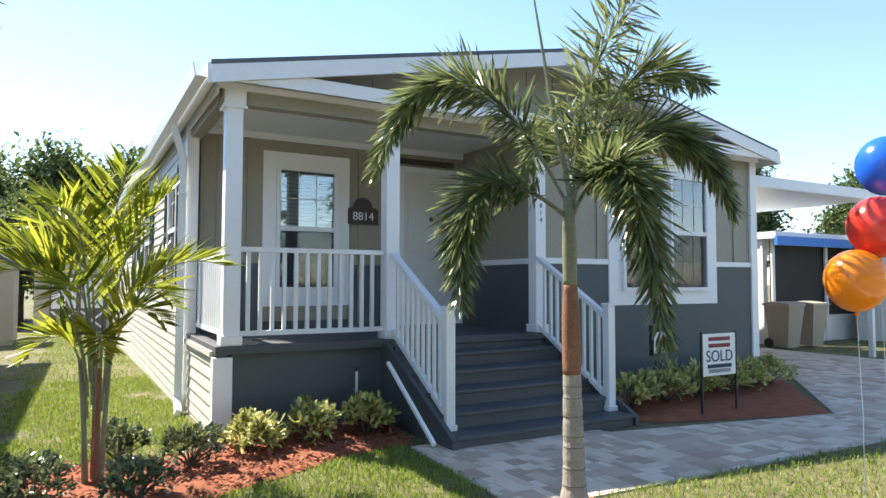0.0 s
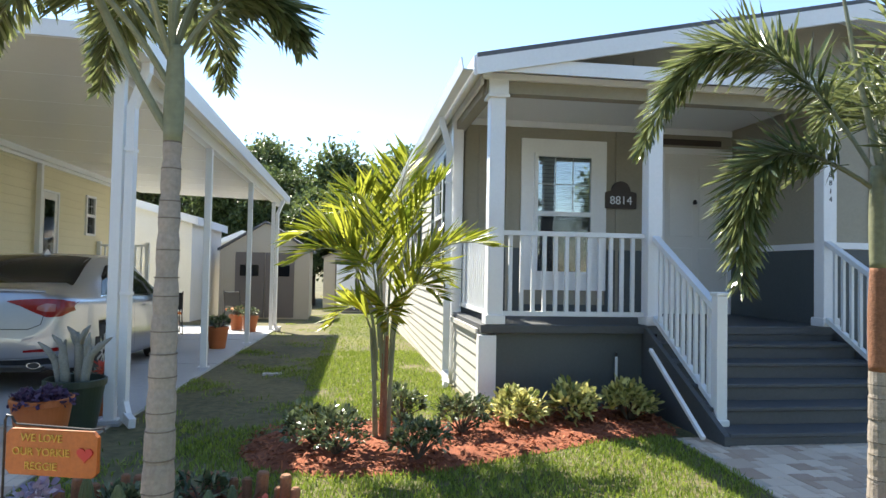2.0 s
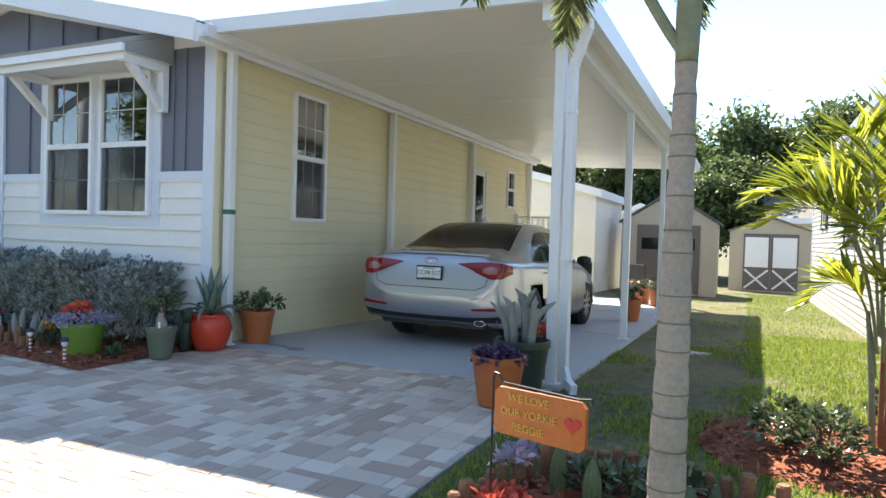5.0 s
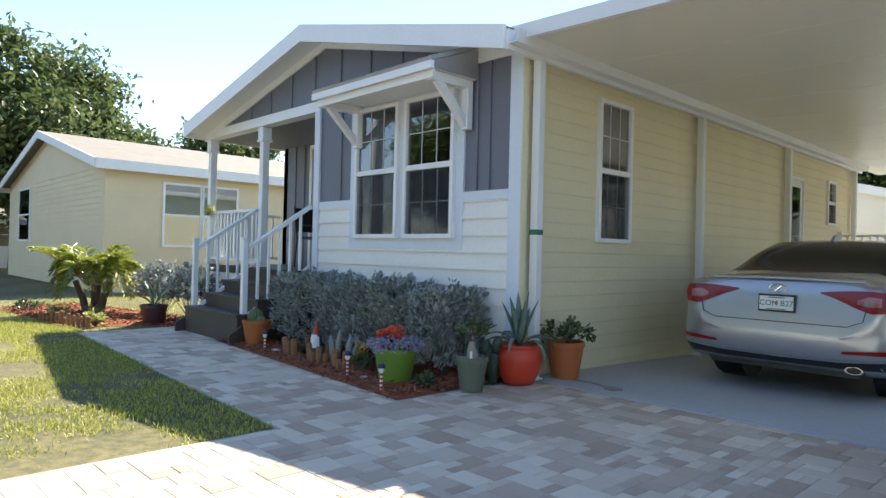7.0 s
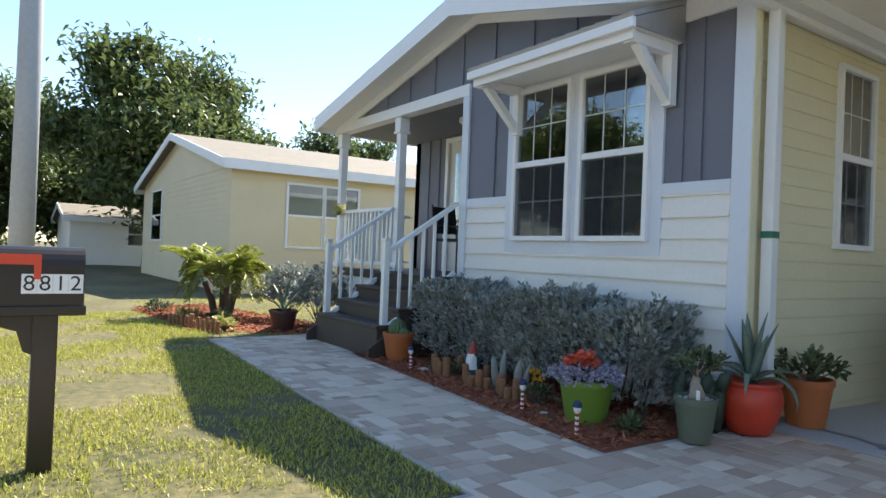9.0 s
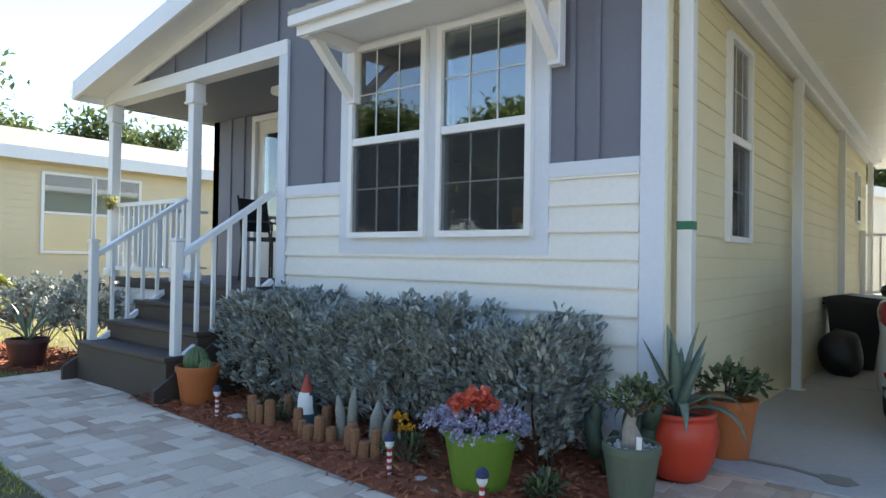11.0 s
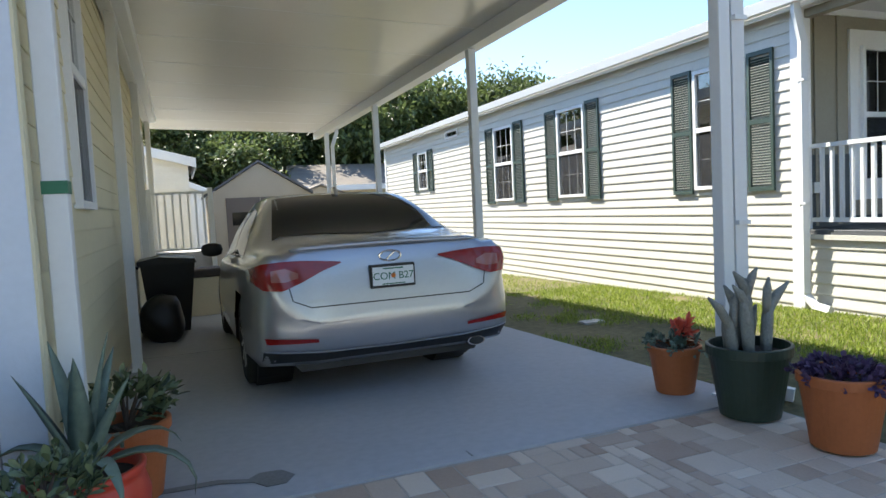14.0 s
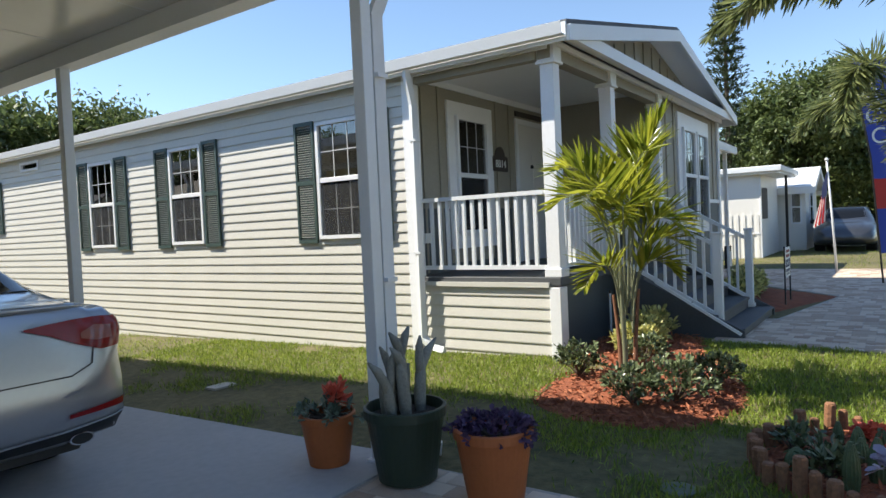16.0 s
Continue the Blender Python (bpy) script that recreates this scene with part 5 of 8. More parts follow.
    part("badge", bm, M["chrome"], car, "oval chrome badge")
    patch("trim_badge", [(-0.58, 0.685), (-0.47, 0.685)], [(-0.58, 0.705), (-0.47, 0.705)], "back", M["metal_grey"], 0.006, 4, 2)
    hit = tree.ray_cast(Vector((0, -2, 0.8)), Vector((0, 1, 0)))[0].y
    pl = boxp("number_plate", (-0.155, hit - 0.028, 0.74), (0.155, hit + 0.03, 0.895), M["black"], car, "number plate in a black frame", bevel=0.004)
    boxp("plate_face", (-0.142, hit - 0.032, 0.757), (0.142, hit - 0.0285, 0.878), M["plate"], pl)
    if plate:
        text("plate_text", plate, 0.068, pose(0, hit - 0.033, 0.815), M["plate_green"], pl, depth=0.0015)
        boxp("plate_base_line", (-0.08, hit - 0.0335, 0.761), (0.08, hit - 0.032, 0.768), M["plate_green"], pl)
        boxp("plate_line", (-0.07, hit - 0.0335, 0.862), (0.07, hit - 0.032, 0.871), M["plate_green"], pl)
        part("plate_emblem", lathe(bmesh.new(), [(0.016, 0), (0.016, 0.002)], 12), M["orange"], pl).matrix_basis = pose(0.0, hit - 0.0325, 0.818, 90)
    ex = part("exhaust", tube(bmesh.new(), [(0, 0.0, 0), (0, 0.36, 0)], [0.045, 0.045], 16), M["chrome"], car, "chrome oval exhaust tip")
    ex.matrix_basis = pose(0.6, 0.05, 0.3) @ Matrix.Diagonal((1.5, 1, 0.75, 1))
    # black disc over the closed end, painting the shade of a hollow pipe
    part("exhaust_hollow_shade", lathe(bmesh.new(), [(0.001, 0), (0.037, 0), (0.037, 0.002)], 14), M["black"], ex).matrix_basis = pose(0, -0.0015, 0, 90)
    part("aerial", prism(bmesh.new(), [(1.5, 1.43), (1.72, 1.44), (1.62, 1.52), (1.55, 1.49)], 0.03, "x", -0.015), paint, car)
    for c in (1.05, 3.85):
        for sgn in (-1, 1):
            wl = part("wheel", lathe(bmesh.new(), [(0.2, -0.1), (0.29, -0.11), (0.33, -0.09), (0.338, -0.04), (0.338, 0.04), (0.33, 0.09), (0.29, 0.11), (0.2, 0.1)], 32), M["rubber"], car, "black tyre on an alloy rim", smooth=True)
            wl.matrix_basis = pose(sgn * 0.8, c, 0.338, 0, 90 * sgn, 0)
            bm = lathe(bmesh.new(), [(0.225, 0.06), (0.225, 0.1), (0.205, 0.1), (0.2, 0.07), (0.03, 0.07)], 28)
            part("rim", bm, M["alloy"], wl, smooth=False)
            bm = bmesh.new()
            for k in range(10):
                a = 2 * math.pi * k / 10
                bar(bm, (0.03 * math.cos(a), 0.03 * math.sin(a), 0.09), (0.205 * math.cos(a), 0.205 * math.sin(a), 0.095), 0.03, 0.02)
            part("spokes", bm, M["alloy"], wl)
            lin = part("wheel_well", lathe(bmesh.new(), [(0.36, -0.16), (0.36, 0.1)], 24), M["black"], car)
            lin.matrix_basis = pose(sgn * 0.74, c, 0.34, 0, 90 * sgn, 0)
    return car


sedan("saloon_car", (1.96, 1.34, gz(1.3) + 0.014), 0, -1.43, M["car_paint"], "silver four-door saloon car parked under the carport", "COM B27")


# ---- plants ----
def arc(p0, p1, p2, n):
    """Points of a bow from p0 over p1 to p2."""
    p0, p1, p2 = Vector(p0), Vector(p1), Vector(p2)
    return [p0 * (1 - t) ** 2 + p1 * 2 * t * (1 - t) + p2 * t * t for t in (i / (n - 1) for i in range(n))]


def frond(plant, p0, p1, p2, n, leaf_l, leaf_w, material, stem_mat, seed, foxtail=True, start=0.15, r=0.014, droop=0.35, fwd=0.85, vee=0.35, even=False):
    """One palm frond: a tapered stem with leaflets, in a plume or in two ranks."""
    rng = np.random.default_rng(seed)
    pts = arc(p0, p1, p2, 14)
    st = part("frond", tube(bmesh.new(), pts, [r * (1 - 0.8 * i / 13) for i in range(14)], 6), stem_mat, plant)
    P = np.array([tuple(p) for p in arc(p0, p1, p2, 60)])
    T = np.gradient(P, axis=0)
    T /= np.linalg.norm(T, axis=1, keepdims=True)
    idx = np.linspace(start * 59, 58.9, n) if even else rng.uniform(start * 59, 58.9, n)
    i0 = idx.astype(int)
    c, t = P[i0] + (P[i0 + 1] - P[i0]) * (idx - i0)[:, None], T[i0]
    side = np.cross(t, np.array([0, 0, 1.0]))
    side /= np.linalg.norm(side, axis=1, keepdims=True) + 1e-9
    up = np.cross(side, t)
    if foxtail:
        a = rng.uniform(-0.75, math.pi + 0.75, n)
        d = side * np.cos(a)[:, None] + up * np.sin(a)[:, None] * 0.8 + t * 0.75
    else:
        s = np.where(np.arange(n) % 2 == 0, -1.0, 1.0) if even else np.where(rng.random(n) < 0.5, -1.0, 1.0)
        d = side * s[:, None] + up * vee + t * fwd
    d[:, 2] -= droop * rng.uniform(0.4, 1.2, n)
    f = idx / 59
    L = leaf_l * (0.55 + 0.75 * np.sin(np.clip(f * 1.05, 0, 1) * math.pi)) * rng.uniform(0.8, 1.15, n)
    leaves("plume", c, d, L, leaf_w, material, st, seed=seed, jitter=0.12, fold=0.18, blunt=foxtail, kind="stuff")
    return st


def palm_trunk(plant, h, r0, r1, lean=(0.0, 0.0), split=None):
    """A ringed trunk in bands; split: heights where grey trunk turns to brown sheath and to green crownshaft."""
    lo, mid, top = split
    for nm, z0, z1, m in (("trunk", 0.0, lo, "bark_grey"), ("sheath", lo, mid, "bark_brown"), ("crownshaft", mid, top, "crownshaft")):
        if z1 <= z0:
            continue
        pts, rad, z = [], [], z0
        while z < z1 + 1e-6:
            f = z / top
            ring = 0.012 if nm == "trunk" and int(z / 0.035) % 4 == 0 else 0.0
            bulge = 0.35 * r0 * max(0.0, 1 - z / 0.18) if nm == "trunk" else 0.0
            swell = 0.25 * r1 * math.sin(math.pi * (z - z0) / max(z1 - z0, 0.01)) if nm != "trunk" else 0.0
            pts.append((lean[0] * f, lean[1] * f, z))
            rad.append(r0 + (r1 - r0) * f + bulge + swell - ring * 0.35)
            z += 0.035
        f = z1 / top
        pts.append((lean[0] * f, lean[1] * f, z1 + 0.004))
        rad.append(r0 + (r1 - r0) * f)
        part(nm, tube(bmesh.new(), pts, rad, 18), M[m], plant, smooth=nm != "trunk")
    z, k = 0.16, 0
    while z < lo:
        f = z / top
        q = r0 + (r1 - r0) * f + 0.35 * r0 * max(0.0, 1 - z / 0.18)
        c = Vector((lean[0] * f, lean[1] * f, z))
        part("leaf_scar", tube(bmesh.new(), [c, c + Vector((0, 0, 0.005))], q + 0.0012, 18), M["leaf_scar"], plant)
        z += 0.1 + 0.035 * math.sin(k * 2.3)
        k += 1


pr = thing("foxtail_palm", (8.42, -2.47, 0), "young foxtail palm with ringed grey trunk and plumed fronds", "palm tree", "foxtail palms")
palm_trunk(pr, 1.9, 0.074, 0.03, (-0.03, 0.0), (0.82, 1.36, 1.9))
Lr, Fw = Vector((0.854, -0.517, 0)), Vector((0.517, 0.854, 0))
for k, (a, b, c, n) in enumerate((
        ((0, 0, 1.8), (-0.75, 0.05, 3.35), (-1.22, -0.1, 2.05), 620), ((0, 0, 1.75), (-0.75, -0.3, 2.35), (-0.68, -0.45, 1.27), 560), ((0, 0, 1.8), (0.6, 0.1, 2.9), (0.98, 0.0, 1.82), 560),
        ((0, 0, 1.85), (0.35, 0.2, 3.1), (0.95, 0.35, 2.7), 420), ((0, 0, 1.78), (0.25, -0.5, 2.55), (0.36, -0.65, 1.05), 620), ((0, 0, 1.8), (0.2, -0.45, 2.3), (0.2, -0.8, 1.75), 360),
        ((0, 0, 1.85), (0.1, 0.6, 3.0), (-0.2, 1.1, 2.2), 380), ((0, 0, 1.85), (0.05, 0.1, 2.9), (0.5, -0.2, 3.2), 320))):
    q = [Lr * v[0] + Fw * v[1] + Vector((0, 0, v[2])) for v in (a, b, c)]
    frond(pr, *q, int(n * 1.15), 0.25, 0.0165, M["palm_leaf"], M["crownshaft"], 40 + k, droop=0.75)
part("spear", tube(bmesh.new(), [(0, 0, 1.85), (-0.1, 0.05, 2.4), (-0.22, 0.1, 3.2)], [0.02, 0.014, 0.005], 8), M["crownshaft"], pr)

p2 = thing("foxtail_palm", (4.93, -2.95, 0), "taller foxtail palm with ringed pale trunk in a cactus bed", "palm tree", "foxtail palms")
palm_trunk(p2, 2.15, 0.068, 0.027, (0.02, 0.0), (1.78, 1.78, 2.15))
L2, F2 = Vector((0.976, 0.215, 0)), Vector((-0.215, 0.976, 0))
for k, (a, b, c, n) in enumerate((
        ((0, 0, 2.0), (-0.45, -0.05, 2.75), (-0.85, -0.12, 2.22), 380), ((0, 0, 2.1), (-0.35, -0.5, 3.2), (-0.55, -0.95, 2.6), 300), ((0, 0, 2.05), (0.28, -0.05, 2.65), (0.48, -0.1, 2.2), 320), ((0, 0, 2.1), (0.3, 0.4, 3.2), (0.5, 0.85, 2.6), 320),
        ((0, 0, 2.1), (-0.25, 0.75, 3.0), (-0.43, 1.4, 2.27), 460), ((0, 0, 2.1), (-0.45, 0.4, 2.95), (-0.8, 0.75, 2.32), 400), ((0, 0, 2.15), (0.1, 0.3, 3.5), (0.3, 0.8, 3.2), 280), ((0, 0, 2.05), (0.1, 0.1, 2.7), (0.3, 0.15, 2.42), 200), ((0, 0, 2.1), (0.0, -0.3, 3.4), (-0.1, -0.7, 3.1), 260), ((0, 0, 2.1), (0.1, 0.9, 3.0), (0.25, 1.5, 2.4), 340))):
    q = [L2 * v[0] + F2 * v[1] + Vector((0, 0, v[2])) for v in (a, b, c)]
    frond(p2, *q, int(n * 1.1), 0.2, 0.0165, M["palm_leaf"], M["crownshaft"], 60 + k, droop=0.75, start=0.28)
part("flower_stalk", tube(bmesh.new(), arc((0.0, 0, 1.82), (-0.12, 0, 2.0), (-0.3, -0.05, 2.4), 8), [0.018] * 8, 8), M["crownshaft"], p2, "bare green stalk")

ar = thing("areca_palm", (5.9, -0.5, 0.0), "young multi-stemmed palm with bright yellow-green fronds", "palm")
rng = random.Random(8)
for k, (x, y, h) in enumerate(((-0.05, 0.0, 0.85), (0.045, 0.03, 0.95), (0.01, -0.05, 0.8), (0.0, 0.05, 0.75))):
    part("stem", tube(bmesh.new(), [(x, y, 0), (x * 1.3, y * 1.3, 0.4), (x * 2.0, y * 2.0, h)], [0.022, 0.017, 0.012], 10), M["bark_brown"] if k > 1 else M["crownshaft"], ar)
for k, (az, out, top, tip, z0, ll) in enumerate(((300, 0.2, 1.7, 2.12, 0.7, 0.4), (345, 0.3, 1.65, 2.0, 0.7, 0.38), (140, 0.42, 1.9, 1.75, 0.7, 0.34), (178, 0.62, 1.85, 1.5, 0.65, 0.34), (205, 0.6, 1.7, 1.35, 0.6, 0.34), (5, 0.72, 1.65, 1.5, 0.65, 0.32),
        (28, 0.5, 1.6, 1.2, 0.6, 0.3), (250, 0.48, 1.6, 1.25, 0.55, 0.3), (100, 0.42, 1.8, 1.5, 0.65, 0.32), (62, 0.34, 1.85, 1.75, 0.7, 0.34), (272, 0.3, 1.25, 0.9, 0.45, 0.24), (160, 0.34, 1.25, 0.85, 0.45, 0.24), (318, 0.42, 1.4, 1.1, 0.5, 0.26), (225, 0.28, 1.85, 1.85, 0.7, 0.36))):
    a = radians(az + rng.uniform(-6, 6))
    d = Vector((math.cos(a), math.sin(a), 0))
    frond(ar, Vector((d.x * 0.05, d.y * 0.05, z0)), d * out * 0.3 + Vector((0, 0, top + 0.05)), d * (out + 0.12) + Vector((0, 0, tip)), 54, ll, 0.036, M["areca_leaf"], M["crownshaft"], 90 + k, foxtail=False, start=0.38, r=0.01, droop=0.22, fwd=1.25, vee=0.45, even=True)


def shrub(name, at, rx, ry, h, n, leaf_l, leaf_w, material, label, category="shrub", group="", seed=1, rosette=9):
    """A rounded bush of leaf rosettes round short twigs."""
    rng = np.random.default_rng(seed)
    sh = thing(name, at, label, category, group)
    bm = bmesh.new()
    m = max(8, n // rosette)
    v = rng.normal(0, 1, (m, 3))
    v /= np.linalg.norm(v, axis=1, keepdims=True)
    v[:, 2] = np.abs(v[:, 2]) * 1.0 - 0.25
    rad = rng.uniform(0.55, 1.05, m)[:, None] * (1 + 0.15 * np.sin(v[:, :1] * 5 + seed))
    c = v * rad * np.array([rx, ry, h * 0.55]) + np.array([0, 0, h * 0.45])
    c[:, 2] = np.maximum(c[:, 2], 0.03)
    for i in range(0, m, max(1, m // 14)):
        tube(bm, [(0, 0, 0), (c[i, 0] * 0.5, c[i, 1] * 0.5, c[i, 2] * 0.6), tuple(c[i])], [0.009, 0.006, 0.003], 5, False)
    part("twig", bm, M["bark"], sh, kind="stuff")
    cc = np.repeat(c, rosette, 0) + rng.normal(0, leaf_l * 0.25, (m * rosette, 3))
    dd = np.repeat(v + np.array([0, 0, 0.5]), rosette, 0) + rng.normal(0, 0.75, (m * rosette, 3))
    leaves("foliage", cc, dd, leaf_l, leaf_w, material, sh, seed=seed, jitter=0, blunt=True, kind="stuff")
    return sh


for k, (x, y, r, h) in enumerate(((5.56, -0.96, 0.27, 0.34), (6.08, 0.0, 0.22, 0.32), (6.11, -1.12, 0.22, 0.3), (6.53, -0.42, 0.21, 0.35), (5.4, -0.7, 0.2, 0.32))):
    shrub("gardenia_shrub", (x, y, 0.02), r, r, h, 620, 0.05, 0.024, M["shrub_leaf"], "low dark green glossy shrub in red mulch", group="low shrubs by the palm", seed=20 + k)
for k, (x, y, r, h) in enumerate(((7.02, -0.2, 0.21, 0.33), (7.54, -0.1, 0.2, 0.37), (8.1, -0.02, 0.2, 0.38), (11.0, -0.35, 0.27, 0.44), (11.6, -0.3, 0.28, 0.46), (12.2, -0.25, 0.27, 0.44), (12.8, -0.2, 0.27, 0.44), (13.3, -0.1, 0.27, 0.44), (13.9, 0.0, 0.27, 0.42))):
    shrub("variegated_shrub", (x, y, 0), r, r, h, 520, 0.085, 0.036, M["varieg_leaf"], "yellow and green variegated shrub against dark boards", group="variegated shrubs", seed=40 + k, rosette=7)


def hedge():
    rng = np.random.default_rng(77)
    hd = thing("silver_hedge", (-1.7, -0.4, 0), "dense silver-grey buttonwood hedge against white boards", "hedge")
    m = 1600
    x, y = rng.uniform(-1.55, 1.47, m), rng.uniform(-0.28, 0.34, m)
    top = 0.76 + 0.07 * np.sin(x * 4.3) + 0.04 * np.sin(x * 9.1 + 2) + rng.normal(0, 0.035, m)
    z = top * np.sqrt(rng.uniform(0.03, 1, m))
    edge = rng.random(m)
    y = np.where(edge < 0.55, -0.28 - 0.06 * np.sin(x * 5.1 + 1) * np.sin(z * 5 + x) - 0.03 * np.sin(x * 11) + rng.normal(0, 0.03, m), y)
    x = np.where(edge > 0.93, 1.45 + rng.normal(0, 0.04, m), x)
    z = np.where((edge > 0.55) & (edge < 0.82), top, z)
    c = np.stack([x, y, np.maximum(z, 0.14)], 1)
    out = np.stack([np.where(np.abs(x) > 1.35, np.sign(x) * 0.7, 0), np.where(y < -0.2, -0.8, 0.1), 0.95 + 0 * z], 1)
    bm = bmesh.new()
    for i in range(0, m, 30):
        b = (c[i, 0] * 0.97, c[i, 1] * 0.4, 0.0)
        tube(bm, [b, tuple((np.array(b) + c[i]) / 2 + rng.normal(0, 0.02, 3)), tuple(c[i])], [0.012, 0.008, 0.004], 5, False)
    part("branch", bm, M["bark"], hd, kind="stuff")
    k = 17
    cc = np.repeat(c, k, 0) + rng.normal(0, 0.02, (m * k, 3))
    dd = np.repeat(out + rng.normal(0, 0.35, out.shape), k, 0) + rng.normal(0, 0.5, (m * k, 3))
    leaves("foliage", cc, dd, 0.06, 0.023, M["silver_leaf"], hd, seed=78, jitter=0, blunt=True, kind="stuff")


hedge()
for k, (x, y) in enumerate(((-6.35, -0.45), (-7.1, -0.6))):
    shrub("silver_shrub", (x, y, 0), 0.55, 0.45, 1.0, 3600, 0.06, 0.025, M["silver_leaf"], "silver-grey shrub beside the porch", seed=70 + k, rosette=11)


def pot(name, at, r, h, material, label, bulge=False):
    p = thing(name, at, label, "plant pot")
    prof = [(r * 0.66, 0), (r * 0.7, 0.004), (r * 0.94, h * 0.86), (r * 0.96, h * 0.865), (r, h * 0.87), (r, h - 0.005), (r - 0.006, h), (r - 0.018, h), (r - 0.022, h * 0.8), (r - 0.03, h * 0.78)]
    if bulge:
        prof = [(r * 0.62, 0), (r * 0.7, 0.006), (r * 0.9, h * 0.25), (r * 1.04, h * 0.55), (r * 1.06, h * 0.7), (r * 0.98, h * 0.86), (r * 0.93, h * 0.9), (r, h * 0.93), (r * 1.01, h - 0.006), (r - 0.006, h), (r - 0.02, h), (r - 0.024, h * 0.8), (r - 0.03, h * 0.78)]
    part("bowl", lathe(bmesh.new(), prof, 40), material, p, smooth=bulge)
    part("soil", lathe(bmesh.new(), [(r - 0.024, h * 0.78), (r - 0.024, h * 0.86), (r * 0.4, h * 0.89)], 24), M["soil"], p)
    return p


def blade(bm, base, az, length, width, rise, bend, n=8):
    """A thick tapering succulent leaf with a keel."""
    d = Vector((math.cos(az), math.sin(az), 0))
    s = Vector((-d.y, d.x, 0))
    rings = []
    for i in range(n + 1):
        t = i / n
        a = rise - bend * t * t
        pos = Vector(base) if not rings else prev + (d * math.cos(a) + Vector((0, 0, 1)) * math.sin(a)) * (length / n)
        prev = pos
        wdt = width * (0.55 + 0.6 * math.sin(min(1, t * 1.7) * math.pi / 2) - 0.2) * max(0.02, (1 - t) ** 0.75)
        u = Vector((0, 0, 1)) * math.cos(a) - d * math.sin(a)
        rings.append((pos, [bm.verts.new(pos + s * wdt + u * wdt * 0.35), bm.verts.new(pos - u * wdt * 0.28), bm.verts.new(pos - s * wdt + u * wdt * 0.35), bm.verts.new(pos + u * wdt * 0.05)]))
    for (_, a), (_, b) in zip(rings, rings[1:]):
        for k in range(4):
            bm.faces.new((a[k], a[(k + 1) % 4], b[(k + 1) % 4], b[k]))
    bm.faces.new(rings[0][1])
    return bm


pt = pot("red_pot", (0.29, -0.16, 0.012), 0.2, 0.36, M["red_pot"], "round-bellied red glazed pot at the corner of the house", True)
ag = thing("agave", (0.29, -0.16, 0.33), "blue-green agave with arching pointed leaves in a red pot", "succulent")
rng = random.Random(4)
for k in range(14):
    az = k * 2.4
    if k < 7:
        lf = blade(bmesh.new(), (0, 0, 0), az, 0.54 - 0.02 * k, 0.07, 1.4 - 0.06 * k, 0.08)
    else:
        lf = blade(bmesh.new(), (0, 0, 0.02), az, 0.46 + rng.uniform(-0.06, 0.06), 0.052, 0.8 - 0.05 * (k - 7), 1.7 + 0.08 * (k - 7))
    part("leaf", lf, M["agave"], ag, smooth=True)
pot("terracotta_pot", (0.385, 0.42, 0.012), 0.185, 0.35, M["terracotta"], "terracotta pot on a saucer by the house wall")
shrub("potted_shrub", (0.385, 0.42, 0.3), 0.22, 0.22, 0.28, 260, 0.075, 0.035, M["shrub_leaf"], "leafy green plant in a terracotta pot", seed=11)
pot("sage_pot", (0.26, -0.74, 0.012), 0.14, 0.29, M["sage_pot"], "sage green pot filled with pebbles")
bs = shrub("bonsai_plant", (0.26, -0.74, 0.42), 0.17, 0.16, 0.2, 420, 0.045, 0.02, M["shrub_leaf"], "small bushy desert rose with a swollen stem", "potted plant", seed=12)
part("trunk", tube(bmesh.new(), [(0, 0, -0.17), (0.005, 0, -0.1), (-0.01, 0, -0.03), (0.01, 0, 0.06)], [0.055, 0.05, 0.03, 0.015], 12), M["bark_grey"], bs, smooth=True)
boxp("plant_tag", (0.32, -0.83, 0.3), (0.346, -0.827, 0.36), M["plate"], label="white plant tag stuck in the pebbles", category="tag")
st = thing("pot_pebbles", (0.26, -0.74, 0.27), "black and white pebbles on the pot soil", "pebbles", kind="stuff")
bm = bmesh.new()
for k in range(46):
    a, r = rng.uniform(0, 6.28), 0.12 * math.sqrt(rng.random())
    bmesh.ops.create_icosphere(bm, subdivisions=1, radius=rng.uniform(0.01, 0.016), matrix=Matrix.Translation((r * math.cos(a), r * math.sin(a), 0.01)))
part("pebbles", bm, M["stone"], st)
pot("lime_pot", (-0.43, -1.02, 0.012), 0.2, 0.31, M["green_pot"], "lime green pot of lilac and red flowers")
shrub("lilac_flowers", (-0.43, -1.02, 0.23), 0.29, 0.26, 0.22, 3600, 0.019, 0.014, M["lilac"], "mound of small lilac flowers in a lime green pot", "flowers", seed=13, rosette=8)
shrub("red_flowers", (-0.45, -1.05, 0.37), 0.13, 0.11, 0.13, 420, 0.035, 0.03, M["red_bloom"], "cluster of red flowers among lilac ones", "flowers", seed=14)
pot("terracotta_pot", (-3.2, -0.93, 0.012), 0.17, 0.3, M["terracotta"], "terracotta pot at the foot of the steps")


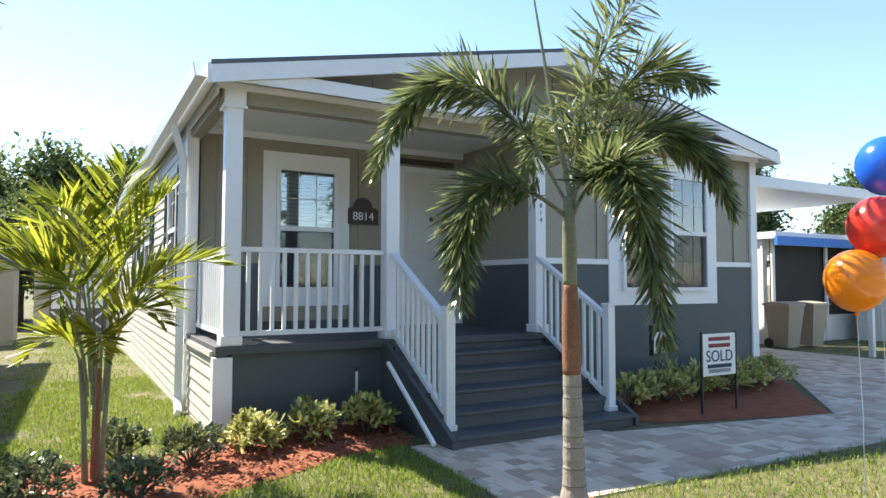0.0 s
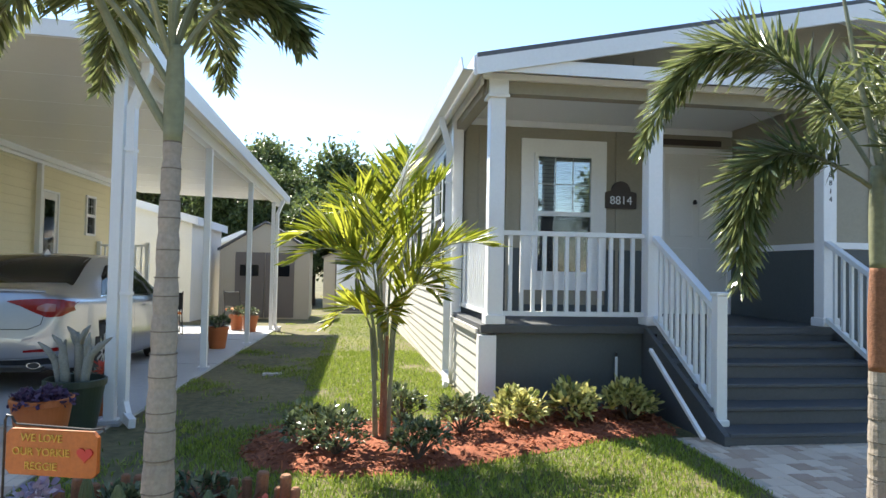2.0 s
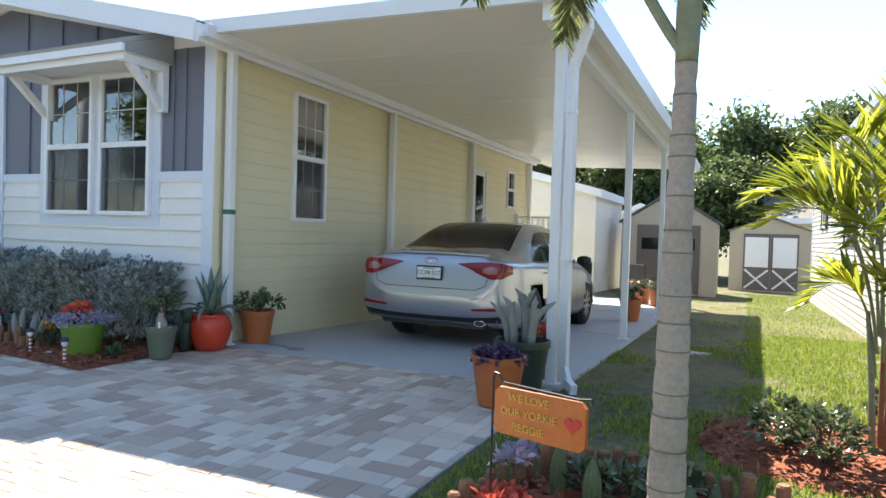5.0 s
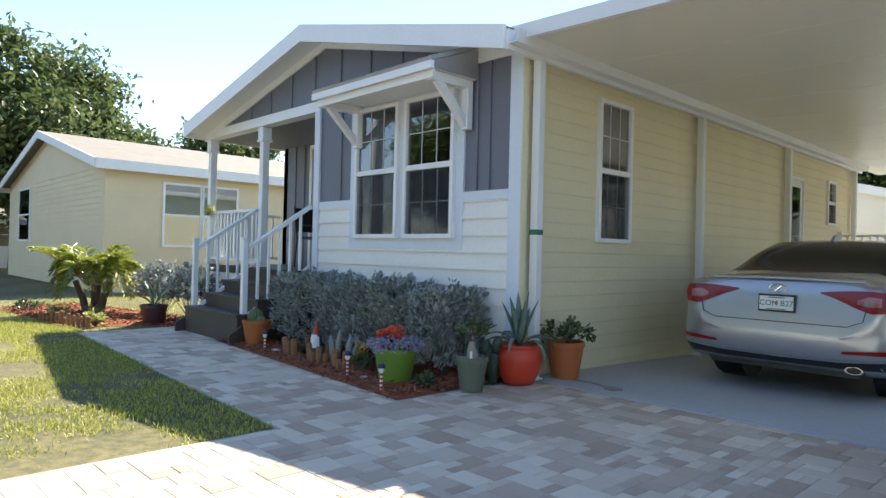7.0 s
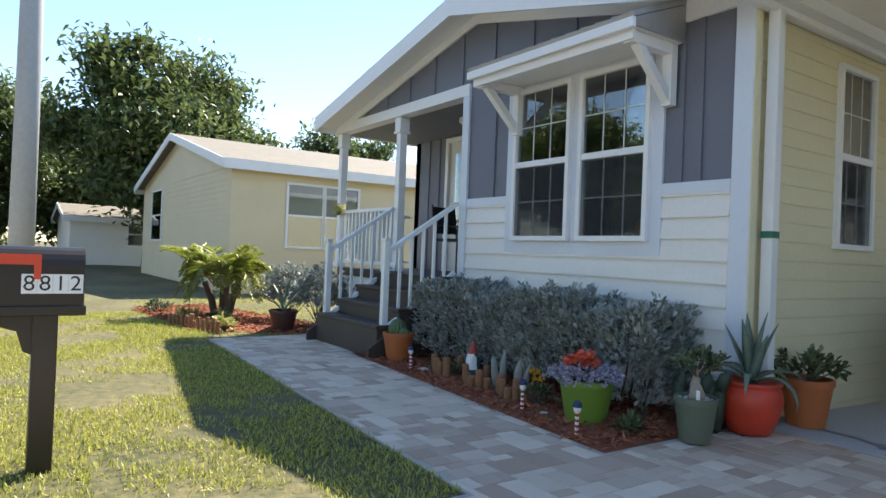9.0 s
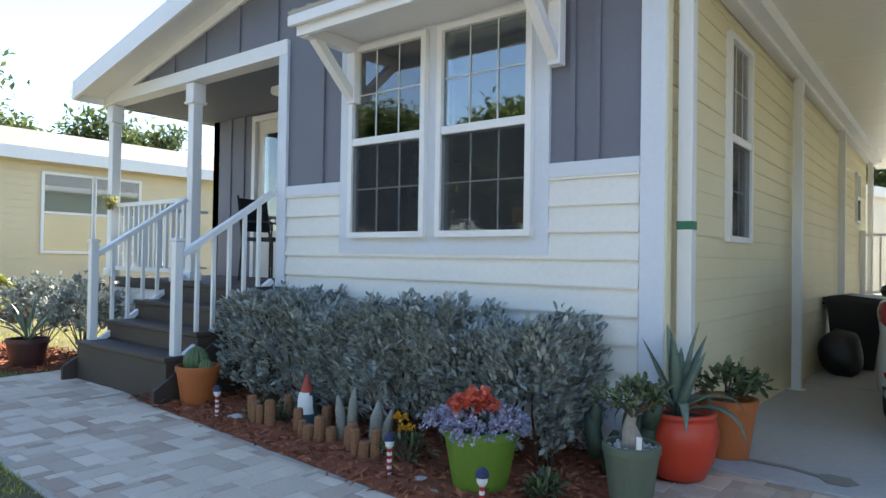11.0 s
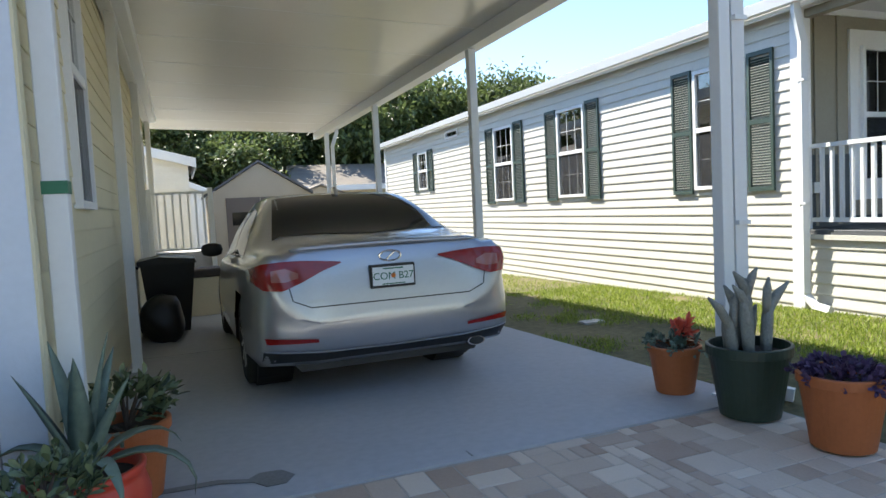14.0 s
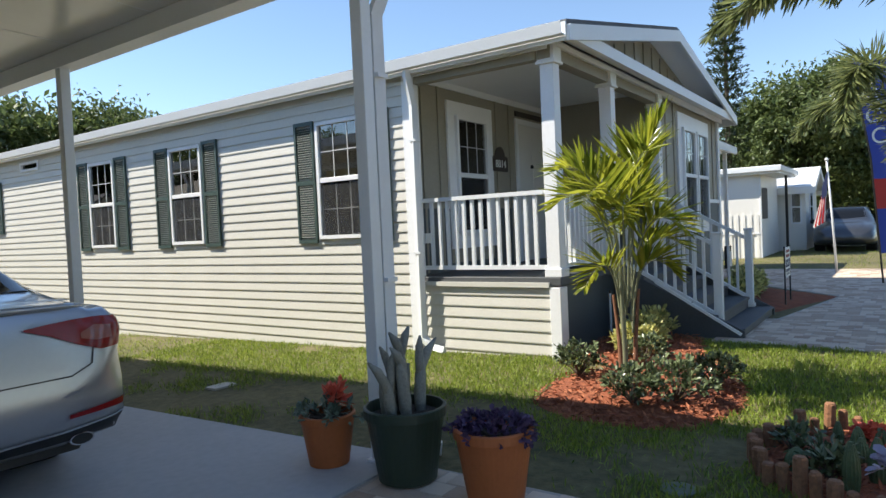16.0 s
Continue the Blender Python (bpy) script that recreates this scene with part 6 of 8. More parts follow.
def ribbed(bm, at, r, h, ribs=14):
    """A ribbed cactus body."""
    rows, n = 9, ribs * 2
    rings = []
    for i in range(rows + 1):
        t = i / rows
        rr = r * math.sin(math.pi * (0.16 + 0.84 * t * 0.98)) ** 0.6 if i < rows else 0.01
        rings.append([bm.verts.new((at[0] + rr * (1 - 0.12 * (k % 2)) * math.cos(math.pi * k / ribs), at[1] + rr * (1 - 0.12 * (k % 2)) * math.sin(math.pi * k / ribs), at[2] + h * t)) for k in range(n)])
    for a, b in zip(rings, rings[1:]):
        for k in range(n):
            bm.faces.new((a[k], a[(k + 1) % n], b[(k + 1) % n], b[k]))
    bm.faces.new(rings[0][::-1])
    bm.faces.new(rings[-1])
    return bm


def cactus(at, r, h, material="cactus", label="green ribbed cactus in a mulch bed", ribs=14):
    return part("cactus", ribbed(bmesh.new(), at, r, h, ribs), M[material], None, label, category="cactus", group="cacti")


cactus((-3.21, -0.94, 0.26), 0.1, 0.2, label="round ribbed cactus in a terracotta pot")
cactus((-3.09, -0.93, 0.26), 0.06, 0.11, label="small round cactus in a terracotta pot")
for x, y, r, h in ((4.37, -2.1, 0.04, 0.26), (4.55, -2.2, 0.045, 0.24), (4.82, -2.12, 0.04, 0.15), (4.95, -2.1, 0.04, 0.17), (5.05, -2.0, 0.03, 0.16), (4.55, -1.85, 0.06, 0.14), (4.7, -1.95, 0.05, 0.12), (5.15, -2.2, 0.04, 0.12), (4.72, -2.3, 0.03, 0.14)):
    cactus((x, y, 0.0), r, h)
for k, (x, y, r, h) in enumerate(((4.24, -2.5, 0.12, 0.12), (4.2, -2.36, 0.07, 0.09), (5.2, -2.15, 0.09, 0.1))):
    shrub("red_flowers", (x, y, 0.0), r, r, h, 300, 0.05, 0.035, M["red_bloom"], "low red flowers in the cactus bed", "flowers", seed=80 + k)
shrub("white_flower", (4.22, -2.28, 0.16), 0.06, 0.06, 0.12, 40, 0.06, 0.04, M["lilac"], "pale lilac flower in the cactus bed", "flowers", seed=83)
for k, (x, y) in enumerate(((4.6, -1.98), (4.85, -1.8), (5.1, -2.45), (4.5, -2.0))):
    shrub("bed_plant", (x, y, 0.0), 0.13, 0.13, 0.17, 130, 0.07, 0.025, M["shrub_leaf"], "small green plant in the cactus bed", seed=85 + k)


def pads(at, spec, material, label):
    """A plant of upright finger or pad shapes: (dx, dy, z0, lean, height, radius)."""
    p = thing("pad_cactus", at, label, "cactus")
    for dx, dy, z0, lean, h, r in spec:
        pts = [(dx, dy, z0), (dx + lean * 0.15, dy, z0 + h * 0.35), (dx + lean * 0.5, dy, z0 + h * 0.7), (dx + lean, dy, z0 + h)]
        part("stem", tube(bmesh.new(), pts, [r * 0.8, r, r * 0.95, r * 0.25], 9), material, p, smooth=True)
    return p


pads((-1.55, -0.93, 0.0), ((0, 0, 0, -0.05, 0.3, 0.035), (0.06, 0.02, 0, 0.02, 0.36, 0.032), (0.3, -0.02, 0, 0.03, 0.32, 0.04), (0.36, 0.0, 0, 0.06, 0.28, 0.03), (0.02, 0.05, 0, 0.0, 0.22, 0.03)), M["grey_cactus"], "grey finger cactus behind log edging")
pads((0.02, -0.42, 0.0), ((0, 0, 0, 0.02, 0.26, 0.06), (0.08, 0.02, 0.1, 0.08, 0.26, 0.05), (-0.08, -0.02, 0.1, -0.06, 0.24, 0.05), (0.1, 0.0, 0.25, 0.02, 0.16, 0.045), (-0.1, 0, 0.25, 0.0, 0.14, 0.04), (0.16, 0.03, 0.02, 0.05, 0.34, 0.05), (0.2, 0.02, 0.3, 0.06, 0.14, 0.045)), M["dark_cactus"], "dark green prickly pear at the hedge end")
pot("terracotta_pot", (3.5, 0.46, 0.008), 0.165, 0.3, M["terracotta"], "terracotta pot of small succulents by the carport post")
shrub("succulent", (3.5, 0.46, 0.25), 0.19, 0.19, 0.13, 240, 0.05, 0.02, M["agave"], "low grey-green succulents in a terracotta pot", "succulent", seed=31)
shrub("red_bromeliad", (3.55, 0.45, 0.3), 0.035, 0.035, 0.14, 26, 0.09, 0.025, M["red_bloom"], "upright red bloom among succulents", "flowers", seed=32)
pot("dark_green_pot", (3.53, -0.1, 0.012), 0.225, 0.4, M["dark_green_pot"], "large dark green pot of grey cactus")
pads((3.52, -0.1, 0.31), ((-0.1, 0.0, 0, -0.06, 0.3, 0.032), (-0.04, -0.05, 0, -0.05, 0.4, 0.034), (0.03, 0.02, 0, -0.02, 0.46, 0.034), (0.09, -0.04, 0, 0.04, 0.36, 0.033), (0.0, 0.08, 0, 0.03, 0.36, 0.03), (0.06, 0.05, 0, 0.06, 0.3, 0.028), (-0.07, 0.06, 0, -0.04, 0.26, 0.028), (-0.13, 0.0, 0.18, -0.14, 0.2, 0.026), (-0.1, 0.0, 0.2, 0.03, 0.2, 0.024),
    (-0.05, -0.05, 0.28, -0.1, 0.16, 0.024), (0.11, -0.03, 0.22, 0.17, 0.2, 0.027), (0.1, -0.04, 0.26, 0.02, 0.2, 0.024), (0.02, 0.02, 0.34, -0.09, 0.16, 0.025), (0.03, 0.02, 0.36, 0.07, 0.15, 0.024), (0.01, 0.09, 0.24, -0.08, 0.18, 0.023)), M["grey_cactus"], "tall grey finger cactus in a dark green pot")
pot("terracotta_pot", (3.53, -0.65, 0.012), 0.2, 0.36, M["terracotta"], "terracotta pot of purple petunias at the drive's edge")
shrub("purple_flowers", (3.53, -0.65, 0.29), 0.22, 0.22, 0.15, 800, 0.035, 0.025, M["purple_bloom"], "dark purple trailing flowers in a terracotta pot", "flowers", seed=33)
for k, (x, y) in enumerate(((-1.05, -0.95), (-0.97, -0.98))):
    shrub("marigold", (x, y, 0.22 - 0.05 * k), 0.035, 0.035, 0.05, 60, 0.025, 0.02, M["yellow_bloom"], "orange-yellow marigold flower in the bed", "flowers", seed=34 + k)
for k, (x, y, r, h) in enumerate(((-0.95, -1.0, 0.12, 0.2), (-2.45, -0.85, 0.13, 0.12), (-0.1, -0.95, 0.08, 0.12), (-2.2, -0.8, 0.1, 0.1))):
    shrub("bed_plant", (x, y, 0.0), r, r, h, 200, 0.06, 0.014, M["shrub_leaf"], "small leafy green plant in the mulch bed", seed=36 + k)
pt = pot("maroon_pot", (-5.98, -1.15, 0.0), 0.2, 0.3, M["maroon_pot"], "maroon pot beside the porch steps")
ag2 = thing("aloe", (-5.98, -1.15, 0.27), "grey-green aloe with upright leaves in a maroon pot", "succulent")
for k in range(12):
    part("leaf", blade(bmesh.new(), (0, 0, 0), k * 2.4, 0.5, 0.035, 1.3 - 0.06 * k, 0.3 + 0.05 * k), M["agave"], ag2, smooth=True)


def date_palm(at, seed):
    p = thing("pygmy_date_palm", at, "bushy pygmy date palm in a red mulch bed", "palm")
    rng = random.Random(seed)
    for dx, dy in ((0, 0), (0.14, 0.05), (-0.13, 0.06), (0.03, -0.12)):
        part("trunk", tube(bmesh.new(), [(dx, dy, 0), (dx * 1.6, dy * 1.6, 0.3), (dx * 2.6, dy * 2.6, 0.58)], [0.06, 0.055, 0.05], 12), M["bark"], p)
    for k in range(52):
        a = k * 2.4 + rng.uniform(-0.2, 0.2)
        o = rng.uniform(0.4, 0.85)
        d = Vector((math.cos(a), math.sin(a), 0))
        frond(p, d * 0.14 + Vector((0, 0, 0.5)), d * o * 0.7 + Vector((0, 0, 1.1 + rng.uniform(-0.2, 0.25))), d * (o + 0.15) + Vector((0, 0, rng.uniform(0.3, 1.1))), 190, 0.17, 0.02, M["date_leaf"], M["crownshaft"], seed * 50 + k, foxtail=False, r=0.008, droop=0.3)
    return p


shrub("rail_ornament", (-6.72, -0.02, 1.72), 0.09, 0.07, 0.16, 160, 0.06, 0.02, M["varieg_leaf"], "green and white bow tied to the porch rail", "ornament", seed=99)
date_palm((-7.85, -1.45, 0), 3)
for k, (x, y, r, h) in enumerate(((-7.0, -1.7, 0.2, 0.2), (-7.4, -2.1, 0.18, 0.2), (-8.9, -2.2, 0.2, 0.2), (-6.2, -1.9, 0.14, 0.2))):
    shrub("bed_plant", (x, y, 0), r, r, h, 200, 0.07, 0.03, M["varieg_leaf"] if k % 2 else M["shrub_leaf"], "small colourful plant in the side bed", seed=95 + k)


# ---- small things by the beds ----
def edging(points, seed, group):
    rng = random.Random(seed)
    for x, y in points:
        h, r = rng.uniform(0.1, 0.2), rng.uniform(0.024, 0.036)
        ob = part("edging_log", lathe(bmesh.new(), [(r, -0.02), (r, h - 0.01), (r - 0.008, h)], 10), M["log"], None, "short upright wooden edging log", category="edging log", group=group)
        ob.matrix_basis = pose(x, y, 0, rng.uniform(-4, 4), rng.uniform(-4, 4), rng.uniform(0, 90))


edging([(-2.4 + 0.075 * i, -0.98 - 0.05 * math.sin(i * 0.9) - 0.004 * i) for i in range(19) if i not in (4, 5, 12)], 2, "log edging of the hedge bed")
edging([(-2.45 + 0.1 * i, -0.8) for i in range(7)], 3, "log edging of the hedge bed")
edging([(4.1 + 0.05 * i, -2.12 + 0.075 * i) for i in range(6)] + [(4.42 + 0.075 * i, -1.71 + 0.025 * i) for i in range(5)] + [(4.85 + 0.08 * i, -1.62 - 0.045 * i) for i in range(5)] + [(5.27 + 0.05 * i, -1.86 - 0.075 * i) for i in range(4)] + [(4.08 - 0.01 * i, -2.22 - 0.085 * i) for i in range(5)], 4, "log edging of the cactus bed")
edging([(-6.0 - 0.11 * i, -2.05 - 0.03 * i) for i in range(12)], 5, "log edging of the side bed")
for x, y in ((-3.83, -1.02), (-2.67, -1.1), (-0.88, -1.22), (-0.17, -1.38)):
    s = thing("solar_light", (x, y, 0.0), "striped red and white stake light with a blue top", "garden light", "stake lights")
    for i in range(9):
        boxp("stripe", (-0.009, -0.009, i * 0.018), (0.009, 0.009, (i + 1) * 0.018), M["plate"] if i % 2 else M["heart"], s)
    part("lamp", lathe(bmesh.new(), [(0.012, 0.163), (0.024, 0.18), (0.026, 0.21), (0.016, 0.225)], 12), M["plate"], s)
    part("cap", lathe(bmesh.new(), [(0.032, 0.205), (0.03, 0.23), (0.012, 0.245)], 12), M["navy"], s)
bm = lathe(bmesh.new(), [(0.085, 0), (0.09, 0.05), (0.075, 0.12), (0.06, 0.17), (0.062, 0.2), (0.055, 0.24), (0.045, 0.26), (0.02, 0.34), (0.004, 0.38)], 18)
gn = part("garden_gnome", bm, M["gnome_blue"], None, "weathered garden gnome figure with a red hat", category="garden ornament", smooth=True)
gn.data.materials.append(M["skin_beard"])
gn.data.materials.append(M["gnome_red"])
for pgn in gn.data.polygons:
    pgn.material_index = 2 if pgn.center.z > 0.25 else (1 if pgn.center.z > 0.12 and pgn.center.y < -0.01 else 0)
gn.matrix_basis = pose(-1.98, -0.86, 0.0)
for k, (x, y, r) in enumerate(((-1.75, -1.0, 0.04), (-2.55, -1.02, 0.05), (-0.72, -1.15, 0.035), (-2.75, -0.98, 0.03), (-0.55, -1.25, 0.03))):
    bm = bmesh.new()
    bmesh.ops.create_icosphere(bm, subdivisions=2, radius=r)
    for v in bm.verts:
        v.co *= 1 + 0.2 * noise.noise(v.co * 30 + Vector((k, 0, 0)))
    o = part("garden_stone", bm, M["stone"], None, "pale rounded stone on the mulch", category="stone", group="bed stones", smooth=True)
    o.matrix_basis = pose(x, y, r * 0.35, 0, 0, k * 40) @ Matrix.Diagonal((1.4, 1, 0.6, 1))
bk = thing("wire_bicycle_ornament", (-1.25, -0.9, 0.0), "small wire bicycle ornament on a stake", "garden ornament")
for x in (-0.05, 0.06):
    part("wheel", tube(bmesh.new(), [(x + 0.045 * math.cos(a), 0, 0.28 + 0.045 * math.sin(a)) for a in (2 * math.pi * k / 16 for k in range(17))], 0.003, 5, False), M["metal_grey"], bk)
bm = bmesh.new()
tube(bm, [(0, 0, 0), (0, 0, 0.3)], 0.004, 6)
tube(bm, [(-0.05, 0, 0.28), (0.0, 0, 0.35), (0.06, 0, 0.28)], 0.003, 5)
tube(bm, [(0.0, 0, 0.35), (0.0, 0, 0.42), (0.03, 0, 0.43)], 0.003, 5)
part("frame", bm, M["metal_grey"], bk)

sg = thing("garden_sign", (4.41, -2.59, 0.145), "carved orange wooden pet sign hanging from a black hook", "sign", rz=-15)
sg.scale = (0.87, 0.87, 0.87)
out = [(-0.24, 0.33), (-0.24, 0.5), (-0.215, 0.525), (0.215, 0.525), (0.24, 0.5), (0.24, 0.33), (0.215, 0.305), (-0.215, 0.305)]
part("board", prism(bmesh.new(), out, 0.025, "y", -0.0125), M["sign_wood"], sg)
for z, tx in ((0.485, "WE LOVE"), (0.418, "OUR YORKIE"), (0.35, "REGGIE")):
    text("lettering", tx, 0.052, pose(-0.05, -0.016, z), M["gold_paint"], sg, depth=0.003)
hp = [(0.045 * math.sin(a) ** 3 * 1.1, 0.045 * (13 * math.cos(a) - 5 * math.cos(2 * a) - 2 * math.cos(3 * a) - math.cos(4 * a)) / 16) for a in (2 * math.pi * k / 24 for k in range(24))]
part("heart", prism(bmesh.new(), [(0.18 + u * 0.85, 0.42 + v * 0.85) for u, v in hp], 0.008, "y", -0.02), M["heart"], sg, "red heart")
part("hook_stake", tube(bmesh.new(), [(-0.26, 0.0, -0.22), (-0.26, 0.0, 0.56), (-0.25, 0, 0.585), (-0.225, 0, 0.58), (-0.2, 0.0, 0.545), (0.2, 0.0, 0.535), (0.26, 0, 0.545), (0.27, 0, 0.525)], 0.006, 8), M["black_metal"], sg)

# valve cover in the lawn
o = part("valve_cover", lathe(bmesh.new(), [(0.09, -0.02), (0.09, 0.004), (0.07, 0.009)], 20), M["sage_pot"], None, "round green plastic valve cover set in the lawn", category="valve cover")
o.matrix_basis = pose(4.07, -1.38, 0.0)
boxp("lawn_drain", (4.55, 3.0, gz(3) - 0.01), (4.8, 3.15, gz(3) + 0.01), M["stone"], label="small pale drain cover in the grass", category="drain")
pipe = part("standpipe", tube(bmesh.new(), [(8.2, 0.5, -0.02), (8.2, 0.5, 0.5)], 0.014, 8), M["white_alu"], None, "thin white standpipe by the dark skirting", category="pipe")
part("cap", tube(bmesh.new(), [(8.2, 0.5, 0.501), (8.2, 0.5, 0.54)], 0.01, 8), M["black"], pipe, "black cap")

# mailbox
mb = thing("mailbox", (-1.02, -4.31, 0), "dark bronze mailbox on a post with house number plates", "mailbox")
boxp("post", (-0.055, -0.055, -0.05), (0.055, 0.055, 0.8), M["bronze"], mb, bevel=0.005)
bm = prism(bmesh.new(), [(-0.05, 0.58), (-0.05, 0.79), (-0.24, 0.79), (-0.24, 0.74), (-0.12, 0.7), (-0.09, 0.6)], 0.06, "x", -0.03)
part("bracket", bm, M["bronze"], mb)
boxp("base_tray", (-0.11, -0.31, 0.78), (0.11, 0.17, 0.83), M["bronze"], mb, bevel=0.005)
out = [(-0.1, 0.831), (-0.1, 1.03)] + [(0.1 * math.cos(a), 1.03 + 0.09 * math.sin(a)) for a in (math.pi * (1 - k / 10) for k in range(11))] + [(0.1, 0.831)]
part("box", prism(bmesh.new(), out, 0.45, "y", -0.29), M["bronze"], mb)
out2 = [(u * 1.06, 0.83 + (v - 0.83) * 1.04) for u, v in out]
part("door", prism(bmesh.new(), out2, 0.03, "y", -0.325), M["bronze"], mb)
boxp("flag", (0.102, -0.24, 1.03), (0.112, -0.03, 1.08), M["red_flag"], mb, "orange-red signal flag")
boxp("flag_arm", (0.102, -0.06, 0.96), (0.112, -0.03, 1.03), M["red_flag"], mb)
for i, ch in enumerate("8812"):
    pl = boxp("number_plate", (0.101, -0.11 + 0.066 * i, 0.89), (0.106, -0.045 + 0.066 * i, 0.985), M["plate"], mb, "white number plate")
    text("digit", ch, 0.105, pose(0.107, -0.078 + 0.066 * i, 0.937, 0, 0, 90), M["black"], pl, depth=0.001)

# house number plaque and mark on the post
pq = thing("number_plaque", (9.02, 2.378, 2.13), "dark arched house number plaque on tan boards", "sign")
out = [(-0.21, 0.0), (0.21, 0.0), (0.21, 0.2), (0.16, 0.22)] + [(0.13 * math.cos(a), 0.22 + 0.13 * math.sin(a)) for a in (math.pi * k / 10 for k in range(11))] + [(-0.16, 0.22), (-0.21, 0.2)]
part("plaque", prism(bmesh.new(), out, 0.02, "y", -0.018), M["deck_brown"], pq)
text("digits", "8814", 0.15, pose(0, -0.022, 0.1), M["plate"], pq, depth=0.003)
for i, ch in enumerate("8814"):
    text("post_digit", ch, 0.075, pose(10.5, 0.523, 2.36 - 0.085 * i), M["black"], None, "small black number on the white porch post", depth=0.002, category="number")
boxp("outlet_box", (7.1, 2.34, 1.18), (7.24, 2.397, 1.3), M["plate"], label="white outlet cover on the porch wall", category="outlet", bevel=0.006)

# sold sign, leaflet box
sd = thing("sold_sign", (11.73, -0.92, 0), "white sold sign in a black metal frame", "sign", rz=0)
for x in (-0.27, 0.27):
    part("leg", bar(bmesh.new(), (x, 0, -0.05), (x, 0, 0.86), 0.02), M["black_metal"], sd)
boxp("panel", (-0.26, -0.008, 0.4), (0.26, 0.008, 0.84), M["plate"], sd, bevel=0.004)
text("sold_text", "SOLD", 0.17, pose(0, -0.01, 0.6), M["navy"], sd, depth=0.002)
for z, w, m in ((0.785, 0.17, "maroon_ink"), (0.715, 0.17, "maroon_ink"), (0.5, 0.19, "navy"), (0.45, 0.17, "grey_ink")):
    boxp("print_bar", (-w, -0.011, z - 0.02), (w, -0.0085, z + 0.02), M[m], sd)
lb = thing("leaflet_box", (11.72, -0.1, 0), "black leaflet box on a thin stake", "leaflet box")
for x in (-0.05, 0.05):
    part("stake", bar(bmesh.new(), (x, 0, -0.05), (x, 0, 0.55), 0.012), M["black_metal"], lb)
boxp("box", (-0.12, -0.03, 0.53), (0.12, 0.03, 0.88), M["black"], lb, bevel=0.006)
boxp("leaflet", (-0.1, -0.035, 0.56), (0.1, -0.0305, 0.8), M["plate"], lb)

# balloons on strings
for nm, x, y, z, m in (("red", 9.42, -3.72, 1.68, "balloon_red"), ("orange", 9.27, -3.68, 1.4, "balloon_orange"), ("blue", 9.56, -3.7, 2.02, "balloon_blue")):
    b = thing("balloon", (x, y, 0), nm + " balloon on a string by the lawn", "balloon", "balloons")
    bm = bmesh.new()
    bmesh.ops.create_uvsphere(bm, u_segments=28, v_segments=18, radius=0.15, matrix=Matrix.Translation((0, 0, z)))
    for v in bm.verts:
        if v.co.z < z:
            v.co.z = z + (v.co.z - z) * 1.15
    part("skin", bm, M[m], b, smooth=True)
    part("knot", lathe(bmesh.new(), [(0.004, z - 0.17), (0.014, z - 0.19)], 10), M[m], b)
    part("string", tube(bmesh.new(), [(0, 0, z - 0.19), (0.03, 0, z * 0.5), (0.02, 0, 0.0)], 0.002, 5), M["plate"], b)

# ---- things under and behind the carport ----
def wheelie_bin(at, material, label, h=0.95, rz=0):
    b = thing("wheeled_bin", at, label, "bin", "wheeled bins", rz=rz)
    bm = bmesh.new()
    vs = [bm.verts.new(p) for p in ((-0.2, -0.2, 0.03), (0.2, -0.2, 0.03), (0.2, 0.22, 0.03), (-0.2, 0.22, 0.03), (-0.28, -0.3, h), (0.28, -0.3, h), (0.28, 0.3, h), (-0.28, 0.3, h))]
    for f in ((0, 3, 2, 1), (4, 5, 6, 7), (0, 1, 5, 4), (1, 2, 6, 5), (2, 3, 7, 6), (3, 0, 4, 7)):
        bm.faces.new([vs[i] for i in f])
    part("body", bm, material, b)
    bm = prism(bmesh.new(), [(-0.32, h + 0.001), (-0.3, h + 0.05), (0.1, h + 0.09), (0.33, h + 0.05), (0.33, h + 0.001)], 0.62, "x", -0.31)
    part("lid", bm, material, b)
    for x in (-0.22, 0.22):
        w = part("wheel", lathe(bmesh.new(), [(0.1, -0.03), (0.11, 0.0), (0.1, 0.03)], 18), M["rubber"], b)
        w.matrix_basis = pose(x, 0.24, 0.11, 0, 90, 0)
    part("handle", bar(bmesh.new(), (-0.2, 0.34, h - 0.03), (0.2, 0.34, h - 0.03), 0.03), material, b)
    return b


wheelie_bin((0.5, 5.85, gz(5.85) + 0.014), M["black"], "black wheeled bin against the cream siding", 0.85, 90)
shb = thing("rubbish_bag", (0.43, 5.15, gz(5.15) + 0.012), "black lumpy rubbish bag on the slab", "bag")
bm = bmesh.new()
bmesh.ops.create_icosphere(bm, subdivisions=3, radius=0.24)
for v in bm.verts:
    v.co = v.co * (1 + 0.25 * noise.noise(v.co * 6)) + Vector((0, 0, 0.2))
    v.co.z = max(0.0, v.co.z * 1.2)
part("bag", bm, M["black"], shb, smooth=True)
ch = thing("deck_box", (0.86, 7.5, gz(7.5) + 0.012), "cream storage chest with a dark lid under the carport", "storage box")
boxp("chest", (-0.28, -0.25, 0), (0.3, 0.25, 0.56), M["cream_house"], ch, bevel=0.01)
boxp("lid", (-0.31, -0.28, 0.561), (0.33, 0.28, 0.68), M["deck_brown"], ch, bevel=0.02)
gt = thing("landing_railing", (0, 9.55, 0), "white aluminium railing of a side landing", "railing")
railing(gt, (0.2, 0), (1.2, 0), 0.72, 1.7, 0.72, 1.7)
for x in (0.2, 1.2):
    boxp("post", (x - 0.04, -0.04, gz(9.6)), (x + 0.04, 0.04, 1.78), M["white_alu"], gt)
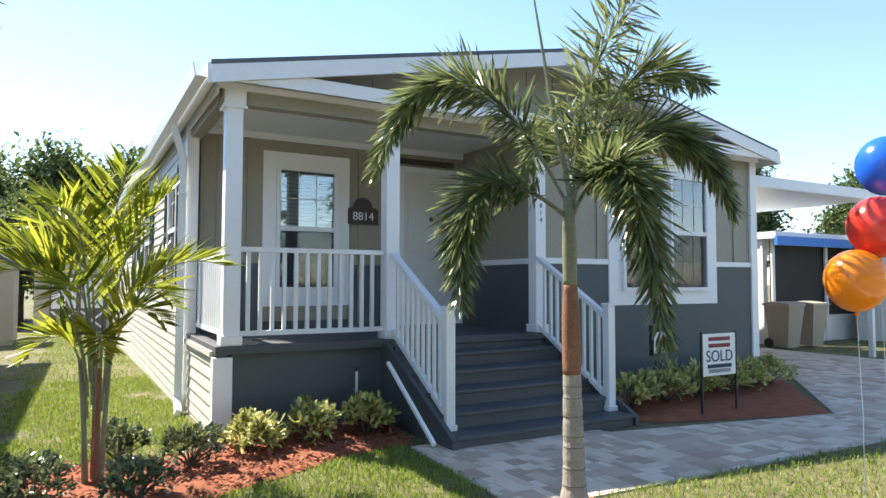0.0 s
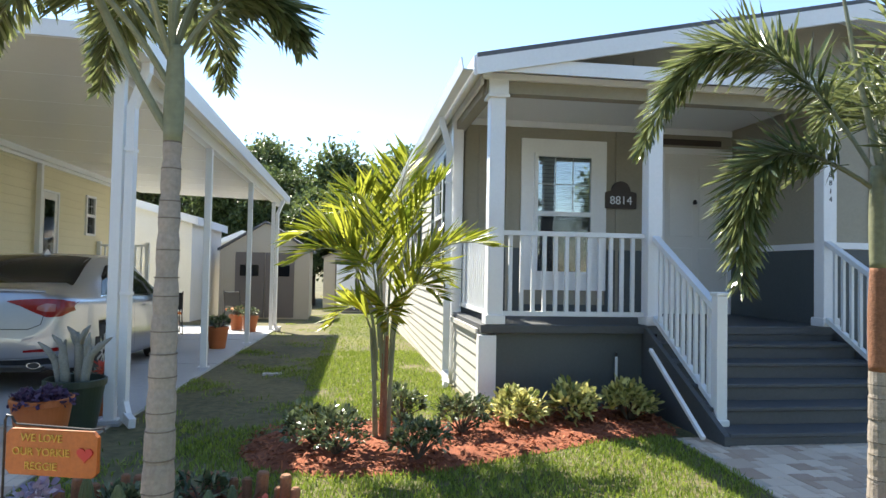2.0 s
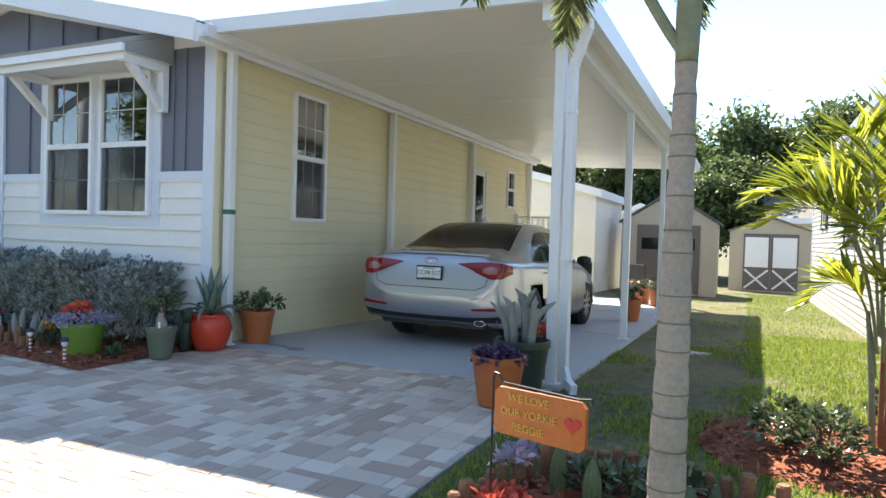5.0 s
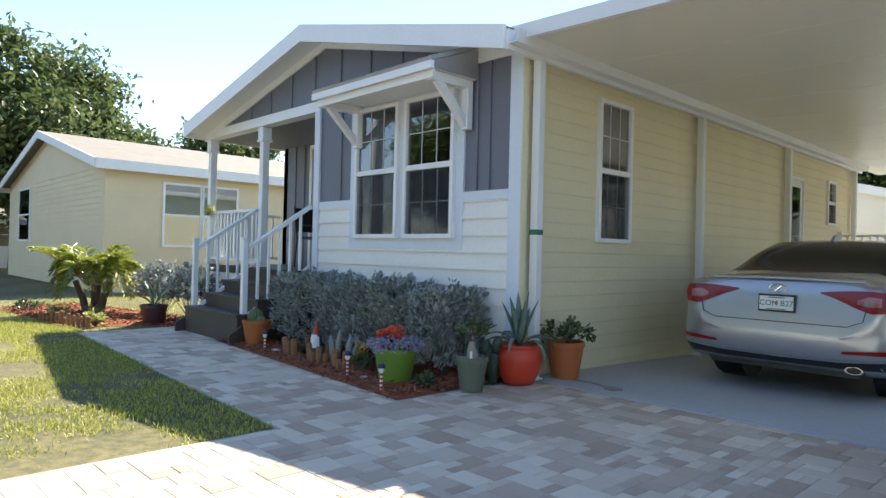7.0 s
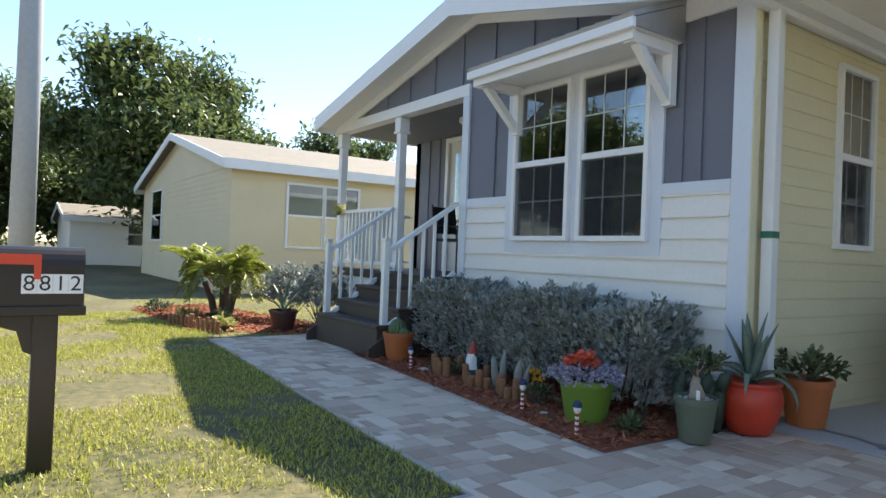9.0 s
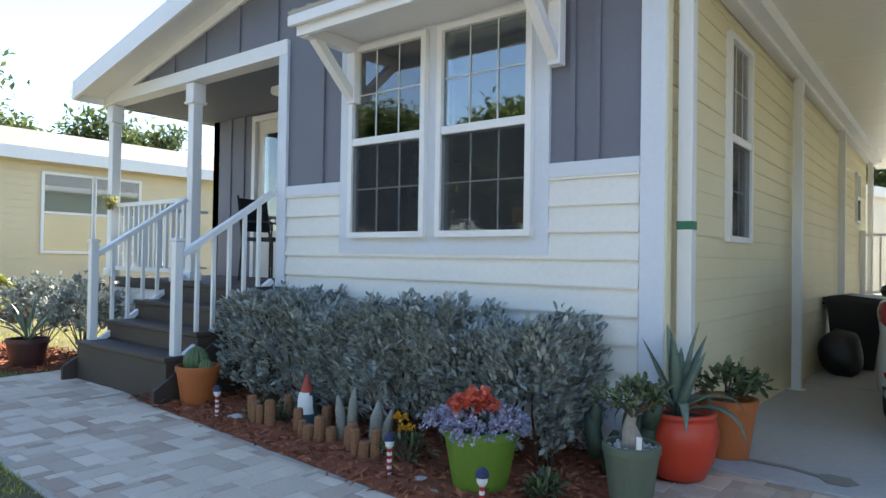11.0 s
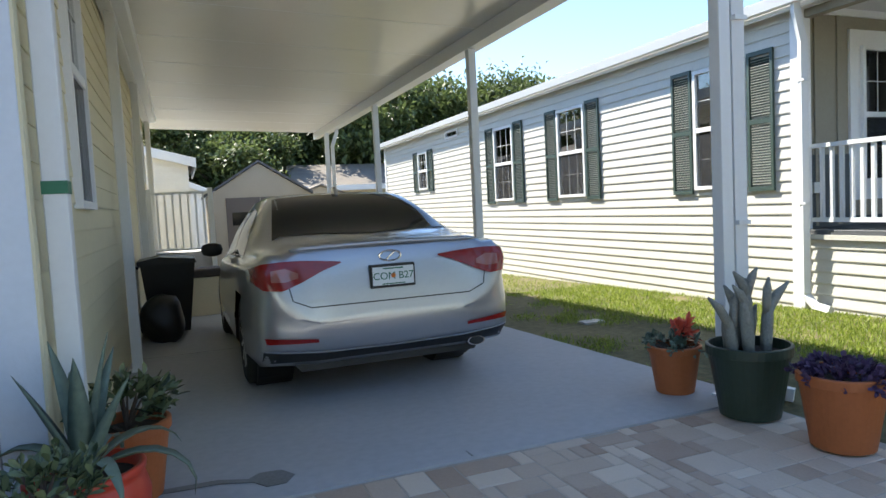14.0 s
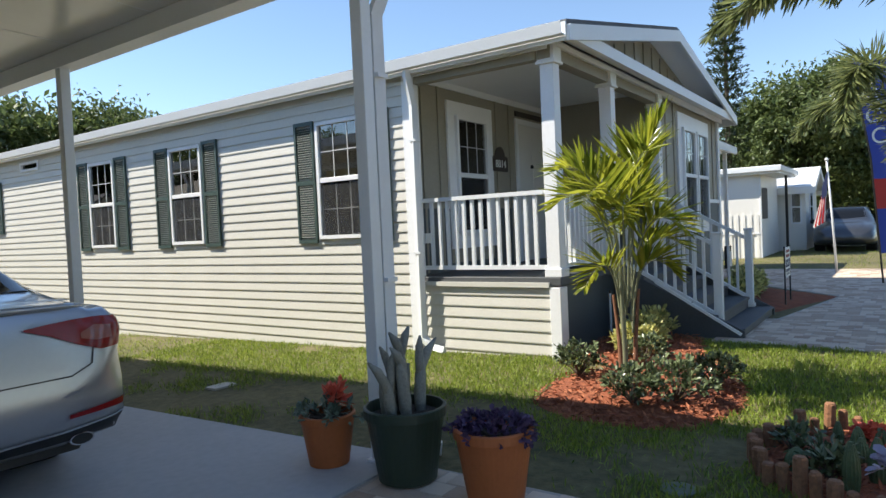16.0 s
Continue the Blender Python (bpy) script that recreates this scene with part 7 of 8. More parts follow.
boxp("landing_deck", (0.2, 0.05, gz(9.6) - 0.02), (1.22, 1.0, 0.66), M["concrete"], gt)


def patio_chair(at, rz, material=None):
    c = thing("patio_chair", at, "dark metal patio chair with orange seat pad", "chair", "patio chairs", rz=rz)
    for x in (-0.22, 0.22):
        for y in (-0.22, 0.22):
            part("leg", tube(bmesh.new(), [(x * 1.1, y * 1.1, 0), (x, y, 0.44)], 0.012, 8), M["black_metal"], c)
        part("arm", tube(bmesh.new(), [(x, -0.2, 0.44), (x, -0.22, 0.64), (x, 0.2, 0.66)], 0.012, 8), M["black_metal"], c)
        part("back_post", tube(bmesh.new(), [(x, 0.22, 0.44), (x, 0.3, 0.95)], 0.012, 8), M["black_metal"], c)
    boxp("seat", (-0.23, -0.23, 0.44), (0.23, 0.23, 0.48), material or M["orange"], c, bevel=0.01)
    part("back_panel", bar(bmesh.new(), (0, 0.23, 0.55), (0, 0.29, 0.92), 0.42, 0.02), M["black_metal"], c)
    return c


patio_chair((1.7, 9.6, gz(9.6) + 0.012), 200)
patio_chair((2.7, 12.2, gz(12.2) + 0.012), 160)
patio_chair((-4.6, 0.8, 0.9), 100, M["black_metal"])
patio_chair((-3.85, 0.95, 0.9), 60, M["black_metal"])
tb = thing("bistro_table", (-4.2, 1.05, 0.9), "small dark metal porch table", "table")
part("tabletop", lathe(bmesh.new(), [(0.3, 0.68), (0.31, 0.69), (0.3, 0.7)], 24), M["black_metal"], tb)
for k in range(3):
    a = 2.1 * k
    part("leg", tube(bmesh.new(), [(0.25 * math.cos(a), 0.25 * math.sin(a), 0), (0.06 * math.cos(a), 0.06 * math.sin(a), 0.35), (0.2 * math.cos(a), 0.2 * math.sin(a), 0.68)], 0.01, 8), M["black_metal"], tb)
for k, (x, y, z) in enumerate(((3.35, 6.35, 0), (3.3, 10.4, 0), (2.9, 11.0, 0))):
    pot("terracotta_pot", (x, y, gz(y) + 0.012 + z), 0.19, 0.38, M["terracotta"], "terracotta pot at the far end of the carport")
    shrub("potted_shrub", (x, y, gz(y) + 0.32 + z), 0.22, 0.22, 0.3, 220, 0.07, 0.03, M["shrub_leaf"], "green plant in a terracotta pot", seed=110 + k)


def shed(name, x0, x1, y0, y1, zb, ze, zr, wallm, doorm, label, cross=False):
    s = thing(name, ((x0 + x1) / 2, y0, zb), label, "shed")
    w, h, r, d = (x1 - x0) / 2, ze - zb, zr - zb, y1 - y0
    part("wall", prism(bmesh.new(), [(-w, 0), (w, 0), (w, h), (0, r), (-w, h)], d, "y", 0), wallm, s)
    for sg in (-1, 1):
        bm = prism(bmesh.new(), [(sg * (w + 0.12), h - 0.05), (0, r + 0.02), (0, r + 0.09), (sg * (w + 0.12), h + 0.02)], d + 0.2, "y", -0.1)
        part("roof_slope", bm, M["shingle"] if not cross else M["shingle_tan"], s)
        part("corner_trim", box(bmesh.new(), sg * w - 0.05, -0.02, 0, sg * w + 0.05, 0.02, h - 0.02), wallm, s)
    dw = w * 0.68
    for sg in (-1, 1):
        dr = boxp("door", (min(0.01 * sg, sg * dw), -0.03, 0.06), (max(0.01 * sg, sg * dw), -0.002, h * 0.96), doorm, s)
        if cross:
            xa, xb = sg * 0.08, sg * (dw - 0.06)
            for p, q in (((xa, 0.12), (xb, 0.85)), ((xb, 0.12), (xa, 0.85))):
                part("door_brace", bar(bmesh.new(), (p[0], -0.045, p[1]), (q[0], -0.045, q[1]), 0.07, 0.02, up=(0, 1, 0)), M["white"], dr)
            boxp("door_panel", (min(xa, xb), -0.04, 0.95), (max(xa, xb), -0.031, h * 0.9), M["white"], dr)
        else:
            boxp("door_window", (min(sg * 0.2, sg * (dw - 0.15)), -0.045, h * 0.62), (max(sg * 0.2, sg * (dw - 0.15)), -0.031, h * 0.78), M["car_glass"], dr)
    return s


shed("garden_shed", 1.45, 4.22, 16.5, 19.0, gz(16.5) - 0.02, 1.85, 2.72, M["shed_tan"], M["shed_brown"], "tan plastic garden shed with brown double doors")
shed("garden_shed", 4.5, 7.3, 23.0, 25.4, gz(23) - 0.02, 1.75, 2.25, M["shed_tan"], M["shed_brown"], "tan wooden shed with white crossed doors", True)


def plain_house(name, x0, x1, y0, y1, ze, zr, wallm, roofm, label, axis="y", zb=-0.8, windows=(), row=0.15, overhang=0.3):
    """A neighbouring house: walls with lapped boards, gable roof, white fascia, windows."""
    h = thing(name, (0, 0, 0), label, "house")
    if axis == "y":
        xm = (x0 + x1) / 2
        part("wall", prism(bmesh.new(), [(x0, zb), (x1, zb), (x1, ze), (xm, zr - 0.05), (x0, ze)], y1 - y0, "y", y0), wallm, h)
        slopes = [(x0 - overhang, xm), (x1 + overhang, xm)]
        k = (zr - ze) / (xm - x0)
        for xa, xb in slopes:
            za = zr - k * abs(xa - xb)
            part("roof", prism(bmesh.new(), [(xa, za), (xb, zr), (xb, zr + 0.06), (xa, za + 0.06)], y1 - y0 + 2 * overhang, "y", y0 - overhang), roofm, h)
            part("rake_board", prism(bmesh.new(), [(xa, za - 0.16), (xb, zr - 0.16), (xb, zr + 0.07), (xa, za + 0.07)], 0.04, "y", y0 - overhang - 0.041), M["white"], h)
            sg = 1 if xa > xb else -1
            boxp("fascia", (min(xa, xa + sg * 0.04), y0 - overhang, za - 0.18), (max(xa, xa + sg * 0.04), y1 + overhang, za + 0.07), M["white"], h)
    else:
        ym = (y0 + y1) / 2
        part("wall", prism(bmesh.new(), [(y0, zb), (y1, zb), (y1, ze), (ym, zr - 0.05), (y0, ze)], x1 - x0, "x", x0), wallm, h)
        k = (zr - ze) / (ym - y0)
        for ya in (y0 - overhang, y1 + overhang):
            za = zr - k * abs(ya - ym)
            part("roof", prism(bmesh.new(), [(ya, za), (ym, zr), (ym, zr + 0.06), (ya, za + 0.06)], x1 - x0 + 2 * overhang, "x", x0 - overhang), roofm, h)
            sg = 1 if ya > ym else -1
            boxp("fascia", (x0 - overhang, min(ya, ya + sg * 0.04), za - 0.18), (x1 + overhang, max(ya, ya + sg * 0.04), za + 0.07), M["white"], h)
    bm = bmesh.new()
    z = 0.0
    while z < ze - 0.05:
        box(bm, x0 - 0.012, y0 - 0.012, z, x1 + 0.012, y0 - 0.001, z + 0.02)
        box(bm, x1 + 0.001, y0, z, x1 + 0.012, y1, z + 0.02)
        box(bm, x0 - 0.012, y0, z, x0 - 0.001, y1, z + 0.02)
        z += row
    part("siding_lap", bm, wallm, h, kind="stuff")
    for side, u, z0, w, hh in windows:
        wn = new("window")
        wn.parent = h
        wn.matrix_basis = pose(u, y0 - 0.02, z0) if side == "f" else pose(x1 + 0.02, u, z0, 0, 0, 90) if side == "r" else pose(x0 - 0.02, u, z0, 0, 0, -90)
        bmf = bmesh.new()
        for r in cut((-w / 2 - 0.06, -0.06, w / 2 + 0.06, hh + 0.06), [(-w / 2, 0, w / 2, hh / 2 - 0.025), (-w / 2, hh / 2 + 0.025, w / 2, hh)]):
            box(bmf, r[0], -0.03, r[1], r[2], 0.02, r[3])
        part("window_frame", bmf, M["white"], wn)
        boxp("pane", (-w / 2, -0.012, 0), (w / 2, -0.006, hh), M["glass"], wn)
        # white blind on the right side only; elsewhere a dark sheet painted as unlit interior
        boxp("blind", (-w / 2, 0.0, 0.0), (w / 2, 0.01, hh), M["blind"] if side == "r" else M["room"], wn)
    return h


plain_house("cream_house", -24.9, -13.55, 0.3, 13.0, 3.3, 4.6, M["cream_house"], M["shingle_tan"], "cream vinyl-sided mobile home with a tan roof", windows=(("r", 2.25, 1.22, 0.95, 1.6), ("r", 3.3, 1.22, 0.95, 1.6), ("f", -22.3, 1.3, 1.6, 1.7)))
cpn = thing("neighbour_carport", (0, 0, 0), "white carport roof on thin posts beside the cream house", "carport")
boxp("roof_panel", (-28.6, 1.0, 2.75), (-25.3, 9.0, 2.9), M["white_alu"], cpn)
for x, y in ((-28.4, 1.3), (-28.4, 8.8)):
    boxp("post", (x - 0.05, y - 0.05, gz(y) - 0.02), (x + 0.05, y + 0.05, 2.749), M["white_alu"], cpn)
plain_house("white_house", -40.0, -33.0, -1.5, 9.0, 2.3, 3.0, M["white_lap"], M["shingle_tan"], "low white mobile home far along the street", windows=(("r", 1.5, 1.0, 0.9, 1.1),))
plain_house("white_outbuilding", -5.0, 0.95, 14.6, 19.0, 2.7, 3.5, M["white_lap"], M["shingle_tan"], "white sided building behind the carport", overhang=0.15)
plain_house("white_outbuilding", -1.0, 2.2, 26.0, 30.0, 2.2, 2.9, M["white_lap"], M["shingle_tan"], "low white building in the back yards", overhang=0.2)
plain_house("cream_house", 6.0, 16.0, 28.0, 34.0, 2.5, 3.6, M["cream_house"], M["shingle_tan"], "cream house in the row behind", axis="x", zb=-1.2)
fh = thing("white_house", (0, 0, 0), "white flat-roofed mobile home with ribbed side panels", "house")
boxp("wall", (23.55, 1.3, -0.4), (27.2, 4.05, 2.6), M["white_lap"], fh)
boxp("roof", (23.2, 0.62, 2.66), (27.4, 4.1, 2.84), M["white_alu"], fh, bevel=0.02)
boxp("soffit", (23.3, 0.7, 2.601), (27.3, 4.0, 2.659), M["white"], fh)
for k in range(13):
    boxp("wall_rib", (23.525, 1.34 + 0.2 * k, -0.1), (23.549, 1.42 + 0.2 * k, 1.35), M["white_lap"], fh)
boxp("corner_board", (23.52, 1.26, -0.1), (23.6, 1.299, 2.6), M["white"], fh)
boxp("belt_rail", (23.51, 1.3, 0.72), (23.524, 4.0, 0.78), M["white"], fh)
# a plain dark panel, its colour standing in for the shaded room
boxp("window", (23.9, 1.28, 1.2), (24.9, 1.299, 2.2), M["room"], fh)
boxp("porch_post", (25.2, 0.72, -0.1), (25.28, 0.8, 2.6), M["black_metal"], fh)
plain_house("white_house", 27.6, 31.4, 0.45, 8.0, 2.3, 3.0, M["white_lap"], M["white_alu"], "small white gabled mobile home along the street", windows=(("l", 0.75, 1.0, 0.25, 1.1), ("f", 29.2, 1.0, 0.9, 1.1)))
plain_house("white_house", 36.0, 42.0, 4.5, 15.0, 2.75, 3.6, M["white_lap"], M["shingle_tan"], "pale mobile home farther along the street", windows=(("f", 38, 1.1, 0.9, 1.3), ("l", 7.0, 1.2, 1.0, 1.1), ("l", 10.0, 1.2, 1.0, 1.1)))
rc = thing("side_carport", (0, 0, 0), "white aluminium carport roof on the far side of the taupe house", "carport")
boxp("roof_panel", (14.8, 1.2, 2.98), (19.3, 9.0, 3.08), M["ceiling_alu"], rc)
boxp("fascia", (14.8, 1.14, 2.94), (19.36, 1.199, 3.12), M["white_alu"], rc)
for x, y in ((19.1, 1.4), (19.1, 8.8)):
    boxp("post", (x - 0.045, y - 0.045, gz(y) - 0.03), (x + 0.045, y + 0.045, 2.979), M["white_alu"], rc)
sr = thing("screened_porch", (0, 0, 0), "screened porch with blue-edged white roof", "porch")
boxp("roof_panel", (20.4, 4.2, 2.45), (30.0, 9.0, 2.62), M["white_alu"], sr)
boxp("blue_fascia", (20.35, 4.12, 2.28), (30.0, 4.199, 2.5), M["blue_fascia"], sr)
boxp("side_wall", (20.5, 4.56, -0.2), (20.58, 9.0, 2.449), M["white_lap"], sr)
for k in range(18):
    boxp("wall_rib", (20.47, 4.6 + 0.25 * k, -0.2), (20.499, 4.66 + 0.25 * k, 2.44), M["white_lap"], sr)
boxp("knee_wall", (20.6, 4.45, -0.2), (30.0, 4.55, 0.55), M["white_lap"], sr)
boxp("screen", (20.6, 4.49, 0.551), (30.0, 4.51, 2.449), M["screen"], sr)
for x in (20.6, 22.8, 25.0, 27.2):
    boxp("post", (x - 0.05, 4.4, -0.15), (x + 0.05, 4.449, 2.449), M["white_alu"], sr)
wheelie_bin((19.6, 3.5, gz(3.5)), M["bin_tan"], "tan wheeled bin by the screened porch", 0.95)
wheelie_bin((20.5, 3.5, gz(3.5)), M["bin_tan"], "tan wheeled bin by the screened porch", 0.95)
fl = thing("flagpole", (17.6, -1.15, 0), "thin pole with a striped flag hanging limp", "flag")
part("pole", tube(bmesh.new(), [(0, 0, 0), (0, 0.06, 1.2), (0, 0.14, 2.45)], [0.026, 0.024, 0.02], 8), M["white_alu"], fl, smooth=True)
part("finial", tube(bmesh.new(), [(0, 0.14, 2.45), (0, 0.14, 2.49), (0, 0.142, 2.53)], [0.022, 0.045, 0.015], 8), M["white_alu"], fl)
for k in range(7):
    u, x = 0.035 * k, 0.02 * (-1) ** k
    part("stripe", prism(bmesh.new(), [(0.14 + u * 0.3, 2.2 - 0.05 * k), (0.14 + (u + 0.034) * 0.3, 2.2 - 0.05 * (k + 1)), (0.2 + u + 0.03, 1.12 - 0.02 * k), (0.2 + u, 1.1 - 0.02 * k)], 0.012, "x", x), M["heart"] if k % 2 else M["plate"], fl)
part("canton", prism(bmesh.new(), [(0.13, 2.24), (0.24, 1.9), (0.25, 1.62), (0.15, 1.7)], 0.06, "x", -0.03), M["navy"], fl)
bn = thing("feather_banner", (14.8, -1.66, 0), "tall blue feather banner with white letters", "banner", rz=-60)
bn.scale = (1.35, 1.35, 1.35)
part("pole", tube(bmesh.new(), [(0.33, 0, 0), (0.21, 0, 1.67), (0.0, 0, 2.98)], 0.013, 8), M["black_metal"], bn)
part("cloth", prism(bmesh.new(), [(0.3, 0.4), (0.82, 0.45), (0.66, 1.8), (0.46, 3.0), (0.0, 2.98), (0.21, 1.67)], 0.006, "y", -0.003), M["banner_blue"], bn)
part("red_band", prism(bmesh.new(), [(0.26, 1.0), (0.74, 1.0), (0.69, 1.4), (0.235, 1.4)], 0.009, "y", -0.0045), M["heart"], bn)
for i, chh in enumerate("MOC"):
    text("letter", chh, 0.3, pose(0.22 + 0.05 * i, -0.006, 2.5 - 0.27 * i, 0, -9, 0), M["plate"], bn, depth=0.002)
sedan("dark_car", (30.5, -0.8, 0.0), 90, 0, M["dark_paint"], "dark grey car parked along the street")
lp = thing("street_lamp_pole", (-7.5, -4.22, 0), "tall pale concrete light pole at the street", "pole")
part("shaft", tube(bmesh.new(), [(0, 0, 0), (0, 0, 4), (0, 0, 9)], [0.16, 0.14, 0.1], 12), M["concrete"], lp, smooth=True)


st_out = [(0.5, 0.37), (0.75, 0.36), (0.9, 0.3), (0.95, 0.22), (1.04, 0.22), (1.09, 0.3), (1.04, 0.39), (0.94, 0.4), (0.88, 0.35), (0.75, 0.41), (0.5, 0.42)]
part("water_stain", prism(bmesh.new(), st_out, 0.003, "z", 0.0135), M["stain"], None, "dark damp stain on the concrete slab", category="stain")


boxp("window_ornament", (-0.95, 0.07, 1.43), (-0.84, 0.085, 1.54), M["orange"], label="small orange ornament behind the front window", category="ornament", bevel=0.004)


# ---- trees ----
def tree(at, h, rad, n, seed, leaf=0.3, label="broad evergreen oak with dense dark foliage", name="oak_tree", material="oak_leaf"):
    rng = np.random.default_rng(seed)
    t = thing(name, at, label, "tree", "background trees")
    bm = bmesh.new()
    zt = h * 0.32
    tube(bm, [(0, 0, -0.3), (0.1, 0, zt * 0.5), (0, 0.1, zt)], [h * 0.035, h * 0.026, h * 0.022], 10)
    m = 56
    v = rng.normal(0, 1, (m, 3))
    v /= np.linalg.norm(v, axis=1, keepdims=True)
    c = v * rng.uniform(0.45, 1.0, (m, 1)) * np.array([rad, rad, h * 0.36]) + np.array([0, 0, h * 0.6])
    for i in range(0, m, 2):
        mid = np.array([c[i, 0] * 0.45, c[i, 1] * 0.45, zt + (c[i, 2] - zt) * 0.55])
        tube(bm, [(0, 0, zt * 0.9), tuple(mid), tuple(c[i])], [h * 0.014, h * 0.008, h * 0.003], 6, False)
    part("trunk", bm, M["bark"], t)
    k = n // m
    cc = np.repeat(c, k, 0) + rng.normal(0, 1, (m * k, 3)) * np.array([rad, rad, rad * 0.75]) * 0.145 * rng.uniform(0.6, 1.3, (m, 1)).repeat(k, 0)
    dd = rng.normal(0, 1, (m * k, 3)) + np.array([0, 0, 0.2])
    leaves("crown", cc, dd, leaf, leaf * 0.5, M[material], t, seed=seed, jitter=0, kind="stuff")
    return t


tree((-40, 9, -0.6), 9.0, 4.6, 14000, 14, 0.45)
tree((-44, -1, -0.3), 7.5, 4.2, 12000, 15, 0.45)
t1 = tree((-30, 1.5, 0), 10.8, 4.6, 30000, 1, 0.36)
t2 = tree((-6, 36, -0.8), 9.5, 4.2, 20000, 2, 0.42)
t3 = tree((5, 38, -0.8), 10.0, 4.6, 20000, 3, 0.42)
rng = random.Random(6)
spots = [(-26, 34, 1), (-16, 38, 0.95), (-1, 41, 1.0), (10, 35, 0.95), (16, 38, 1.05), (22, 36, 0.95), (29, 33, 1), (13, 44, 1.15), (0, 33, 0.75), (3.5, 31, 0.7), (8, 30.5, 0.0),
         (-40, -6, 0.9), (-44, 8, 1.1), (-36, 14, 0.9), (48, 1.5, 1.02), (54, -4, 1.15), (46, 14, 0.85), (40, 22, 0.95), (34, 20, 0.8), (60, 6, 1.0),
         (-26, -26, 1.0), (-17, -25, 0.95), (-8, -26, 0.98), (1, -26, 0.92), (11, -27, 1.0), (24, -27, 1.05)]
for k, (x, y, s) in enumerate(spots):
    if s > 0:
        o = copy_thing((t2, t3, t1)[k % 3], pose(x, y, gz(y), 0, 0, rng.uniform(0, 360)))
        o.scale = (s, s, s * rng.uniform(0.92, 1.08))


for k, (x, y, s) in enumerate(((58, -3, 0.9), (60, 4, 1.0), (57, 11, 0.9), (62, -10, 1.0), (52, 18, 0.8), (-50, 3, 0.9), (-48, -8, 0.9))):
    o = copy_thing((t2, t3, t1)[k % 3], pose(x, y, -3.3, 0, 0, 50.0 * k))
    o.scale = (s * 1.15, s * 1.15, s)


def norfolk_pine(at, h):
    p = thing("norfolk_pine", at, "tall tiered Norfolk pine beyond the houses", "tree")
    part("trunk", tube(bmesh.new(), [(0, 0, 0), (0, 0, h)], [0.3, 0.03], 8), M["bark"], p)
    rng = np.random.default_rng(9)
    cs, ds = [], []
    z = h * 0.1
    while z < h:
        L = (1 - z / h) * h * 0.13 + 0.25
        for a in np.arange(7) * 0.898 + z:
            d = np.array([math.cos(a), math.sin(a), 0.12])
            q = rng.uniform(0.1, 1, 46)[:, None]
            cs.append(d * q * L + np.array([0, 0, z]) + rng.normal(0, 0.09, (46, 3)))
            ds.append(np.repeat(d[None], 46, 0) + rng.normal(0, 0.5, (46, 3)) + np.array([0, 0, 0.5]))
        z += 0.62
    leaves("needles", np.concatenate(cs), np.concatenate(ds), 0.34, 0.11, M["pine_leaf"], p, seed=9, jitter=0, kind="stuff")


norfolk_pine((49, 7.2, 0), 18.5)


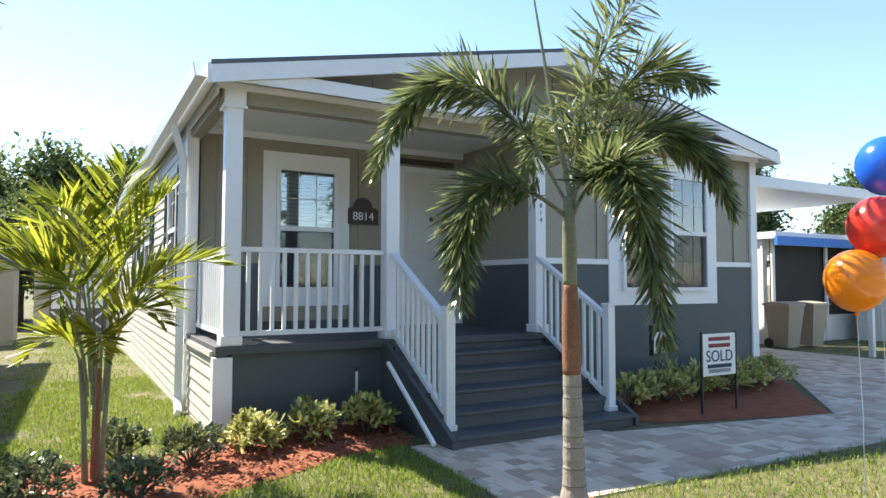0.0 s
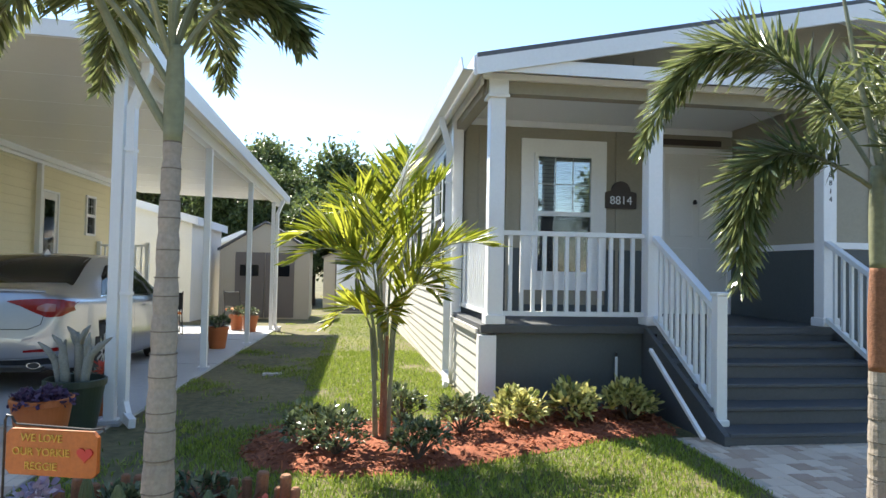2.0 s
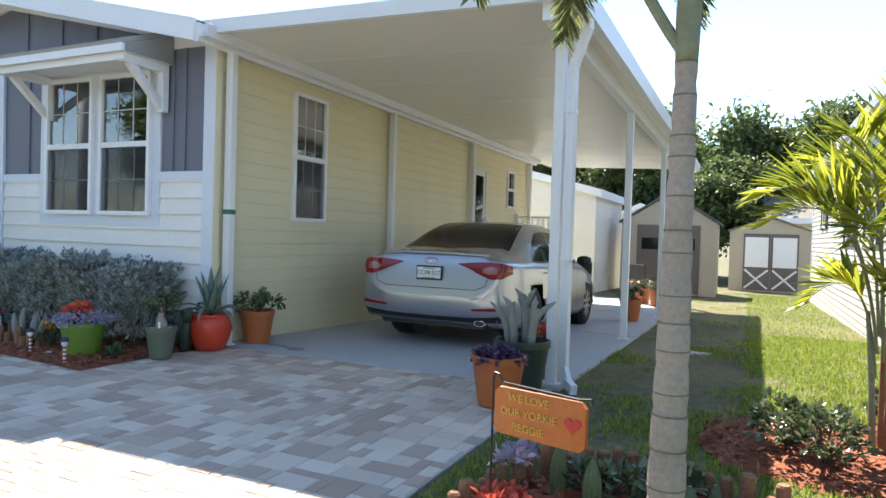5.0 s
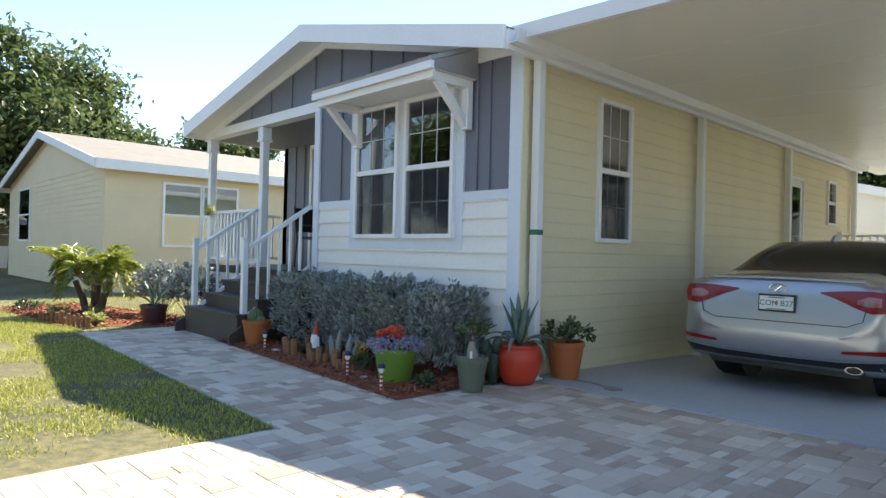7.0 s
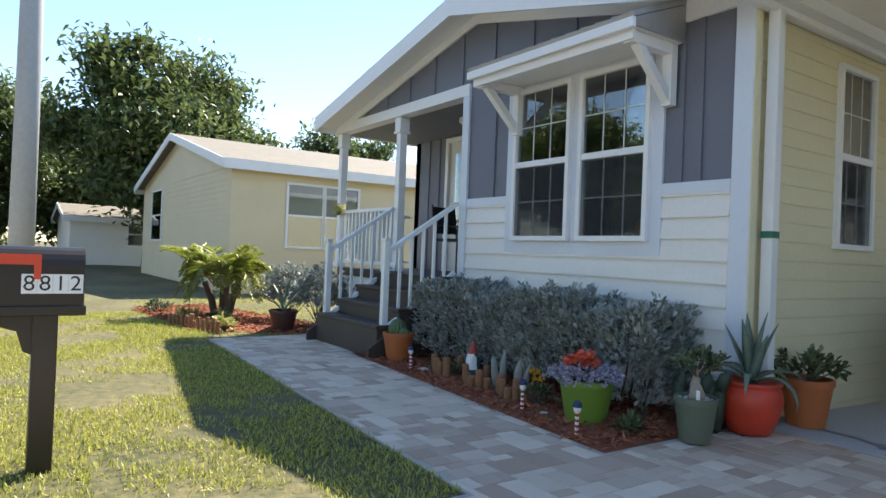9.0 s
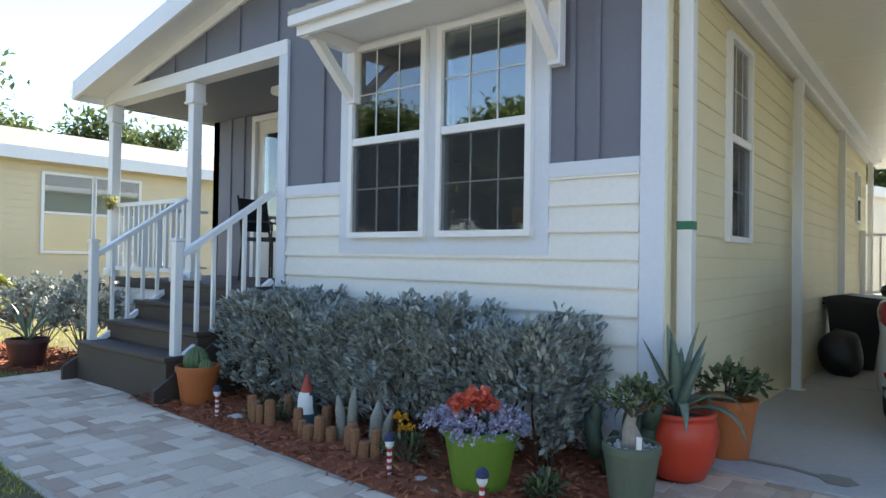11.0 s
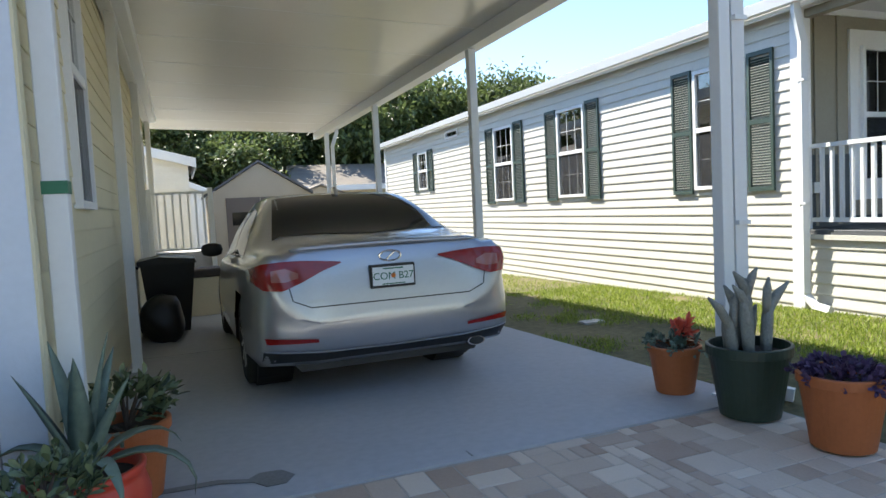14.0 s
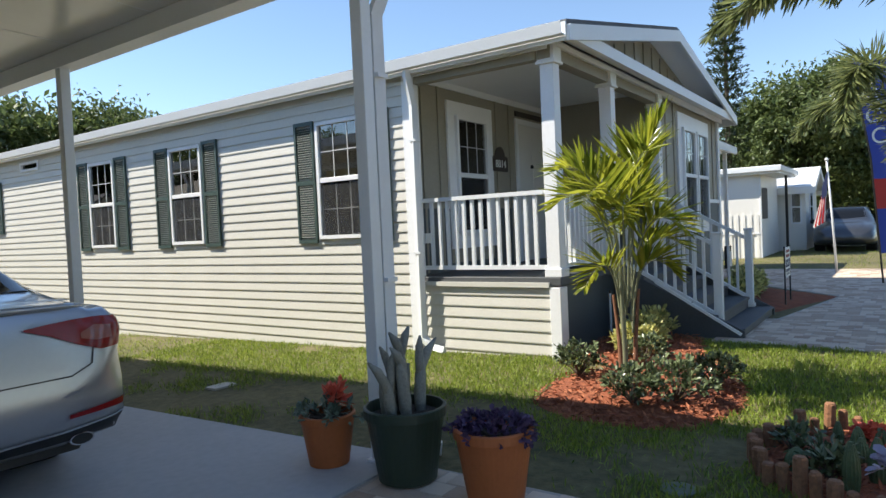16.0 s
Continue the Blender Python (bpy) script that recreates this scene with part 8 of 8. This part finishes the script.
# ---- pavers, each a piece of its own near the walk ----
def pavers(parent, poly, near, seed, far_mat):
    """Paving stones of mixed sizes with open joints; those in 'near' are single objects, the rest one mesh."""
    rng = random.Random(seed)
    xs, ys = [p[0] for p in poly], [p[1] for p in poly]
    shapes = {}
    fv, ff = [], []
    count = 0
    U = 0.074
    nx, ny = int((max(xs) - min(xs)) / U) + 3, int((max(ys) - min(ys)) / U) + 3
    taken = np.zeros((ny, nx), bool)
    kinds = [(3, 2), (2, 2), (2, 3), (4, 2), (2, 2), (3, 3), (2, 1), (1, 2)]
    for j in range(ny):
        for i in range(nx):
            if taken[j, i]:
                continue
            rng.shuffle(kinds)
            for cw, ch_ in kinds + [(1, 1)]:
                if i + cw <= nx and j + ch_ <= ny and not taken[j:j + ch_, i:i + cw].any():
                    break
            taken[j:j + ch_, i:i + cw] = True
            x, y = min(xs) - U + i * U, min(ys) - U + j * U
            x0, y0, x1, y1 = x + 0.002, y + 0.002, x + cw * U - 0.002, y + ch_ * U - 0.002
            best = None
            for f in ((0, 0, 1, 1), (0, 0, 0.6, 1), (0.4, 0, 1, 1), (0, 0, 1, 0.6), (0, 0.4, 1, 1), (0, 0, 0.3, 1), (0.7, 0, 1, 1), (0, 0, 1, 0.3), (0, 0.7, 1, 1), (0, 0, 0.5, 0.5), (0.5, 0, 1, 0.5), (0, 0.5, 0.5, 1), (0.5, 0.5, 1, 1)):
                q = (x0 + (x1 - x0) * f[0], y0 + (y1 - y0) * f[1], x0 + (x1 - x0) * f[2], y0 + (y1 - y0) * f[3])
                if inside(poly, np.array([q[0], q[2], q[0], q[2]]), np.array([q[1], q[1], q[3], q[3]])).all():
                    best = q
                    break
            if not best:
                continue
            x0, y0, x1, y1 = best
            z = 0.001 + rng.uniform(0, 0.003)
            w, h, b, t = x1 - x0, y1 - y0, 0.005, 0.009
            vs = [(0, 0, -0.01), (w, 0, -0.01), (w, h, -0.01), (0, h, -0.01), (0, 0, t - b), (w, 0, t - b), (w, h, t - b), (0, h, t - b), (b, b, t), (w - b, b, t), (w - b, h - b, t), (b, h - b, t)]
            fs = [(0, 1, 5, 4), (1, 2, 6, 5), (2, 3, 7, 6), (3, 0, 4, 7), (4, 5, 9, 8), (5, 6, 10, 9), (6, 7, 11, 10), (7, 4, 8, 11), (8, 9, 10, 11)]
            if near and near[0] < x0 < near[2] and near[1] < y0 < near[3] and count < 300:
                key = (round(w, 3), round(h, 3))
                if key not in shapes:
                    shapes[key] = mesh_of("paver", vs, fs, M["paver"])
                ob = new("paver", shapes[key])
                ob.location, ob.parent = (x0, y0, z - 0.007), parent
                count += 1
            else:
                n = len(fv)
                fv += [(vx + x0, vy + y0, vz + z - 0.007) for vx, vy, vz in vs]
                ff += [tuple(v + n for v in f) for f in fs]
    ob = new("paver_field", mesh_of("paver_field", fv, ff, far_mat))
    ob.parent = parent
    ob["kind"] = "stuff"


pavers(driveway, DRIVE, (-0.4, -2.6, 3.76, 0.2), 1, M["paver_far"])
pavers(walkway, WALK1, None, 2, M["paver_far"])
